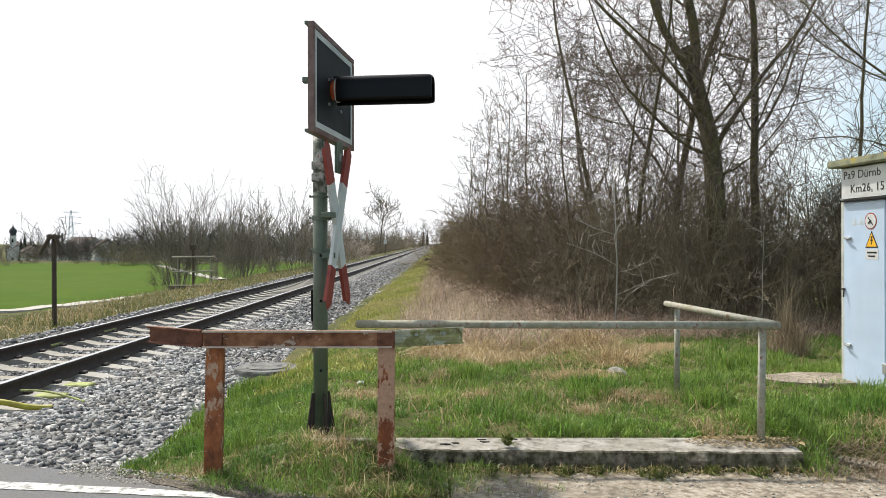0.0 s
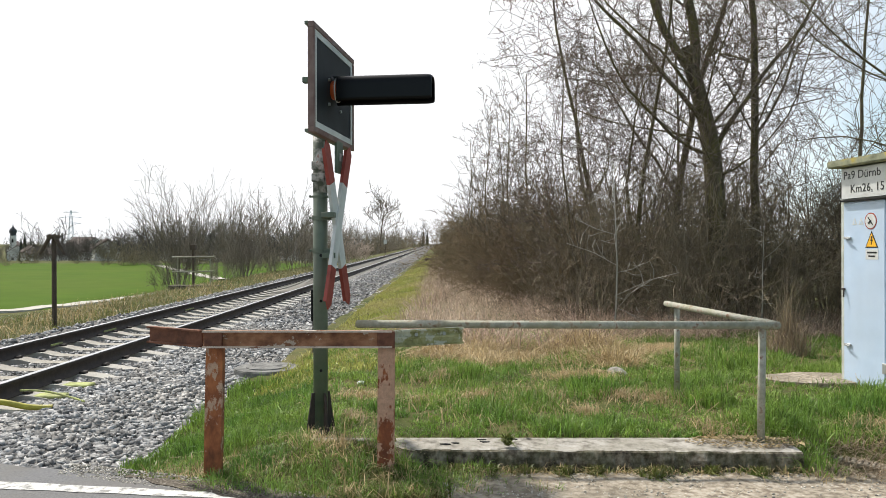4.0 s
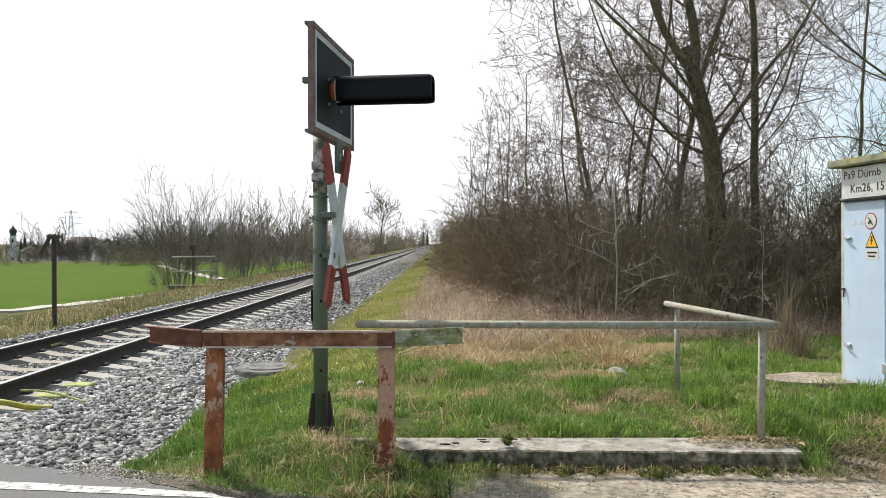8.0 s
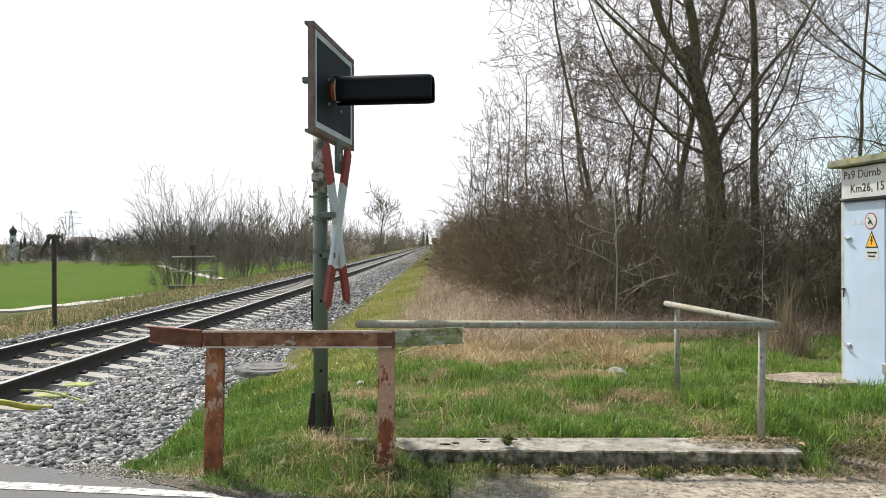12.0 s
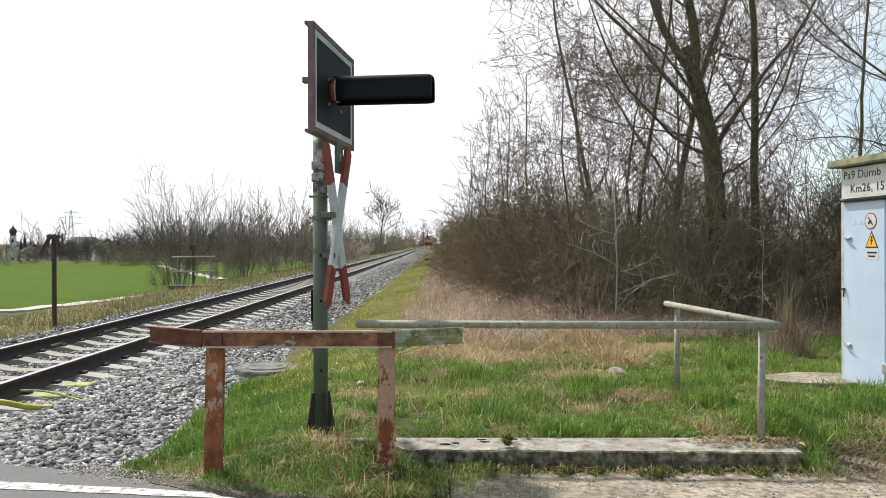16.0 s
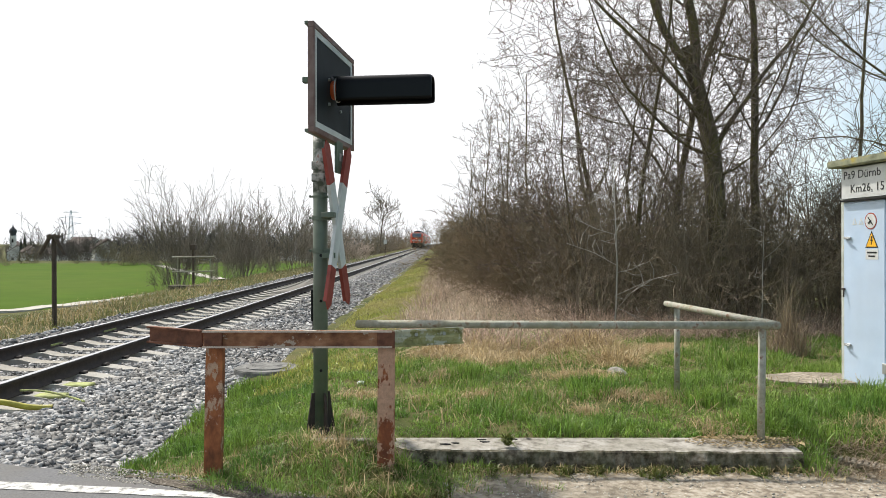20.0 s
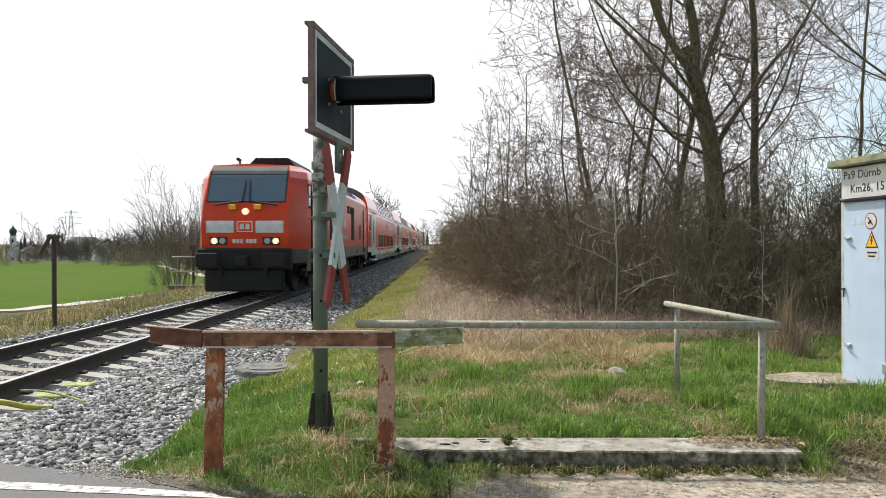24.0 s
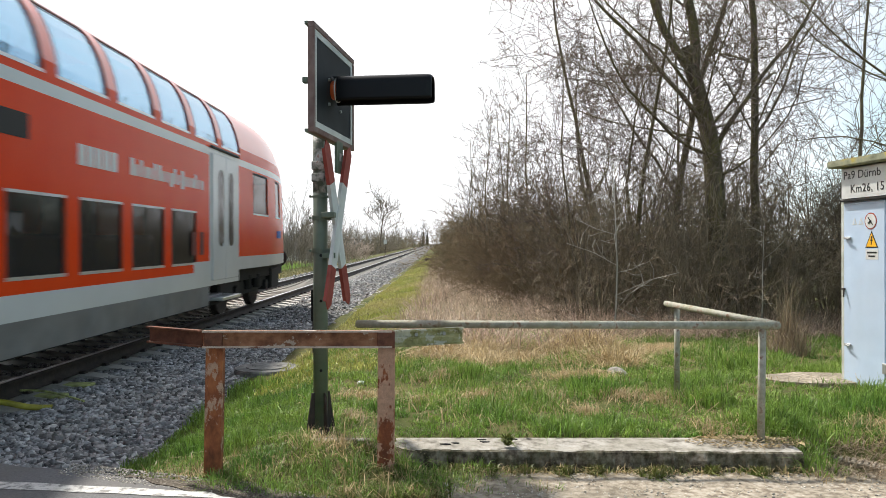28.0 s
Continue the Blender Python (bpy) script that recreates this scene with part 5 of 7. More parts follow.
        for k in range(6):
            x = -0.33 + 0.10 * k + (0.06 if k > 2 else 0)
            panel("number_bar", x, x + 0.075, 1.43, 1.54, M_WHITE, 0.012)
        # plough and beam
        bm = bmesh.new()
        y0, y1 = (LEN - 0.75, LEN - 0.40) if back else (0.40, 0.75)
        box(bm, -1.25, 1.25, y0, y1, 0.72, 1.30, 0.04)
        box(bm, -1.05, 1.05, y0 - 0.02, y1 - 0.06, 0.14, 0.72, 0.05)
        box(bm, -0.15, 0.15, (LEN - 0.45) if back else 0.12, (LEN - 0.12) if back else 0.45, 0.82, 1.10, 0.03)
        part("buffer_beam", bm, M_UNDER, t, "black buffer beam with plough")
    # side fittings, mirrored left and right
    for s in (-1, 1):
        def side(name, y0, y1, z0, z1, m, depth=0.006, lb="", parent=t):
            bm = bmesh.new()
            x0, x1 = sorted((s * 1.485, s * (1.49 + depth)))
            box(bm, x0, x1, y0, y1, z0, z1)
            return part(name, bm, m, parent, lb)
        for y0, y1 in ((5.75, 6.72), (11.55, 12.52)):
            v = side("air_intake", y0, y1, 1.53, 2.90, M_DARK, 0.004, "black louvred air intake")
            for k in range(17):
                z = 1.57 + k * 0.078
                side("slat", y0 + 0.02, y1 - 0.02, z, z + 0.03, M_UNDER, 0.02, "", v)
        for y0, y1 in ((7.17, 7.62), (7.77, 8.52), (10.22, 10.87), (11.02, 11.37)):
            side("vent", y0, y1, 2.60, 2.90, M_DARK, 0.005)
        for y0, y1 in ((3.72, 4.57), (14.32, 15.17)):
            side("access_panel", y0 + 0.1 * (y0 < 5), y1 + 0.1 * (y0 < 5), 1.58, 2.22, M_ENDRED, 0.006, "dark red access panel")
        for y0, y1 in ((2.25, 3.05), (LEN - 3.05, LEN - 2.25)):
            d = side("cab_door", y0, y1, 1.22, 3.12, M_LOCORED, 0.012)
            side("step_recess", y0 + 0.08, y1 - 0.1, 0.98, 1.16, M_DARK, 0.006, "", d)
            for zz in (1.52, 2.2):
                side("door_grip", y0 + 0.1, y0 + 0.3, zz, zz + 0.035, M_GALV, 0.05, "", d)
            for yy in (y0 - 0.06, y1 + 0.02):
                side("door_groove", yy, yy + 0.04, 0.98, 3.15, M_RUBBER, 0.004, "", d)
            side("handrail", y0 - 0.12, y0 - 0.09, 1.2, 2.9, M_RUBBER, 0.04, "", d)
            side("step", y0 + 0.1, y1 - 0.1, 0.42, 0.48, M_GALV, 0.05, "", d)
        for y0, y1 in ((1.64, 2.10), (LEN - 2.10, LEN - 1.64)):
            w = side("cab_side_window", y0, y1, 2.42, 3.10, M_RUBBER, 0.006)
            side("pane", y0 + 0.05, y1 - 0.12, 2.48, 3.05, M_SCREEN, 0.012, "", w)
        for y0, y1 in ((1.47, 2.1), (LEN - 2.1, LEN - 1.47)):
            side("corner_apron", y0, y1, 0.64, 0.97, M_SILL, 0.002, "grey corner apron")
        for k in range(9):
            side("lettering_bar", 7.87 + k * 0.31, 8.12 + k * 0.31, 1.60, 1.74, M_TRAINGREY, 0.003)
        side("logo_plate", 9.37, 9.77, 2.0, 2.28, M_TRAINGREY, 0.003)
        for y0 in (5.37, 8.67, 13.57):
            side("jack_pad", y0, y0 + 0.25, 0.98, 1.12, M_DARK, 0.004)
        # roof edge grille
        bm = bmesh.new()
        for k in range(4):
            z = 3.36 + k * 0.07
            w = float(np.interp(z, [3.22, 3.44, 3.64], [1.485, 1.40, 1.14])) + 0.012
            cyl(bm, (s * w, 9.77, z), (s * w, 13.77, z), 0.012, seg=6)
        part("roof_grille", bm, M_UNDER, t)
        bm = bmesh.new()
        for a, b in ((4.87, 5.3), (8.57, 9.0), (13.67, 14.1)):
            cyl(bm, (s * 1.0, a, 3.62), (s * 1.0, a, 3.76), 0.015, seg=6)
        part("lifting_eye", bm, M_GALV, t)
    bm = bmesh.new()
    prism(bm, [(-0.88, 3.66), (0.88, 3.66), (0.50, 4.06), (-0.50, 4.06)], 'y', 3.7, 7.3)
    part("roof_hood", bm, M_UNDER, t, "dark roof hood")
    bm = bmesh.new()
    prism(bm, [(-0.9, 3.62), (0.9, 3.62), (0.7, 3.82), (-0.7, 3.82)], 'y', 8.4, 14.6)
    part("roof_hood", bm, M_LOCOROOF, t, "grey roof hood")
    bm = bmesh.new()
    box(bm, -1.2, 1.2, 7.0, 12.8, 0.30, 0.95, 0.05)
    box(bm, -0.6, 0.6, 1.0, LEN - 1.0, 0.25, 0.9, 0.05)
    box(bm, -1.3, 1.3, 1.2, LEN - 1.2, 0.80, 0.92, 0.02)
    part("fuel_tank", bm, M_UNDER, t, "black underfloor tank")
    bogie(t, 4.5, 2.6, 0.54)
    bogie(t, LEN - 4.5, 2.6, 0.54)
    bm = bmesh.new()
    cyl(bm, (-0.5, 1.9, 3.58), (-0.5, 1.9, 3.82), 0.03, seg=8)
    cyl(bm, (-0.5, 1.7, 3.80), (-0.5, 2.0, 3.80), 0.05, 0.03, seg=8)
    part("whistle", bm, M_UNDER, t)
    return t


loco = locomotive()
SPEED, LOCO_LEN = 38.23, 19.21


def ride(length, lead):
    """Poses of a car whose leading end runs lead metres behind the front of the train."""
    rows = []
    for k in range(57):
        t = k * 0.5
        y = 12.06 - LOCO_LEN + SPEED * (24.7 - t) + lead
        a, b = Vector((float(track_x(y)), y, 0)), Vector((float(track_x(y + length)), y + length, 0))
        d = b - a
        rows.append((t, pose(a.x, a.y, 0.0, 0, 0, -math.degrees(math.atan2(d.x, d.y)))))
    return rows


def motions():
    walk(loco, ride(LOCO_LEN, 0.0))
    for k, c in enumerate((car_1, car_2, car_3, car_4, car_5)):
        walk(c, ride(CAR, LOCO_LEN + CAR * k))


# ---- bare trees and shrubs ----
def tubes(name, segs, material, parent, thin=0.0):
    """Tapered tubes for branch segments: rows of x0 y0 z0 x1 y1 z1 r0 r1; thicker ones get more sides."""
    S = np.array(segs, dtype=float)
    VV, FF, base = [], [], 0
    r = S[:, 6]
    for lo, hi, n in ((0.05, 99, 9), (0.018, 0.05, 5), (0.0, 0.018, 3)):
        s = S[(r >= lo) & (r < hi)]
        if not len(s):
            continue
        d = s[:, 3:6] - s[:, 0:3]
        d /= np.linalg.norm(d, axis=1)[:, None] + 1e-9
        ref = np.where(np.abs(d[:, 2:3]) > 0.9, np.array([[1.0, 0, 0]]), np.array([[0, 0, 1.0]]))
        u = np.cross(d, ref)
        u /= np.linalg.norm(u, axis=1)[:, None] + 1e-9
        w = np.cross(d, u)
        a = np.arange(n) * 2 * math.pi / n
        ring = u[:, None, :] * np.cos(a)[None, :, None] + w[:, None, :] * np.sin(a)[None, :, None]
        V = np.concatenate([s[:, None, 0:3] + ring * np.maximum(s[:, 6], thin)[:, None, None], s[:, None, 3:6] + ring * np.maximum(s[:, 7], thin)[:, None, None]], axis=1)
        k = np.arange(n)
        quad = np.stack([k, (k + 1) % n, n + (k + 1) % n, n + k], -1)
        F = base + (np.arange(len(s)) * 2 * n)[:, None, None] + quad[None]
        VV.append(V.reshape(-1, 3)), FF.append(F.reshape(-1, 4))
        base += len(s) * 2 * n
    return smooth_all(big_mesh(name, np.concatenate(VV), np.concatenate(FF), material, parent))


THICK = (0.30, 0.40, 0.5, 0.6)


def branch(rng, out, p, d, length, r, level, top, kids, up, spread=48, wander=0.16, taper=0.35, start=0.25, ratio=(0.42, 0.72), limb=0, most=9, sag=0.0, curl=1.0, rise=0.0):
    """One limb with its side limbs; out takes (level, number of the main limb, segment)."""
    n = min(max(2, int(length / (0.55, 0.42, 0.30, 0.26, 0.26)[level])), most)
    step = length / n
    p, d = np.array(p, float), np.array(d, float)
    d /= np.linalg.norm(d)
    nodes = [(p.copy(), d.copy(), r)]
    drop = r * (1 - taper) / n
    arc = curl * rng.normal(0, (0.05, 0.6, 0.7, 0.7, 0.7)[level], 3) / n
    wander *= curl
    for i in range(n):
        lift = up + (2 * sag * (i / n - 0.42) / n if level else 0.0)
        d = d + rng.normal(0, wander * (1.0, 1.0, 1.1, 1.2, 1.2)[level], 3) + arc + np.array([0, 0, lift + rise * (level > 1)])
        d /= np.linalg.norm(d)
        q = p + d * step
        out.append((level, limb, (*p, *q, r, r - drop)))
        p, r = q, r - drop
        nodes.append((p.copy(), d.copy(), r))
    if level >= top:
        return
    for k in range(kids[level]):
        u = start + (1 - start) * (k + rng.random()) / kids[level]
        f = u * n
        i = min(int(f), n - 1)
        a, da, ra = nodes[i]
        at = a + (nodes[i + 1][0] - a) * (f - i)
        ax = rng.normal(0, 1, 3)
        ax -= da * ax.dot(da)
        ax /= np.linalg.norm(ax)
        ang = radians(rng.normal(spread, 11))
        nd = da * math.cos(ang) + ax * math.sin(ang)
        branch(rng, out, at, nd, length * rng.uniform(*ratio) * (1.15 - 0.5 * u), ra * THICK[level] * rng.uniform(0.75, 1.3), level + 1, top, kids, up, spread, max(wander / curl * 1.1, 0.12), taper, 0.15, ratio,
               k + 1 if level == 0 else limb, most, sag, curl, rise)


def tree(name, label, at, height, radius, seed, kids=(9, 7, 6, 4), lean=(0, 0), up=0.03, spread=46, group="trees of the wood", first=0.25, thin=0.0045, mats=None, ratio=(0.42, 0.72), leaders=(), sag=0.5, taper=0.30, curl=1.0, most=14, bare=1.0):
    """leaders: extra stems (height of the fork, lean x, lean y, length, share of the trunk's thickness)."""
    rng = np.random.default_rng(seed)
    t = thing(name, label, "tree", at, group)
    out = []
    branch(rng, out, (0, 0, -0.2), (lean[0], lean[1], 1), height, radius, 0, len(kids), kids, up, spread, 0.05, taper, first, ratio, most=most, sag=sag, curl=curl, rise=0.11)
    trunk = [s for l, _, s in out if l == 0]
    # side shoots of an old trunk stay thin
    out = [(l, b, g if l == 0 else (*g[:6], g[6] * bare, g[7] * bare)) for l, b, g in out]
    for k, (z, lx, ly, ln, part_of) in enumerate(leaders):
        s = min(trunk, key=lambda g: abs(g[2] - z))
        extra = []
        branch(rng, extra, s[0:3], (lx, ly, 1), ln, s[6] * part_of, 1, len(kids), kids, up * 2, spread - 6, 0.10, 0.2, 0.2, ratio, limb=100 + k, most=12, sag=sag, curl=curl, rise=0.11)
        out += extra
    # crowns end short of the clearance kept beside the line
    edge = [rng.uniform(0.45, 1.25) for _ in range(40)]
    ox, oy = at.translation.x, at.translation.y
    if 2.4 < ox < 20 and oy < 24:
        out = [g for k, g in enumerate(out) if g[0] == 0 or ox + g[2][3] > edge[k // 7 % 40]]
    mats = mats or (M_BARK, M_TWIG)
    tubes("trunk", trunk, mats[0], t)
    for n in sorted({b for l, b, _ in out if l == 1}):
        tubes("limb", [s for l, b, s in out if l == 1 and b == n], mats[0], t, thin * 1.2)
    fine = [s for l, _, s in out if l > 1]
    if fine:
        tagged(tubes("crown", fine, mats[1], t, thin), kind="stuff")
    return t


def shrub(name, label, at, height, stems, seed, kids=(6, 5, 2), group="shrubs of the thicket", thin=0.005, spread=34, mat=None, out_lean=0.45, foot=0.5, up=0.02, curl=1.0, most=7, stout=1.0, sag=-0.5):
    rng = np.random.default_rng(seed)
    t = thing(name, label, "shrub", at, group)
    out = []
    for k in range(stems):
        a = rng.uniform(0, 2 * math.pi)
        o = foot * math.sqrt(rng.random())
        ln = out_lean * rng.random()
        branch(rng, out, (o * math.cos(a), o * math.sin(a), -0.1), (ln * math.cos(a), ln * math.sin(a), 1),
               height * rng.uniform(0.45, 1.0), stout * (0.006 + height * 0.0036 * rng.uniform(0.5, 1.4)), 0, len(kids), kids, up, spread, 0.12, 0.35, 0.12, (0.35, 0.65), most=most, sag=sag, curl=curl)
    mat = mat or M_SHRUB
    tagged(tubes("stem_clump", [s for l, _, s in out if l == 0], mat, t, thin * 1.4), kind="stuff")
    tagged(tubes("crown", [s for l, _, s in out if l > 0], mat, t, thin), kind="stuff")
    return t


def buds(t, n, size, material, seed):
    """Small swelling buds on the outer twigs."""
    rng = np.random.default_rng(seed)
    crown = [o for o in t.children if o.name.startswith("crown")][0]
    co = np.empty(len(crown.data.vertices) * 3, dtype=np.float32)
    crown.data.vertices.foreach_get("co", co)
    co = co.reshape(-1, 3)[-len(co) // 4:]
    p = co[rng.integers(0, len(co), n)]
    s = rng.uniform(*size, n)
    O = np.array([[1, 0, 0], [0, 1, 0], [-1, 0, 0], [0, -1, 0], [0, 0, 1.6], [0, 0, -1.2]], float)
    V = p[:, None, :] + O[None] * s[:, None, None]
    T = np.array([[0, 1, 4], [1, 2, 4], [2, 3, 4], [3, 0, 4], [1, 0, 5], [2, 1, 5], [3, 2, 5], [0, 3, 5]])
    F = (np.arange(n) * 6)[:, None, None] + T[None]
    tagged(big_mesh("bud_spray", V.reshape(-1, 3), F.reshape(-1, 3), material, t), "swelling reddish buds", kind="stuff")


def place(x, y, rz=0.0):
    return Matrix.Translation((x, y, float(land(x, y)))) @ Matrix.Rotation(radians(rz), 4, 'Z')


def again(src, x, y, s, rz, label="", group=""):
    m = place(x, y, rz) @ Matrix.Diagonal((s, s, s * R.uniform(0.9, 1.12), 1))
    o = copy_thing(src, m)
    o.matrix_basis = m
    return tagged(o, label, "", group)


R = random.Random(5)
M_BUD = plain("bud_scales", (0.16, 0.10, 0.085), 0.9, var=0.3)
# the tall trees of the wood
buds_on = tree("tree", "tall bare ash tree with thick mossy trunk", place(5.32, 14.5), 5.7, 0.225, 11, (7, 8, 6, 3), (0.03, 0.02), first=0.45, spread=58, up=0.02, taper=0.62, most=11, bare=0.4,
               leaders=((5.4, 0.16, 0.05, 6.5, 0.74), (5.1, -0.48, -0.05, 6.0, 0.62), (3.5, -0.80, 0.1, 5.4, 0.33), (3.3, -2.0, 0.3, 5.0, 0.22), (4.1, -1.5, -0.3, 4.8, 0.22), (3.2, 0.55, 0.1, 5.5, 0.32), (3.9, 1.3, 0.3, 4.5, 0.2)))
buds(buds_on, 2600, (0.009, 0.017), M_BUD, 1)
tree("tree", "slender bare tree with upright limbs", place(6.25, 15.2), 11.0, 0.098, 12, (8, 6, 5, 3), (0.01, 0.0), first=0.3, spread=46, taper=0.4, leaders=((4.0, 0.40, 0.0, 5.0, 0.4), (3.4, -0.45, 0.1, 4.0, 0.3)))
buds_on = tree("tree", "slender bare tree with mossy bark", place(4.75, 16.2), 9.5, 0.095, 13, (13, 8, 6, 3), (0.03, 0.0), first=0.2, spread=54, up=0.015, ratio=(0.30, 0.48), leaders=((2.6, -0.5, 0.0, 5.0, 0.5),))
buds(buds_on, 1800, (0.010, 0.018), M_BUD, 2)
buds_on = tree("tree", "leaning bare tree at the edge of the wood", place(3.9, 18.0), 8.5, 0.075, 14, (14, 8, 6, 3), (0.03, 0.0), first=0.15, spread=52, ratio=(0.28, 0.46), leaders=((1.6, -0.35, 0.0, 5.0, 0.6),))
buds(buds_on, 1200, (0.011, 0.019), M_BUD, 3)
tree("tree", "twiggy bare tree at the edge of the thicket", place(3.05, 17.4), 6.2, 0.036, 20, (15, 9, 6, 3), (-0.05, 0.0), first=0.1, spread=52, up=0.01, ratio=(0.34, 0.5))
tree("tree", "twiggy bare tree in the thicket", place(4.0, 15.6), 7.2, 0.065, 19, (15, 9, 6, 3), (0.02, 0.0), first=0.1, spread=56, up=0.01, ratio=(0.34, 0.5), leaders=((1.2, -0.45, 0.1, 4.5, 0.7),))
t5 = tree("tree", "slim bare tree among the shrubs", place(9.9, 17.8), 10.5, 0.06, 15, (10, 7, 5, 3), (0.05, 0.0), first=0.15)
tree("tree", "bare tree overhanging the switch cabinet", place(8.2, 11.2), 9.0, 0.12, 16, (6, 5, 4, 2), (0.02, 0.0), first=0.45, leaders=((2.9, -1.9, 0.0, 4.6, 0.34), (3.5, -6.0, 0.4, 4.4, 0.26), (2.4, -1.2, 0.8, 3.6, 0.25)))
for x, y, s, r in ((7.4, 24, 0.95, 200),):
    again(t5, x, y, s, r)
t6 = tree("tree", "slim upright bare tree above the thicket", place(3.0, 25), 7.2, 0.045, 17, (14, 7, 4, 2), (0.0, 0.0), first=0.2, spread=34, thin=0.006, ratio=(0.22, 0.36), curl=0.6)
for x, y, s, r in ((1.75, 33, 0.95, 60), (1.5, 43, 1.0, 200), (3.4, 38, 1.05, 300), (1.5, 55, 1.05, 130), (2.6, 29, 0.9, 20), (1.2, 28, 0.62, 80)):
    again(t6, x, y, s, r)

# thicket along the edge of the wood
s1 = shrub("shrub", "dense bare brown thicket shrub", place(2.9, 14.2), 3.1, 19, 21, (7, 5, 2), thin=0.0036, stout=0.8, most=5)
s2 = shrub("shrub", "dense bare brown thicket shrub", place(4.2, 13.2), 2.6, 20, 22, (7, 5, 2), spread=42, thin=0.0036, stout=0.8, most=5)
s3 = shrub("shrub", "arching bare brown bush", place(2.5, 18.5), 3.2, 19, 23, (7, 5, 2), out_lean=0.9, spread=40, thin=0.004, stout=0.8, most=5)
spots = [(3.7, 15.6), (5.4, 13.4), (6.4, 13.0), (7.4, 12.8), (7.4, 14.8), (8.6, 13.4), (9.8, 12.8), (3.0, 16.8), (8.8, 15.6), (4.9, 15.6)]
spots += [(2.2 - 0.03 * (y - 14) + R.uniform(-0.2, 0.3), y) for y in (20.5, 23, 26.5, 30.5)]
for x, y in spots:
    again(R.choice((s1, s2, s3)), x, y, R.uniform(0.7, 1.12), R.uniform(0, 360))
# round-topped brown bushes at the edge, their fine shoots bending over
d1 = shrub("shrub", "round brown bush of fine arching shoots", place(1.75, 19.2), 2.8, 34, 61, (7, 5, 2), "round bushes at the wood's edge", 0.0042, 30, M_DOME, 1.5, 0.5, -0.085, 0.7, 6, 0.5, 0.0)
d2 = shrub("shrub", "round brown bush of fine arching shoots", place(2.45, 16.6), 2.7, 28, 62, (7, 5, 2), "round bushes at the wood's edge", 0.004, 32, M_DOME, 1.4, 0.4, -0.085, 0.7, 6, 0.5, 0.0)
for x, y, sc in ((1.6, 23.5, 1.0), (1.5, 28, 1.0), (1.6, 34, 1.1), (2.9, 21.5, 1.1), (1.75, 26, 0.9)):
    again(R.choice((d1, d2)), x, y, sc, R.uniform(0, 360))
# taller saplings and hazels standing in the thicket
u1 = shrub("hazel", "tall bare many-stemmed hazel in the wood", place(3.4, 15.0), 4.8, 7, 28, (9, 6, 3), "hazels of the wood", 0.0040, 48, M_TWIG, 0.5, 0.5, 0.03, 0.8)
u2 = shrub("hazel", "tall bare many-stemmed hazel in the wood", place(6.6, 16.2), 4.2, 7, 29, (8, 6, 3), "hazels of the wood", 0.0040, 52, M_SHRUB, 0.7, 0.6, 0.02, 0.8)
for x, y, s in ((7.2, 17.0, 1.0), (7.6, 14.2, 0.8), (2.6, 20.5, 0.85), (3.9, 19.5, 1.0), (10.4, 15.0, 0.85)):
    again(R.choice((u1, u2)), x, y, s, R.uniform(0, 360))
# thin arching canes in front of the thicket
c1 = shrub("bramble", "thin arching bramble canes before the thicket", place(2.6, 12.9), 1.6, 13, 26, (4, 3), "brambles before the thicket", 0.0032, 60, M_CANE, 1.6, 0.6, -0.10, stout=0.45)
c2 = shrub("bramble", "thin arching bramble canes before the thicket", place(4.1, 12.2), 2.0, 11, 27, (4, 3), "brambles before the thicket", 0.0032, 60, M_CANE, 1.2, 0.6, -0.08, stout=0.45)
for k in range(12):
    x = 1.9 + 0.68 * k
    again(R.choice((c1, c2)), x + R.uniform(-0.2, 0.2), 12.6 + R.uniform(-0.3, 0.9) + (1.2 if x < 2.3 else 0), R.uniform(0.7, 1.2), R.uniform(0, 360))
# coarser bushes farther off
f1 = shrub("shrub", "bare brown bush beside the line", place(2.1, 40), 3.6, 13, 24, (5, 3), thin=0.011, out_lean=0.7, most=3)
f2 = shrub("shrub", "bare brown bush beside the line", place(2.0, 46), 3.4, 13, 25, (5, 3), thin=0.012, out_lean=0.9, most=3)
for x, y in [(4.6, 18), (6.0, 18.5), (7.6, 18), (9.5, 18), (5.4, 21), (3.6, 22.5), (8.0, 21.5), (10.5, 16), (12, 15), (3.4, 30), (4.8, 26), (6.5, 28), (9.5, 25), (13, 19), (3.2, 40), (11, 12.2), (12.3, 13), (6.8, 19.5), (8.7, 19.8), (5.3, 19.2), (7.2, 23)]:
    again(R.choice((f1, f2)), x, y, R.uniform(0.8, 1.1), R.uniform(0, 360))
for k in range(13):
    y = 50 * 1.135 ** k
    again(R.choice((f1, f2)), 1.9 + float(track_x(y)) + 5.37 + R.uniform(-0.3, 0.6), y, R.uniform(0.9, 1.1) * (1 + 0.05 * k), R.uniform(0, 360))
    again(R.choice((f1, f2)), 4.0 + float(track_x(y)) + 5.37 + R.uniform(-0.4, 0.6), y + 3, R.uniform(1.1, 1.4) * (1 + 0.05 * k), R.uniform(0, 360))

# bushes beyond the track
l1 = shrub("shrub", "large bare upright bush by the field", place(-15.0, 43), 6.1, 24, 31, (8, 5), "bushes beyond the track", 0.009, 27, M_SHRUB2, 0.66, 0.6, 0.05, 0.45, 5, 0.65, 0.0)
l2 = shrub("shrub", "bare upright bush beyond the track", place(-11.6, 55), 5.6, 12, 32, (6, 4), "bushes beyond the track", 0.013, 22, M_SHRUB2, 0.5, 1.2, 0.03, 0.4, 4, 0.6, 0.0)
again(l1, -12.9, 48, 0.80, 120)
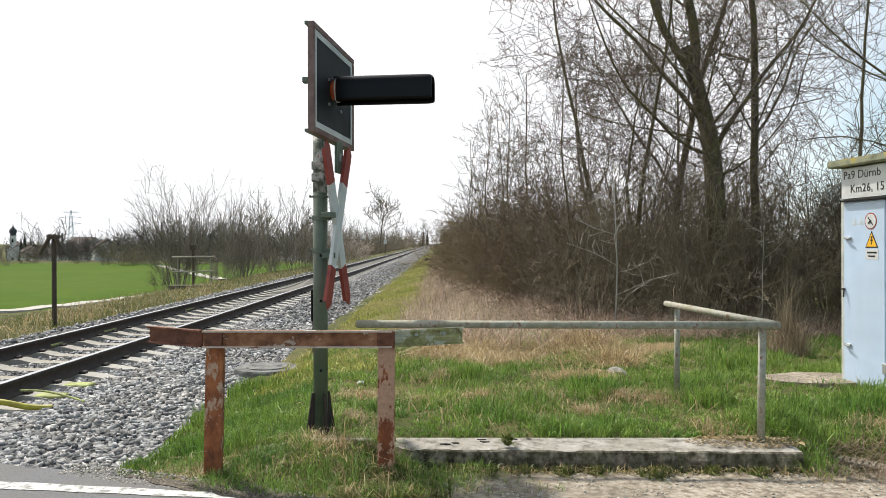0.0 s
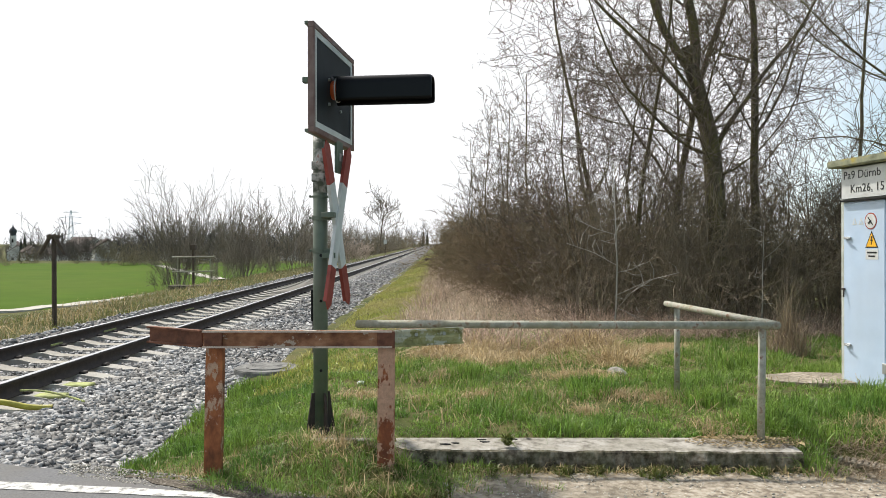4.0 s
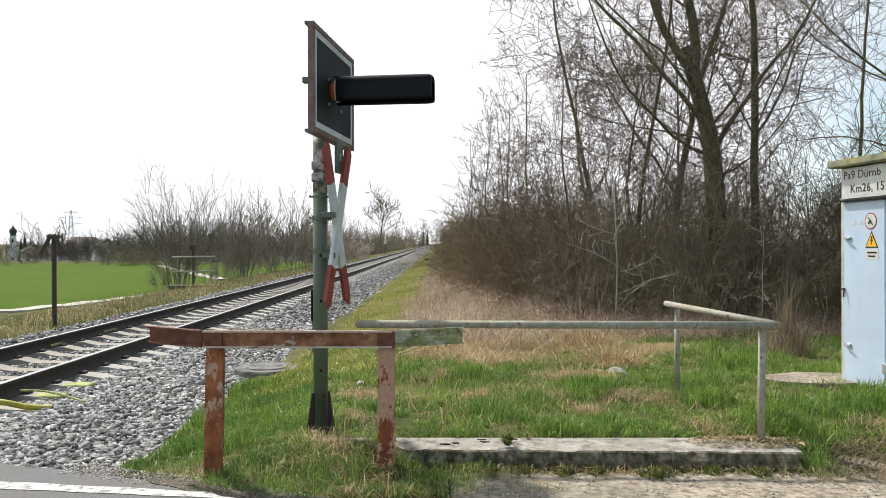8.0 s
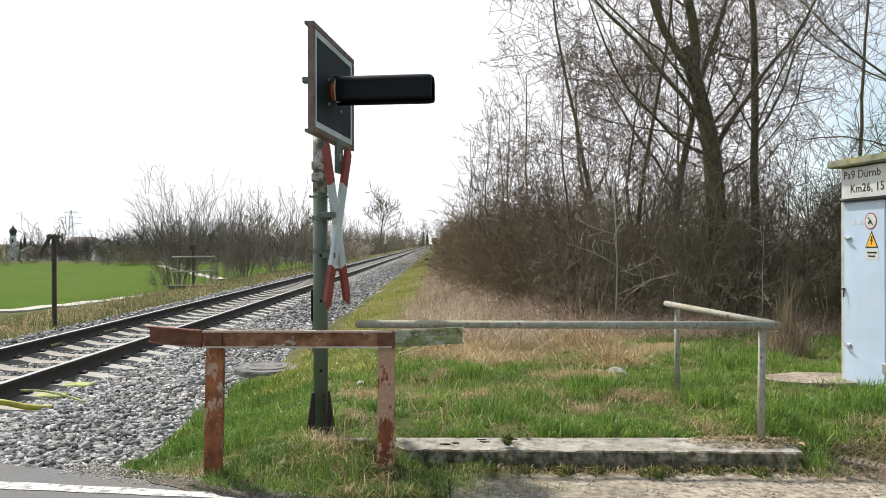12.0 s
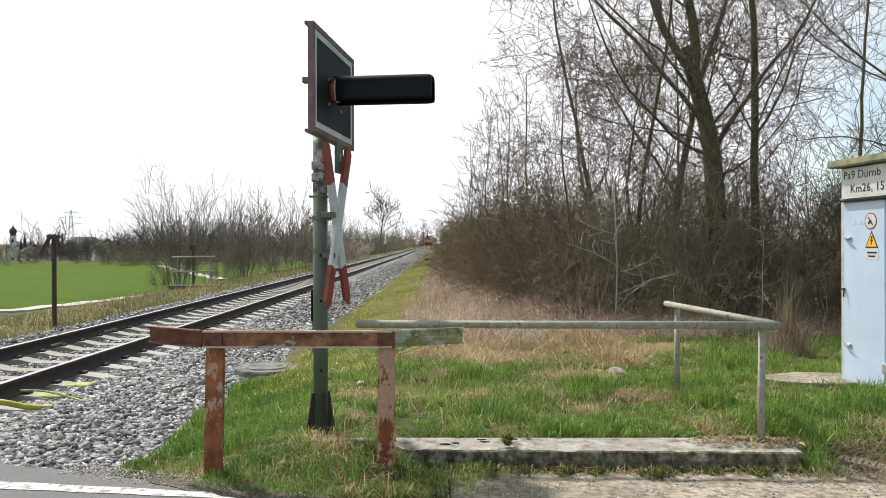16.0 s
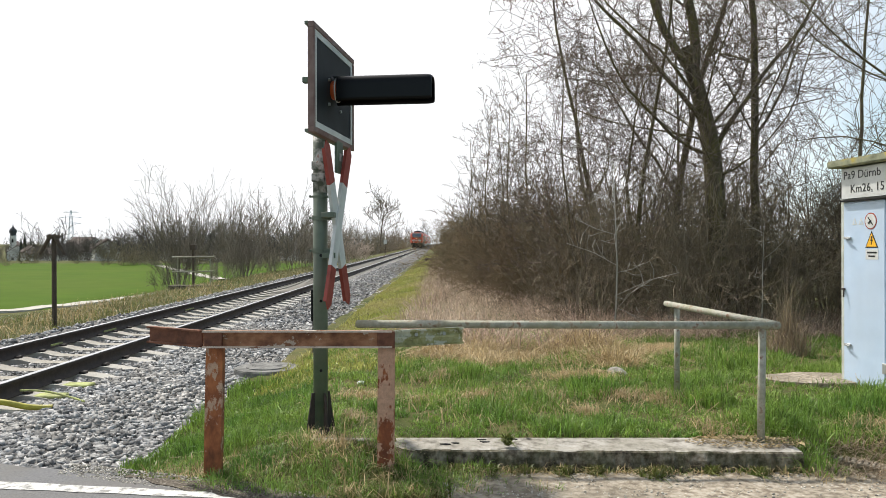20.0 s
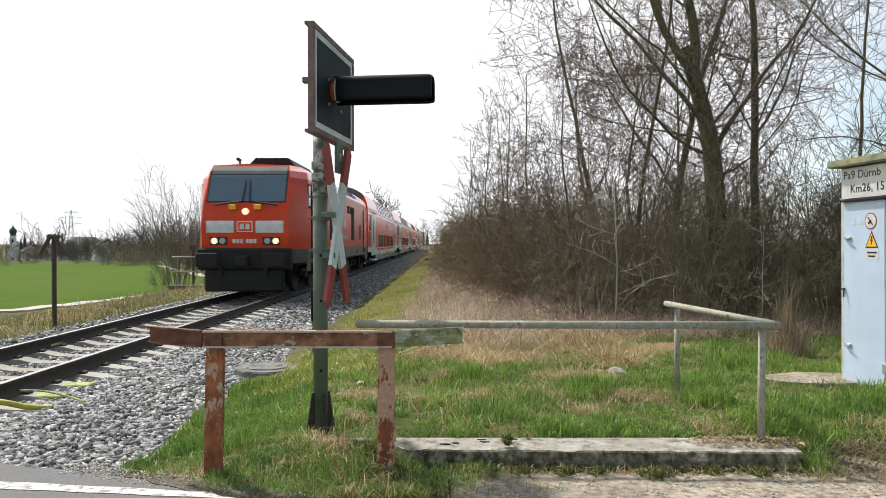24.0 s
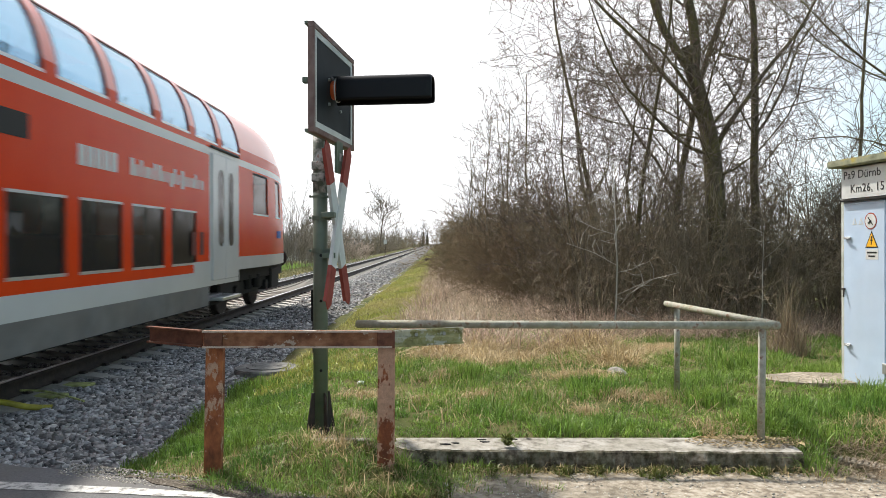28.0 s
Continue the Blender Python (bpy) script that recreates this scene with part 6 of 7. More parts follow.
for x, y, s in ((-13.9, 52, 0.95), (-10.9, 60, 0.85), (-12.6, 64, 0.95), (-10.2, 70, 0.75), (-14.0, 73, 0.95), (-10.6, 79, 0.75), (-16.5, 58, 0.7), (-12.5, 86, 0.85)):
    again(l2, x, y, s, R.uniform(0, 360))
pale = shrub("shrub", "pale blossoming blackthorn bush", place(-9.6, 78), 3.0, 12, 33, (6, 4), "bushes beyond the track", 0.022, 40, M_BLOSSOM, 0.9, 1.0)
again(pale, -9.9, 92, 0.8, 40)
for k in range(36):
    y = 84 * 1.046 ** k
    src, tall = R.choice(((l2, 5.6), (f1, 3.6), (f2, 3.4)))
    x = float(track_x(y)) - R.uniform(5.8, 9.5) - 0.012 * y
    again(src, x, y, (1.46 + R.uniform(8, 30) / 1334 * y - float(land(x, y))) / tall, R.uniform(0, 360))
tree("tree", "lone bare tree beside the far track", place(-13.2, 160), 11.0, 0.16, 41, (11, 7, 4), (0, 0), first=0.3, thin=0.035, group="far trees", spread=36, mats=(M_TWIG, M_SHRUB2))
# belt of bare trees behind the field
belt = shrub("far_tree", "bare hedgerow tree behind the field", place(-62, 120), 7.0, 9, 34, (5, 3), "hedgerow trees", 0.025, 32, M_BELT, 0.8, 1.2, 0.02, 0.6, 3, 0.7)
for k in range(96):
    u = k / 95
    px = -0.485 + 0.31 * u + R.uniform(-0.01, 0.01)
    y = R.uniform(105, 175)
    if u < 0.24 and R.random() < 0.35:
        continue
    again(belt, px * y, y, (1.46 + R.uniform(4, 20 if u < 0.24 else 40) / 1334 * y - float(land(px * y, y))) / 7.0, R.uniform(0, 360))
for k in range(50):
    y = R.uniform(200, 290)
    px = R.uniform(-0.60, -0.43)
    if not -0.592 < px < -0.553:
        again(belt, px * y, y, (1.46 + R.uniform(-8, 8) / 1334 * y - float(land(px * y, y))) / 7.0, R.uniform(0, 360))
for k in range(22):
    y = R.uniform(88, 104)
    again(f2, R.uniform(-0.60, -0.24) * y, y, R.uniform(0.55, 1.0), R.uniform(0, 360), "low bare hedge bush at the field's end", "field hedge")
for x, y, s in ((-15.6, 41.5, 0.45), (-14.0, 44.5, 0.5), (-16.2, 45, 0.5), (-13.0, 48.5, 0.55), (-14.6, 50, 0.6), (-11.8, 52, 0.55), (-13.0, 56, 0.6), (-15.5, 60, 0.7), (-11.5, 64, 0.6), (-14, 67, 0.7), (-12.5, 76, 0.8), (-17, 72, 0.8)):
    again(l2, x, y, s * 0.55, R.uniform(0, 360), "low bare bush below the track", "bushes beyond the track")
for k in range(22):
    y = R.uniform(330, 520)
    again(belt, R.uniform(-0.62, -0.03) * y, y, (1.46 + R.uniform(-4, 16) / 1334 * y + 9.0) / 7.0, R.uniform(0, 360))


def spruce(x, y, h, seed):
    rng = np.random.default_rng(seed)
    t = thing("spruce", "dark green distant spruce tree", "tree", place(x, y), "distant spruces")
    bm = bmesh.new()
    cyl(bm, (0, 0, -0.3), (0, 0, h * 0.95), h * 0.02, 0.03, 6)
    part("trunk", bm, M_BARK, t)
    n = 900
    z = h * (0.1 + 0.9 * rng.random(n) ** 1.2)
    rad = (h - z) * 0.22 * rng.uniform(0.5, 1.1, n) + 0.1
    a = rng.uniform(0, 6.283, n)
    tip = np.stack([rad * np.cos(a), rad * np.sin(a), z - rad * 0.35], -1)
    root = np.stack([rad * 0.2 * np.cos(a), rad * 0.2 * np.sin(a), z], -1)
    side = np.stack([-np.sin(a), np.cos(a), np.zeros(n)], -1) * h * 0.03
    V = np.stack([root, (root + tip) / 2 + side, tip, (root + tip) / 2 - side], 1).reshape(-1, 3)
    tagged(big_mesh("crown", V, np.arange(4 * n).reshape(-1, 4), M_SPRUCE, t), kind="stuff")
    return t


sp = spruce(-222.0, 400, 15.0, 3)
for px, y, s in ((-0.030, 440, 0.55), (-0.026, 455, 0.62), (-0.021, 470, 0.6), (-0.036, 432, 0.48), (-0.517, 380, 0.9), (-0.523, 390, 0.8), (-0.547, 300, 0.6), (-0.505, 420, 1.0), (-0.56, 320, 0.7)):
    again(sp, px * y, y, s, R.uniform(0, 360))


# ---- ballast stones ----
M_CHIP = surface("stone_chips", [(0.3, (0.26, 0.24, 0.20)), (0.7, (0.50, 0.47, 0.41))], 30, 0.9, island=0.45)
def stones(name, label, n, spot, size, material, sink=0.3):
    """Angular stones: boxes with jittered corners, strewn by spot(rng, n) -> x, y, z."""
    rng = np.random.default_rng(len(name) + n)
    x, y, z = spot(rng, n)
    s = rng.uniform(size[0], size[1], n)
    C = np.array([[i, j, k] for k in (-1, 1) for j in (-1, 1) for i in (-1, 1)], float)
    V = C[None] * (0.5 + rng.uniform(-0.34, 0.16, (n, 8, 3)))
    V *= (rng.uniform(0.6, 1.35, (n, 3)) * s[:, None])[:, None, :] * np.array([1, 1, 0.55])
    a = rng.uniform(0, 6.283, n)
    b = rng.normal(0, 0.5, n)
    c, d = np.cos(b)[:, None], np.sin(b)[:, None]
    V[..., 1], V[..., 2] = V[..., 1] * c - V[..., 2] * d, V[..., 1] * d + V[..., 2] * c
    c, d = np.cos(a)[:, None], np.sin(a)[:, None]
    V[..., 0], V[..., 1] = V[..., 0] * c - V[..., 1] * d, V[..., 0] * d + V[..., 1] * c
    V += np.stack([x, y, z + s * (0.5 - sink) * rng.uniform(0.0, 2.0, n)], -1)[:, None, :]
    Q = np.array([[0, 2, 3, 1], [4, 5, 7, 6], [0, 1, 5, 4], [2, 6, 7, 3], [0, 4, 6, 2], [1, 3, 7, 5]])
    F = (np.arange(n) * 8)[:, None, None] + Q[None]
    return tagged(big_mesh(name, V.reshape(-1, 3), F.reshape(-1, 4), material), label, "ballast", kind="stuff")


PO, PZ = [p[0] for p in prof], [p[1] for p in prof]


def on_bed(o0, o1, y0, y1, power=1.0):
    def spot(rng, n):
        y = y0 + (y1 - y0) * rng.random(n) ** power
        o = rng.uniform(o0, o1, n)
        # stones stay off the tops of the sleepers
        off = (y - 5.62 + 0.31) % 0.62 - 0.31
        hit = (np.abs(off) < 0.135) & (np.abs(o) < 1.33)
        y = np.where(hit, y + np.where(off > 0, 0.14, -0.14) + rng.uniform(-0.03, 0.03, n), y)
        return track_x(y) + o, y, np.interp(o, PO, PZ) + 0.004
    return spot


stones("ballast_stones", "loose grey crushed ballast stones beside the near rail", 28000, on_bed(0.85, 3.55, 5.25, 15.5, 1.25), (0.030, 0.068), M_STONE)
stones("ballast_stones", "loose grey crushed ballast stones between the rails", 5500, on_bed(-0.7, 0.7, 6.0, 22, 1.2), (0.03, 0.06), M_STONE)
stones("ballast_stones", "loose grey crushed ballast stones along the near shoulder", 8500, on_bed(0.9, 3.3, 15, 60, 1.6), (0.04, 0.085), M_STONE)
stones("ballast_stones", "loose grey crushed ballast stones on the field side", 4500, on_bed(-3.4, -0.85, 8, 60, 1.5), (0.04, 0.085), M_STONE)


# ---- grass ----
def blades(name, label, n, spot, height, width, material, lean=0.35, category="grass", base=land):
    """Curved tapering blades, strewn by spot(rng, n) -> x, y, scale."""
    rng = np.random.default_rng(n + len(label))
    x, y, k, *way = spot(rng, n)
    z = base(x, y) - 0.01
    n = len(x)
    h = rng.uniform(*height, n) * k
    w = rng.uniform(*width, n)
    a = way[0] if way else rng.uniform(0, 6.283, n)
    ln = np.abs(rng.normal(0, lean, n)) + 0.05
    dx, dy = np.cos(a), np.sin(a)
    t = rng.uniform(0, 6.283, n)
    sx, sy = np.cos(t) * w / 2, np.sin(t) * w / 2
    m = np.stack([x + dx * h * ln * 0.35, y + dy * h * ln * 0.35, z + h * 0.6], -1)
    e = np.stack([x + dx * h * ln, y + dy * h * ln, z + h * np.maximum(0.25, 1.0 - 0.35 * ln)], -1)
    p = np.stack([x, y, z], -1)
    s = np.stack([sx, sy, 0 * sx], -1)
    V = np.stack([p - s, p + s, m + s * 0.8, m - s * 0.8, e], 1).reshape(-1, 3)
    i = (np.arange(n) * 5)[:, None]
    F = np.concatenate([i + np.array([[0, 1, 2]]), i + np.array([[0, 2, 3]]), i + np.array([[3, 2, 4]])], 0)
    return tagged(big_mesh(name, V, F, material), label, category, kind="stuff")


def clump(x, y, f=1.3, s=0.0):
    """Slow unevenness of growth, about 0 to 1."""
    return (0.5 + 0.17 * np.sin(f * (2.3 * x + 0.7 * y) + s) + 0.17 * np.sin(f * (2.9 * y - 1.1 * x) + 1.7 * s + 1) + 0.16 * np.sin(f * (4.1 * x - 3.3 * y) + 2 * s)
            + 0.14 * np.sin(f * (6.3 * x + 5.1 * y) + 3 * s)).clip(0, 1)


def keep(rng, x, y, k, chance):
    m = rng.random(len(x)) < chance
    return x[m], y[m], k[m]


def lawn(x0, x1, y0, y1, s, power=1.0, lo=0.25):
    def spot(rng, n):
        x, y = rng.uniform(x0, x1, n), y0 + (y1 - y0) * rng.random(n) ** power
        c = clump(x, y, 1.3, s)
        free = ~((x > -0.35) & (x < 2.42) & (y < 5.52)) & ~((x > -1.0) & (x < -0.3) & (y > 5.36) & (y < 5.5)) & ~((np.abs(x - 3.95) < 0.55) & (np.abs(y - 7.8) < 0.25)) & ~(((x - 2.92) ** 2 + (y - 5.18) ** 2 < 0.06) | (x > 3.05) & (y < 5.12))
        return keep(rng, x, y, 0.30 + 1.25 * c ** 1.6, (lo + (1 - lo) * c) * free)
    return spot


def tufts(centres, per, radius):
    """Blades in small tufts that fan outwards from their centre."""
    def spot(rng, n):
        x, y, k = centres(rng, n // per)
        k = k * rng.uniform(0.6, 1.25, len(x))
        x, y, k = np.repeat(x, per), np.repeat(y, per), np.repeat(k, per)
        a = rng.uniform(0, 6.283, len(x))
        d = np.abs(rng.normal(0, radius, len(x))) * (0.5 + k)
        return x + d * np.cos(a), y + d * np.sin(a), k * np.clip(1.2 - 3.0 * d, 0.5, 1.2), a + rng.normal(0, 0.7, len(x))
    return spot


blades("grass", "fresh green spring grass behind the kerb", 175000, tufts(lawn(-1.9, 6.2, 5.55, 12.8, 0.4, 1.3, 0.5), 15, 0.034), (0.045, 0.135), (0.0045, 0.009), M_GRASS, 0.8)
STRAW = ((0.35, 6.9, 0.36), (0.85, 6.95, 0.32), (-0.1, 6.8, 0.22), (1.6, 7.9, 0.24), (1.62, 7.0, 0.24), (2.0, 6.85, 0.2), (1.3, 7.75, 0.25), (-0.75, 6.9, 0.22), (0.0, 8.0, 0.3), (0.9, 9.2, 0.55), (1.7, 9.9, 0.5), (3.6, 6.1, 0.22), (-0.75, 6.0, 0.18), (2.3, 9.6, 0.5), (-0.4, 9.4, 0.4), (3.0, 10.2, 0.6), (1.2, 6.3, 0.18), (3.9, 5.7, 0.3))


def mats_of_straw(rng, n):
    """Flattened dead grass lying in patches."""
    w = np.array([r * r for _, _, r in STRAW])
    i = rng.choice(len(STRAW), n, p=w / w.sum())
    c = np.array(STRAW)[i]
    d = c[:, 2] * np.abs(rng.normal(0, 0.6, n))
    a = rng.uniform(0, 6.283, n)
    return c[:, 0] + 1.3 * d * np.cos(a), c[:, 1] + d * np.sin(a), np.full(n, 0.9), i * 1.7 + rng.normal(0, 0.9, n)


blades("dry_grass", "flattened patches of pale straw in the grass", 12500, mats_of_straw, (0.07, 0.17), (0.004, 0.008), M_DRY, 1.7, "dry grass")
blades("dry_grass", "dry straw among the green grass", 5000, lawn(-1.9, 5.8, 5.45, 12.0, 2.1, 1.1, 0.02), (0.06, 0.18), (0.004, 0.008), M_DRY, 0.9, "dry grass")


def verge(s, jut):
    def spot(rng, n):
        x = rng.uniform(-2.25, 0.75, n)
        e = road_edge(x)
        top = np.where(x > -0.35, 5.14, np.where(x > -0.95, 5.38, 5.7))
        y = e + jut * rng.uniform(-0.2, 0.1, n) + (top - e) * rng.random(n)
        c = clump(x, y, 2.0, s)
        left = ease(-2.3, -1.75, x) * (1 - ease(0.1, 0.75, x))
        return keep(rng, x, y, 0.4 + 0.75 * c, (0.2 + 0.8 * c) * (0.15 + 0.85 * left) * (y > 4.62))
    return spot


blades("grass", "tufts of green grass round the barrier posts", 22000, tufts(verge(1.0, 0.05), 13, 0.028), (0.05, 0.14), (0.003, 0.007), M_GRASS, 0.85)
blades("moss", "low olive moss and weeds round the barrier posts", 34000, tufts(verge(2.2, 0.08), 17, 0.035), (0.02, 0.07), (0.004, 0.008), M_WEED, 1.1, "moss")
blades("dry_grass", "dry straw round the barrier posts", 7000, tufts(verge(3.0, 0.15), 14, 0.03), (0.05, 0.16), (0.003, 0.006), M_DRY, 1.5, "dry grass")
blades("grass", "grass growing over the edge of the ballast", 14000, lawn(-2.4, -1.4, 5.5, 8.95, 0.9, 1.0, 0.6), (0.06, 0.16), (0.006, 0.011), M_GRASS, 0.5)
blades("grass", "short grass running out beside the shaft cover", 6000, lawn(-2.02, -1.4, 8.9, 13.0, 0.9, 1.1, 0.6), (0.04, 0.11), (0.006, 0.011), M_GRASS, 0.5)


def along(o0, o1, y0, y1, power, s, lo=0.3):
    """A strip beside the track, thinning out with distance; pieces grow coarser far off."""
    def spot(rng, n):
        y = y0 * (y1 / y0) ** (rng.random(n) ** power)
        o = rng.uniform(o0, o1, n)
        x = track_x(y) + 5.37 + o
        c = clump(x, y, 0.8, s)
        return keep(rng, x, y, (0.5 + 0.8 * c), lo + (1 - lo) * c)
    return spot


blades("turf", "short yellowish turf on the path beside the ballast", 62000, along(-2.15, -0.35, 8.2, 90, 0.9, 0.3, 0.55), (0.05, 0.13), (0.010, 0.022), M_TURF, 0.6)
blades("dry_stalks", "tangle of dry reddish bramble stalks", 34000, along(-0.75, 2.3, 9.8, 75, 0.95, 1.7, 0.12), (0.12, 0.62), (0.005, 0.012), M_BRAMBLE, 1.5, "dry stalks")
blades("dry_stalks", "dry stalks in front of the thicket", 16000, along(1.8, 7.5, 11.2, 15, 1.0, 0.7, 0.2), (0.12, 0.5), (0.004, 0.008), M_BRAMBLE, 1.6, "dry stalks")
blades("dry_grass", "matted heap of pale dry grass", 14000, tufts(lawn(-0.2, 2.2, 8.6, 10.6, 5.0, 1.0, 0.15), 14, 0.06), (0.10, 0.30), (0.006, 0.013), M_DRY, 2.0, "dry grass")
blades("dry_grass", "yellow dry grass on the verge beyond the track", 22000, along(-13.0, -8.4, 13, 60, 0.9, 0.2), (0.10, 0.30), (0.012, 0.025), M_VERGE, 0.8, "dry grass")
blades("dry_grass", "pale straw on the verge beyond the track", 6000, along(-12.0, -8.6, 13, 50, 0.9, 2.2, 0.05), (0.12, 0.4), (0.010, 0.02), M_DRY, 0.9, "dry grass")


def patch(cx, cy, r):
    def spot(rng, n):
        a, d = rng.uniform(0, 6.283, n), r * np.sqrt(rng.random(n))
        return cx + d * np.cos(a), cy + d * np.sin(a), 1.15 - 0.5 * d / r
    return spot


for cx, cy, r, n in ((3.55, 6.35, 0.35, 900), (3.95, 6.75, 0.3, 700), (2.95, 6.1, 0.3, 700), (2.35, 6.6, 0.22, 400), (3.3, 8.6, 0.4, 900), (0.25, 8.0, 0.25, 400), (1.4, 7.2, 0.3, 500), (2.55, 5.75, 0.25, 500)):
    blades("grass_tuft", "taller tuft of dark green grass", n, patch(cx, cy, r), (0.13, 0.26), (0.006, 0.011), M_GRASS, 0.5, "grass tuft")
for cx, cy, r in ((1.45, 5.06, 0.09), (2.1, 5.02, 0.06), (1.38, 5.0, 0.10), (0.45, 5.22, 0.02), (-2.35, 5.35, 0.09), (0.08, 5.10, 0.10), (0.30, 5.08, 0.08), (0.52, 5.07, 0.09), (0.80, 5.06, 0.07), (1.02, 5.06, 0.06), (1.80, 5.05, 0.05)):
    blades("weed", "small green weed at the concrete", 110, patch(cx, cy, r), (0.05, 0.12), (0.010, 0.02), M_WEED, 0.9, "weed", lambda x, y: np.maximum(land(x, y), -0.1) if cx > -2 and cy < 5.2 else land(x, y) + (0.15 if 0 < cx < 1 else 0))
M_REED = leafy("dry_reeds", [(0.3, (0.19, 0.145, 0.095)), (0.7, (0.40, 0.31, 0.21))], 2.0, (0.30, 0.24, 0.16), 1.0)
blades("reed_clump", "tall dry reed clump beside the wood", 120, patch(4.42, 9.7, 0.12), (0.5, 1.4), (0.005, 0.010), M_REED, 0.13, "reeds")
blades("reed_clump", "drooping dry reed leaves", 420, patch(4.42, 9.65, 0.26), (0.25, 0.75), (0.005, 0.010), M_REED, 0.9, "reeds")

blades("grass", "grass and weeds beside the kerb end", 9000, lawn(2.3, 4.8, 4.95, 6.0, 1.9, 1.0, 0.1), (0.05, 0.16), (0.005, 0.010), M_GRASS, 0.7)
blades("dry_grass", "dry litter beside the kerb end", 7000, lawn(1.9, 5.0, 4.80, 5.9, 4.4, 1.0, 0.2), (0.04, 0.16), (0.004, 0.008), M_DRY, 2.2, "dry grass", lambda x, y: np.maximum(land(x, y), -0.09))
blades("dry_grass", "dry litter along the foot of the kerb", 400, lambda rng, n: (rng.uniform(-0.3, 2.5, n), 5.10 - 0.10 * rng.random(n) ** 2 - 0.05 * np.sin(rng.uniform(0, 3, n)), np.ones(n)), (0.02, 0.09), (0.004, 0.009), M_DRY, 2.5, "dry grass", lambda x, y: np.full_like(x, -0.085))
blades("moss", "low green moss and weeds along the kerb face", 600, lambda rng, n: keep(rng, rng.uniform(-0.3, 2.4, n), 5.07 - 0.05 * rng.random(n), np.ones(n), clump(rng.uniform(0, 0.01, n) + np.linspace(-0.3, 2.4, n), 0 * np.ones(n), 2.2, 1.0) > 0.35), (0.02, 0.07), (0.006, 0.012), M_WEED, 1.0, "weed", lambda x, y: np.full_like(x, -0.085))


def strewn(x0, x1, f0, f1, z):
    def spot(rng, n):
        x = rng.uniform(x0, x1, n)
        y = f0(x) + (f1(x) - f0(x)) * rng.random(n)
        return x, y, np.full(n, z)
    return spot


blades("dry_grass", "dry leaves and stalks blown round the drain", 3600, lambda rng, n: keep(rng, rng.uniform(2.45, 4.7, n), rng.uniform(4.92, 5.55, n), rng.uniform(0.5, 1.2, n), 0.9), (0.03, 0.11), (0.004, 0.012), M_REED, 2.6, "dry grass", lambda x, y: np.maximum(land(x, y), -0.088))
stones("pebbles", "fine gravel and chippings on the sandy shoulder", 2600, strewn(0.0, 4.5, lambda x: 4.3 + 0 * x, lambda x: 5.06 + 0 * x, -0.094), (0.005, 0.016), M_CHIP)
stones("pebbles", "fine grit along the edge of the asphalt", 3600, strewn(-2.6, 0.6, lambda x: road_edge(x) - 0.10, lambda x: road_edge(x) + 0.16, -0.10), (0.004, 0.014), M_CHIP)

# pale sapling in front of the thicket
tree("sapling", "thin pale sapling in front of the thicket", place(2.75, 12.2), 3.3, 0.0178, 51, (14, 6), (0.02, 0), spread=58, ratio=(0.24, 0.42), group="", first=0.12, thin=0.0042, mats=(M_BIRCH, M_BIRCH))
tree("sapling", "small bare pale sapling by the wood", place(4.9, 11.6), 2.0, 0.011, 52, (6, 3), (0.05, 0), spread=60, ratio=(0.22, 0.4), group="", first=0.2, thin=0.0035, mats=(M_BIRCH, M_BIRCH))

# ---- small things on the track and in the grass ----
def drain():
    t = thing("drain_channel", "narrow slotted drain channel beside the kerb end", "drain", Matrix.Translation((2.93, 5.20, -0.070)) @ pose(0, 0, 0, 0, 4, -37))
    bm = bmesh.new()
    box(bm, -0.30, 0.30, -0.067, -0.055, -0.10, 0.004, 0.003)
    box(bm, -0.30, 0.30, 0.055, 0.067, -0.10, 0.004, 0.003)
    part("channel_edge", bm, M_SAND, t)
    bm = bmesh.new()
    box(bm, -0.014, 0.014, -0.054, 0.054, -0.012, 0.006, 0.003)
    first_slat = part("slat", bm, M_SAND, t)
    first_slat.location = (-0.28, 0, 0)
    bm = bmesh.new()
    box(bm, -0.30, 0.30, -0.054, 0.054, -0.06, -0.003)
    part("silt", bm, M_DIRT, t, "dark silt filling the channel")
    for k in range(1, 15):
        share("slat", first_slat, t, pose(-0.28 + 0.04 * k, 0, 0, 0, 0, R.uniform(-3, 3)))


drain()

M_HOSE = plain("yellow_hose", (0.36, 0.32, 0.035), 0.5, var=0.25, scale=12)
M_SPRAY = surface("yellow_green_spray", [(0.4, (0.24, 0.25, 0.10)), (0.6, (0.42, 0.46, 0.16))], 14, 0.8)


def hose(name, label, pts, r, material, category):
    cu = bpy.data.curves.new(name, 'CURVE')
    cu.dimensions, cu.bevel_depth, cu.bevel_resolution, cu.use_fill_caps = '3D', r, 3, True
    sp_ = cu.splines.new('NURBS')
    sp_.points.add(len(pts) - 1)
    for q, p in zip(sp_.points, pts):
        q.co = (*p, 1)
    sp_.use_endpoint_u, sp_.order_u = True, 4
    cu.materials.append(material)
    return tagged(new(name, cu), label, category)


hose("cable_sleeve", "yellow-green cable sleeve passing under the rail", [(-4.75, 7.25, -0.14), (-4.55, 7.35, -0.10), (-4.35, 7.4, -0.10), (-4.18, 7.45, -0.17), (-4.05, 7.52, -0.20), (-3.92, 7.55, -0.20)], 0.030, M_HOSE, "cable sleeve")
hose("cable", "thin green cable lying over the sleepers", [(-4.5, 8.0, -0.12), (-4.25, 8.05, -0.11), (-4.0, 7.95, -0.16), (-3.7, 7.75, -0.18)], 0.011, M_SPRAY, "cable")
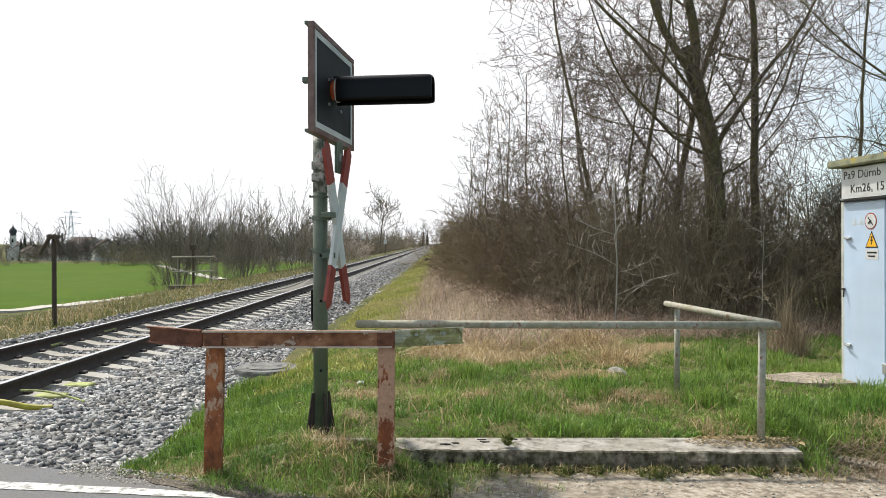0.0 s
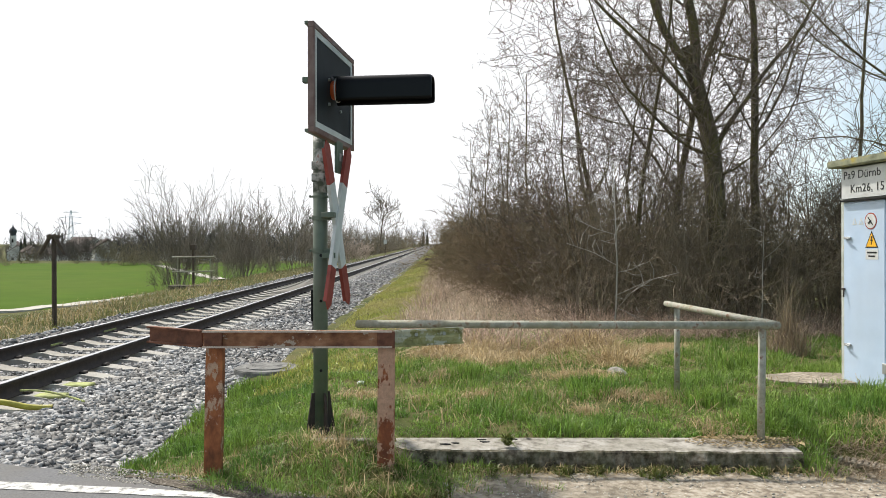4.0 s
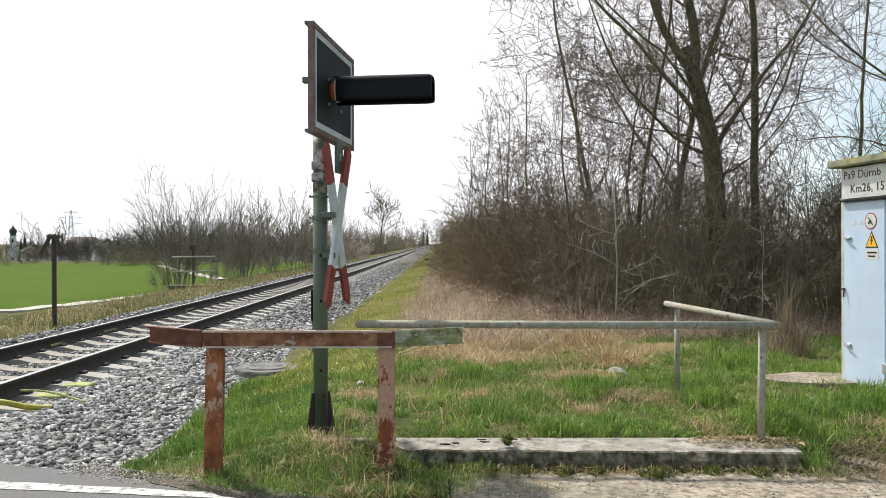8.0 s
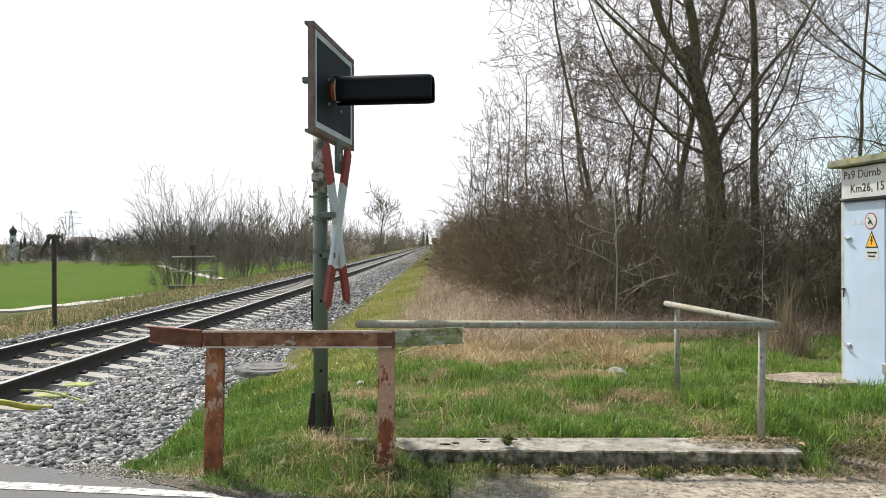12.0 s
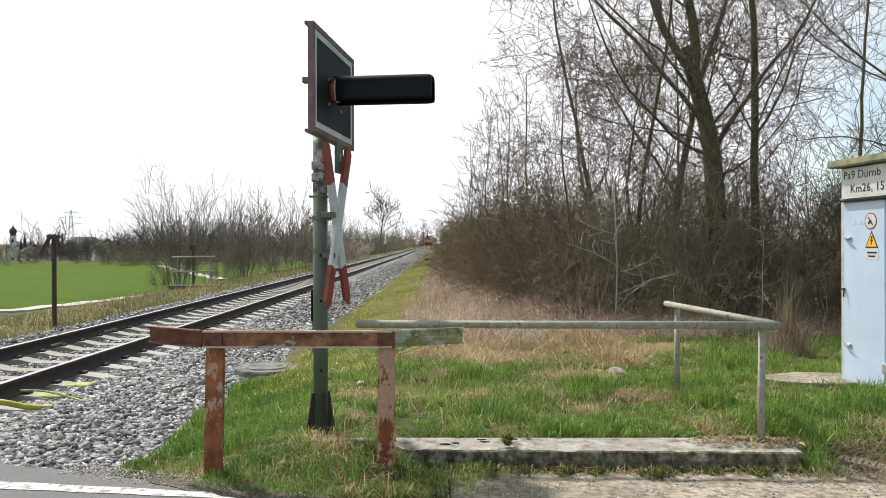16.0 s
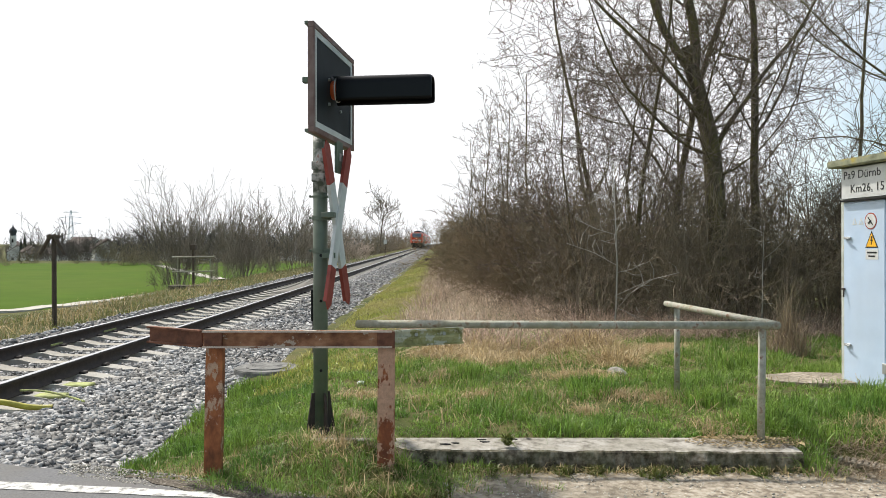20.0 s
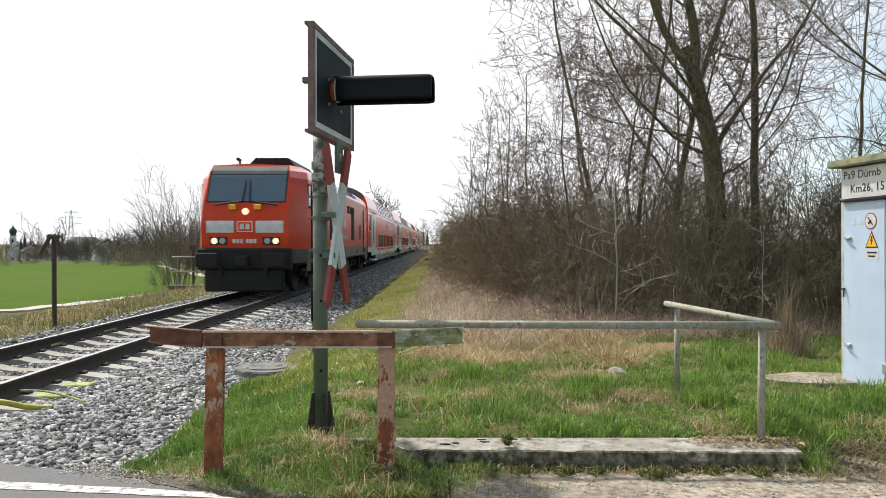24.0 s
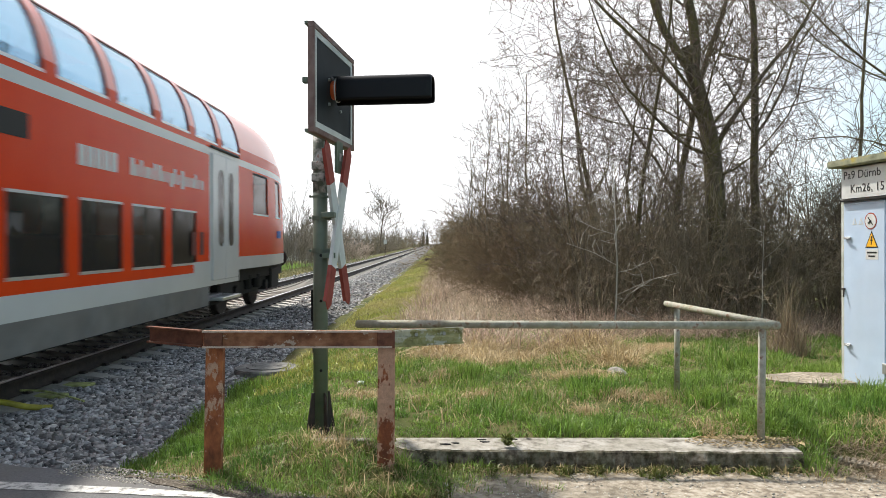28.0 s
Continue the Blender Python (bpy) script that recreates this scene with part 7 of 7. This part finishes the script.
hose("iron_bar", "short dark iron bar between the rails", [(-5.15, 8.35, -0.17), (-4.95, 8.65, -0.15), (-4.75, 8.95, -0.13)], 0.018, M_RAIL, "iron bar")
for y in (8.10, 8.72):
    bm = bmesh.new()
    box(bm, float(track_x(y)) + 0.88, float(track_x(y)) + 1.26, y - 0.10, y + 0.10, SLEEPER_TOP - 0.03, SLEEPER_TOP + 0.006, 0.01)
    tagged(part("paint_mark", bm, M_SPRAY, None), "yellow-green spray mark on a sleeper end", "paint mark")
for y, l in ((11.6, 0.35), (13.4, 0.5), (17.6, 0.6)):
    bm = bmesh.new()
    x = float(track_x(y)) - 0.754
    box(bm, x + 0.013, x + 0.04, y, y + l, -0.158, -0.12, 0.01)
    tagged(part("paint_mark", bm, M_SPRAY, None), "yellow-green spray mark on the rail foot", "paint mark")


def rock(x, y, s, label, material=M_KERB):
    rng = random.Random(int(x * 100 + y * 10))
    bm = bmesh.new()
    bmesh.ops.create_icosphere(bm, subdivisions=2, radius=s)
    for v in bm.verts:
        v.co *= rng.uniform(0.82, 1.1)
        v.co.z *= 0.55
    o = part("stone", bm, material, None)
    o.location = (x, y, float(land(x, y)) + s * 0.3)
    return tagged(o, label, "stone", "stray stones")


rock(1.85, 8.0, 0.12, "grey mossy stone in the grass")
rock(-0.83, 7.6, 0.045, "pale flat stone in the grass", M_WHITE)
rock(0.02, 4.86, 0.03, "small pale stone at the road edge", M_WHITE)
rock(-0.72, 4.78, 0.022, "small pale stone at the road edge", M_WHITE)
bm = bmesh.new()
cyl(bm, (-0.5, 0, 0.1), (0.45, 0.2, 0.14), 0.14, 0.10, 9)
log = part("log", bm, M_WOOD, None)
log.location = (-1.0, 62, float(land(-1.0, 62)))
tagged(log, "short dark log lying on the path", "log")


def line_marker(x, y):
    t = thing("line_marker", "small white marker board beside the track", "marker", place(x, y))
    bm = bmesh.new()
    cyl(bm, (0, 0, -0.2), (0, 0, 2.0), 0.05, seg=8)
    part("post", bm, M_WOOD, t)
    bm = bmesh.new()
    box(bm, -0.24, 0.24, -0.07, -0.04, 1.75, 2.45, 0.01)
    part("board", bm, M_WHITE, t)


line_marker(-9.2, 120)

# ---- village, church and pylon in the distance ----
M_PLASTER = surface("pale_plaster", [(0.3, (0.60, 0.59, 0.56)), (0.7, (0.72, 0.71, 0.68))], 0.3, 0.85)
M_TILE = surface("brown_roof_tiles", [(0.3, (0.075, 0.055, 0.048)), (0.7, (0.14, 0.10, 0.085))], 0.5, 0.85)
M_COPPER = plain("dark_dome_sheet", (0.035, 0.04, 0.045), 0.5)
# Pale bluish steel: distance haze is mixed into the pylon's colour.
M_PYLON = plain("hazy_pylon_steel", (0.66, 0.70, 0.74), 0.6)


def house(px, y, w, d, h, rh, rz, label):
    x = px * y
    w, d, h, rh = w * 0.75, d * 0.75, h * 0.8, rh * 0.8
    t = thing("house", label, "house", place(x, y, rz), "village houses")
    bm = bmesh.new()
    prism(bm, [(-w / 2, -2.0), (w / 2, -2.0), (w / 2, h), (0, h + rh), (-w / 2, h)], 'y', -d / 2, d / 2)
    part("wall", bm, M_PLASTER, t)
    bm = bmesh.new()
    for s in (-1, 1):
        e = 0.6
        sl = rh / (w / 2)
        prism(bm, [(0, h + rh + 0.05), (s * (w / 2 + e), h - e * sl + 0.05), (s * (w / 2 + e), h - e * sl + 0.35), (0, h + rh + 0.35)], 'y', -d / 2 - 0.5, d / 2 + 0.5)
    part("roof", bm, M_TILE, t)
    for k in range(3):
        for zz in (1.2, 4.0):
            if zz + 1.2 > h:
                continue
            bm = bmesh.new()
            yy = -d / 3 + k * d / 3
            box(bm, w / 2 - 0.1, w / 2 + 0.03, yy - 0.5, yy + 0.5, zz, zz + 1.2)
            part("window", bm, M_GLASS, t)
            if k < 2:
                bm = bmesh.new()
                xx = -w / 4 + k * w / 2
                box(bm, xx - 0.5, xx + 0.5, -d / 2 - 0.03, -d / 2 + 0.1, zz, zz + 1.2)
                part("window", bm, M_GLASS, t)


for px, y, w, d, h, rh, rz in ((-0.545, 300, 9, 12, 5.5, 3, 40), (-0.530, 290, 8, 14, 4.5, 2.5, 65), (-0.447, 150, 6, 7, 3.2, 1.8, 30), (-0.515, 310, 9, 12, 5, 3, 20), (-0.492, 330, 12, 16, 6, 4, 80), (-0.476, 420, 14, 20, 11, 5, 70), (-0.465, 400, 12, 14, 10, 5, 30),
                                (-0.458, 250, 9, 11, 4.5, 2.5, 60), (-0.443, 260, 8, 10, 4.5, 2.5, 10), (-0.565, 340, 10, 12, 6, 3.5, 30), (-0.503, 260, 8, 10, 3.5, 2.5, 75), (-0.36, 270, 10, 12, 5, 3, 40), (-0.31, 230, 9, 11, 4.5, 3, 25), (-0.19, 210, 9, 12, 4.0, 3, 60)):
    house(px, y, w, d, h, rh, rz, "pale plastered house with brown tiled roof")


def church():
    y = 400.0
    k = 0.66
    t = thing("church", "white village church with dark onion dome", "church", place(-0.5705 * y, y, 20) @ Matrix.Diagonal((k, k, 0.86, 1)))
    bm = bmesh.new()
    box(bm, -2.1, 2.1, -2.1, 2.1, -3, 16.0, 0.05)
    part("tower", bm, M_PLASTER, t)
    bm = bmesh.new()
    shape = [(2.4, 15.9), (2.5, 16.3), (2.0, 16.9), (2.9, 18.0), (3.0, 18.9), (2.2, 19.9), (1.0, 20.8), (0.5, 21.6), (0.15, 22.8), (0.05, 24.0)]
    rows = [[bm.verts.new((r * math.cos(a), r * math.sin(a), z)) for a in np.linspace(0, 2 * math.pi, 17)[:-1]] for r, z in shape]
    for a, b in zip(rows, rows[1:]):
        for i in range(16):
            bm.faces.new((a[i], a[(i + 1) % 16], b[(i + 1) % 16], b[i]))
    smooth_all(part("onion_dome", bm, M_COPPER, t))
    bm = bmesh.new()
    for s in (-1, 1):
        box(bm, -0.6, 0.6, s * 2.12 - 0.05, s * 2.12 + 0.05, 11.5, 14.0)
        box(bm, s * 2.12 - 0.05, s * 2.12 + 0.05, -0.6, 0.6, 11.5, 14.0)
    part("belfry_opening", bm, M_DARK, t)
    bm = bmesh.new()
    prism(bm, [(-5, -3), (5, -3), (5, 7), (0, 12), (-5, 7)], 'y', 2.0, 22)
    part("nave", bm, M_PLASTER, t)
    bm = bmesh.new()
    for s in (-1, 1):
        prism(bm, [(0, 12.1), (s * 5.6, 6.5), (s * 5.6, 6.9), (0, 12.6)], 'y', 1.9, 22.4)
    part("nave_roof", bm, M_TILE, t)


church()


def pylon(px, y, h):
    t = thing("power_pylon", "tall grey lattice power pylon far away", "pylon", place(px * y, y, 15))
    bm = bmesh.new()

    def bar(a, b, r=0.11):
        cyl(bm, a, b, r, seg=4)
    for sx in (-1, 1):
        for sy in (-1, 1):
            bar((sx * 3.2, sy * 3.2, -1), (sx * 0.5, sy * 0.5, h), 0.2)
    n = 9
    for k in range(n):
        z0, z1 = h * k / n, h * (k + 1) / n
        w0, w1 = 3.2 - 2.7 * k / n, 3.2 - 2.7 * (k + 1) / n
        for sx, sy in ((1, 0), (-1, 0), (0, 1), (0, -1)):
            p = [(sx * w0 + (a * w0 if sx == 0 else 0), sy * w0 + (a * w0 if sy == 0 else 0), z0) for a in (-1, 1)]
            q = [(sx * w1 + (a * w1 if sx == 0 else 0), sy * w1 + (a * w1 if sy == 0 else 0), z1) for a in (-1, 1)]
            bar(p[0], q[1], 0.1), bar(p[1], q[0], 0.1)
    part("lattice_mast", bm, M_PYLON, t)
    for z, w in ((h * 0.70, 8.0), (h * 0.83, 8.5), (h * 0.95, 6.5)):
        bm = bmesh.new()
        for s in (-1, 1):
            cyl(bm, (0, 0.5, z), (s * w, 0, z + 0.4), 0.16, seg=4)
            cyl(bm, (0, -0.5, z), (s * w, 0, z + 0.4), 0.16, seg=4)
            cyl(bm, (0, 0, z + 1.6), (s * w, 0, z + 0.4), 0.13, seg=4)
        part("crossarm", bm, M_PYLON, t)


pylon(-0.4935, 640, 38)


motions()
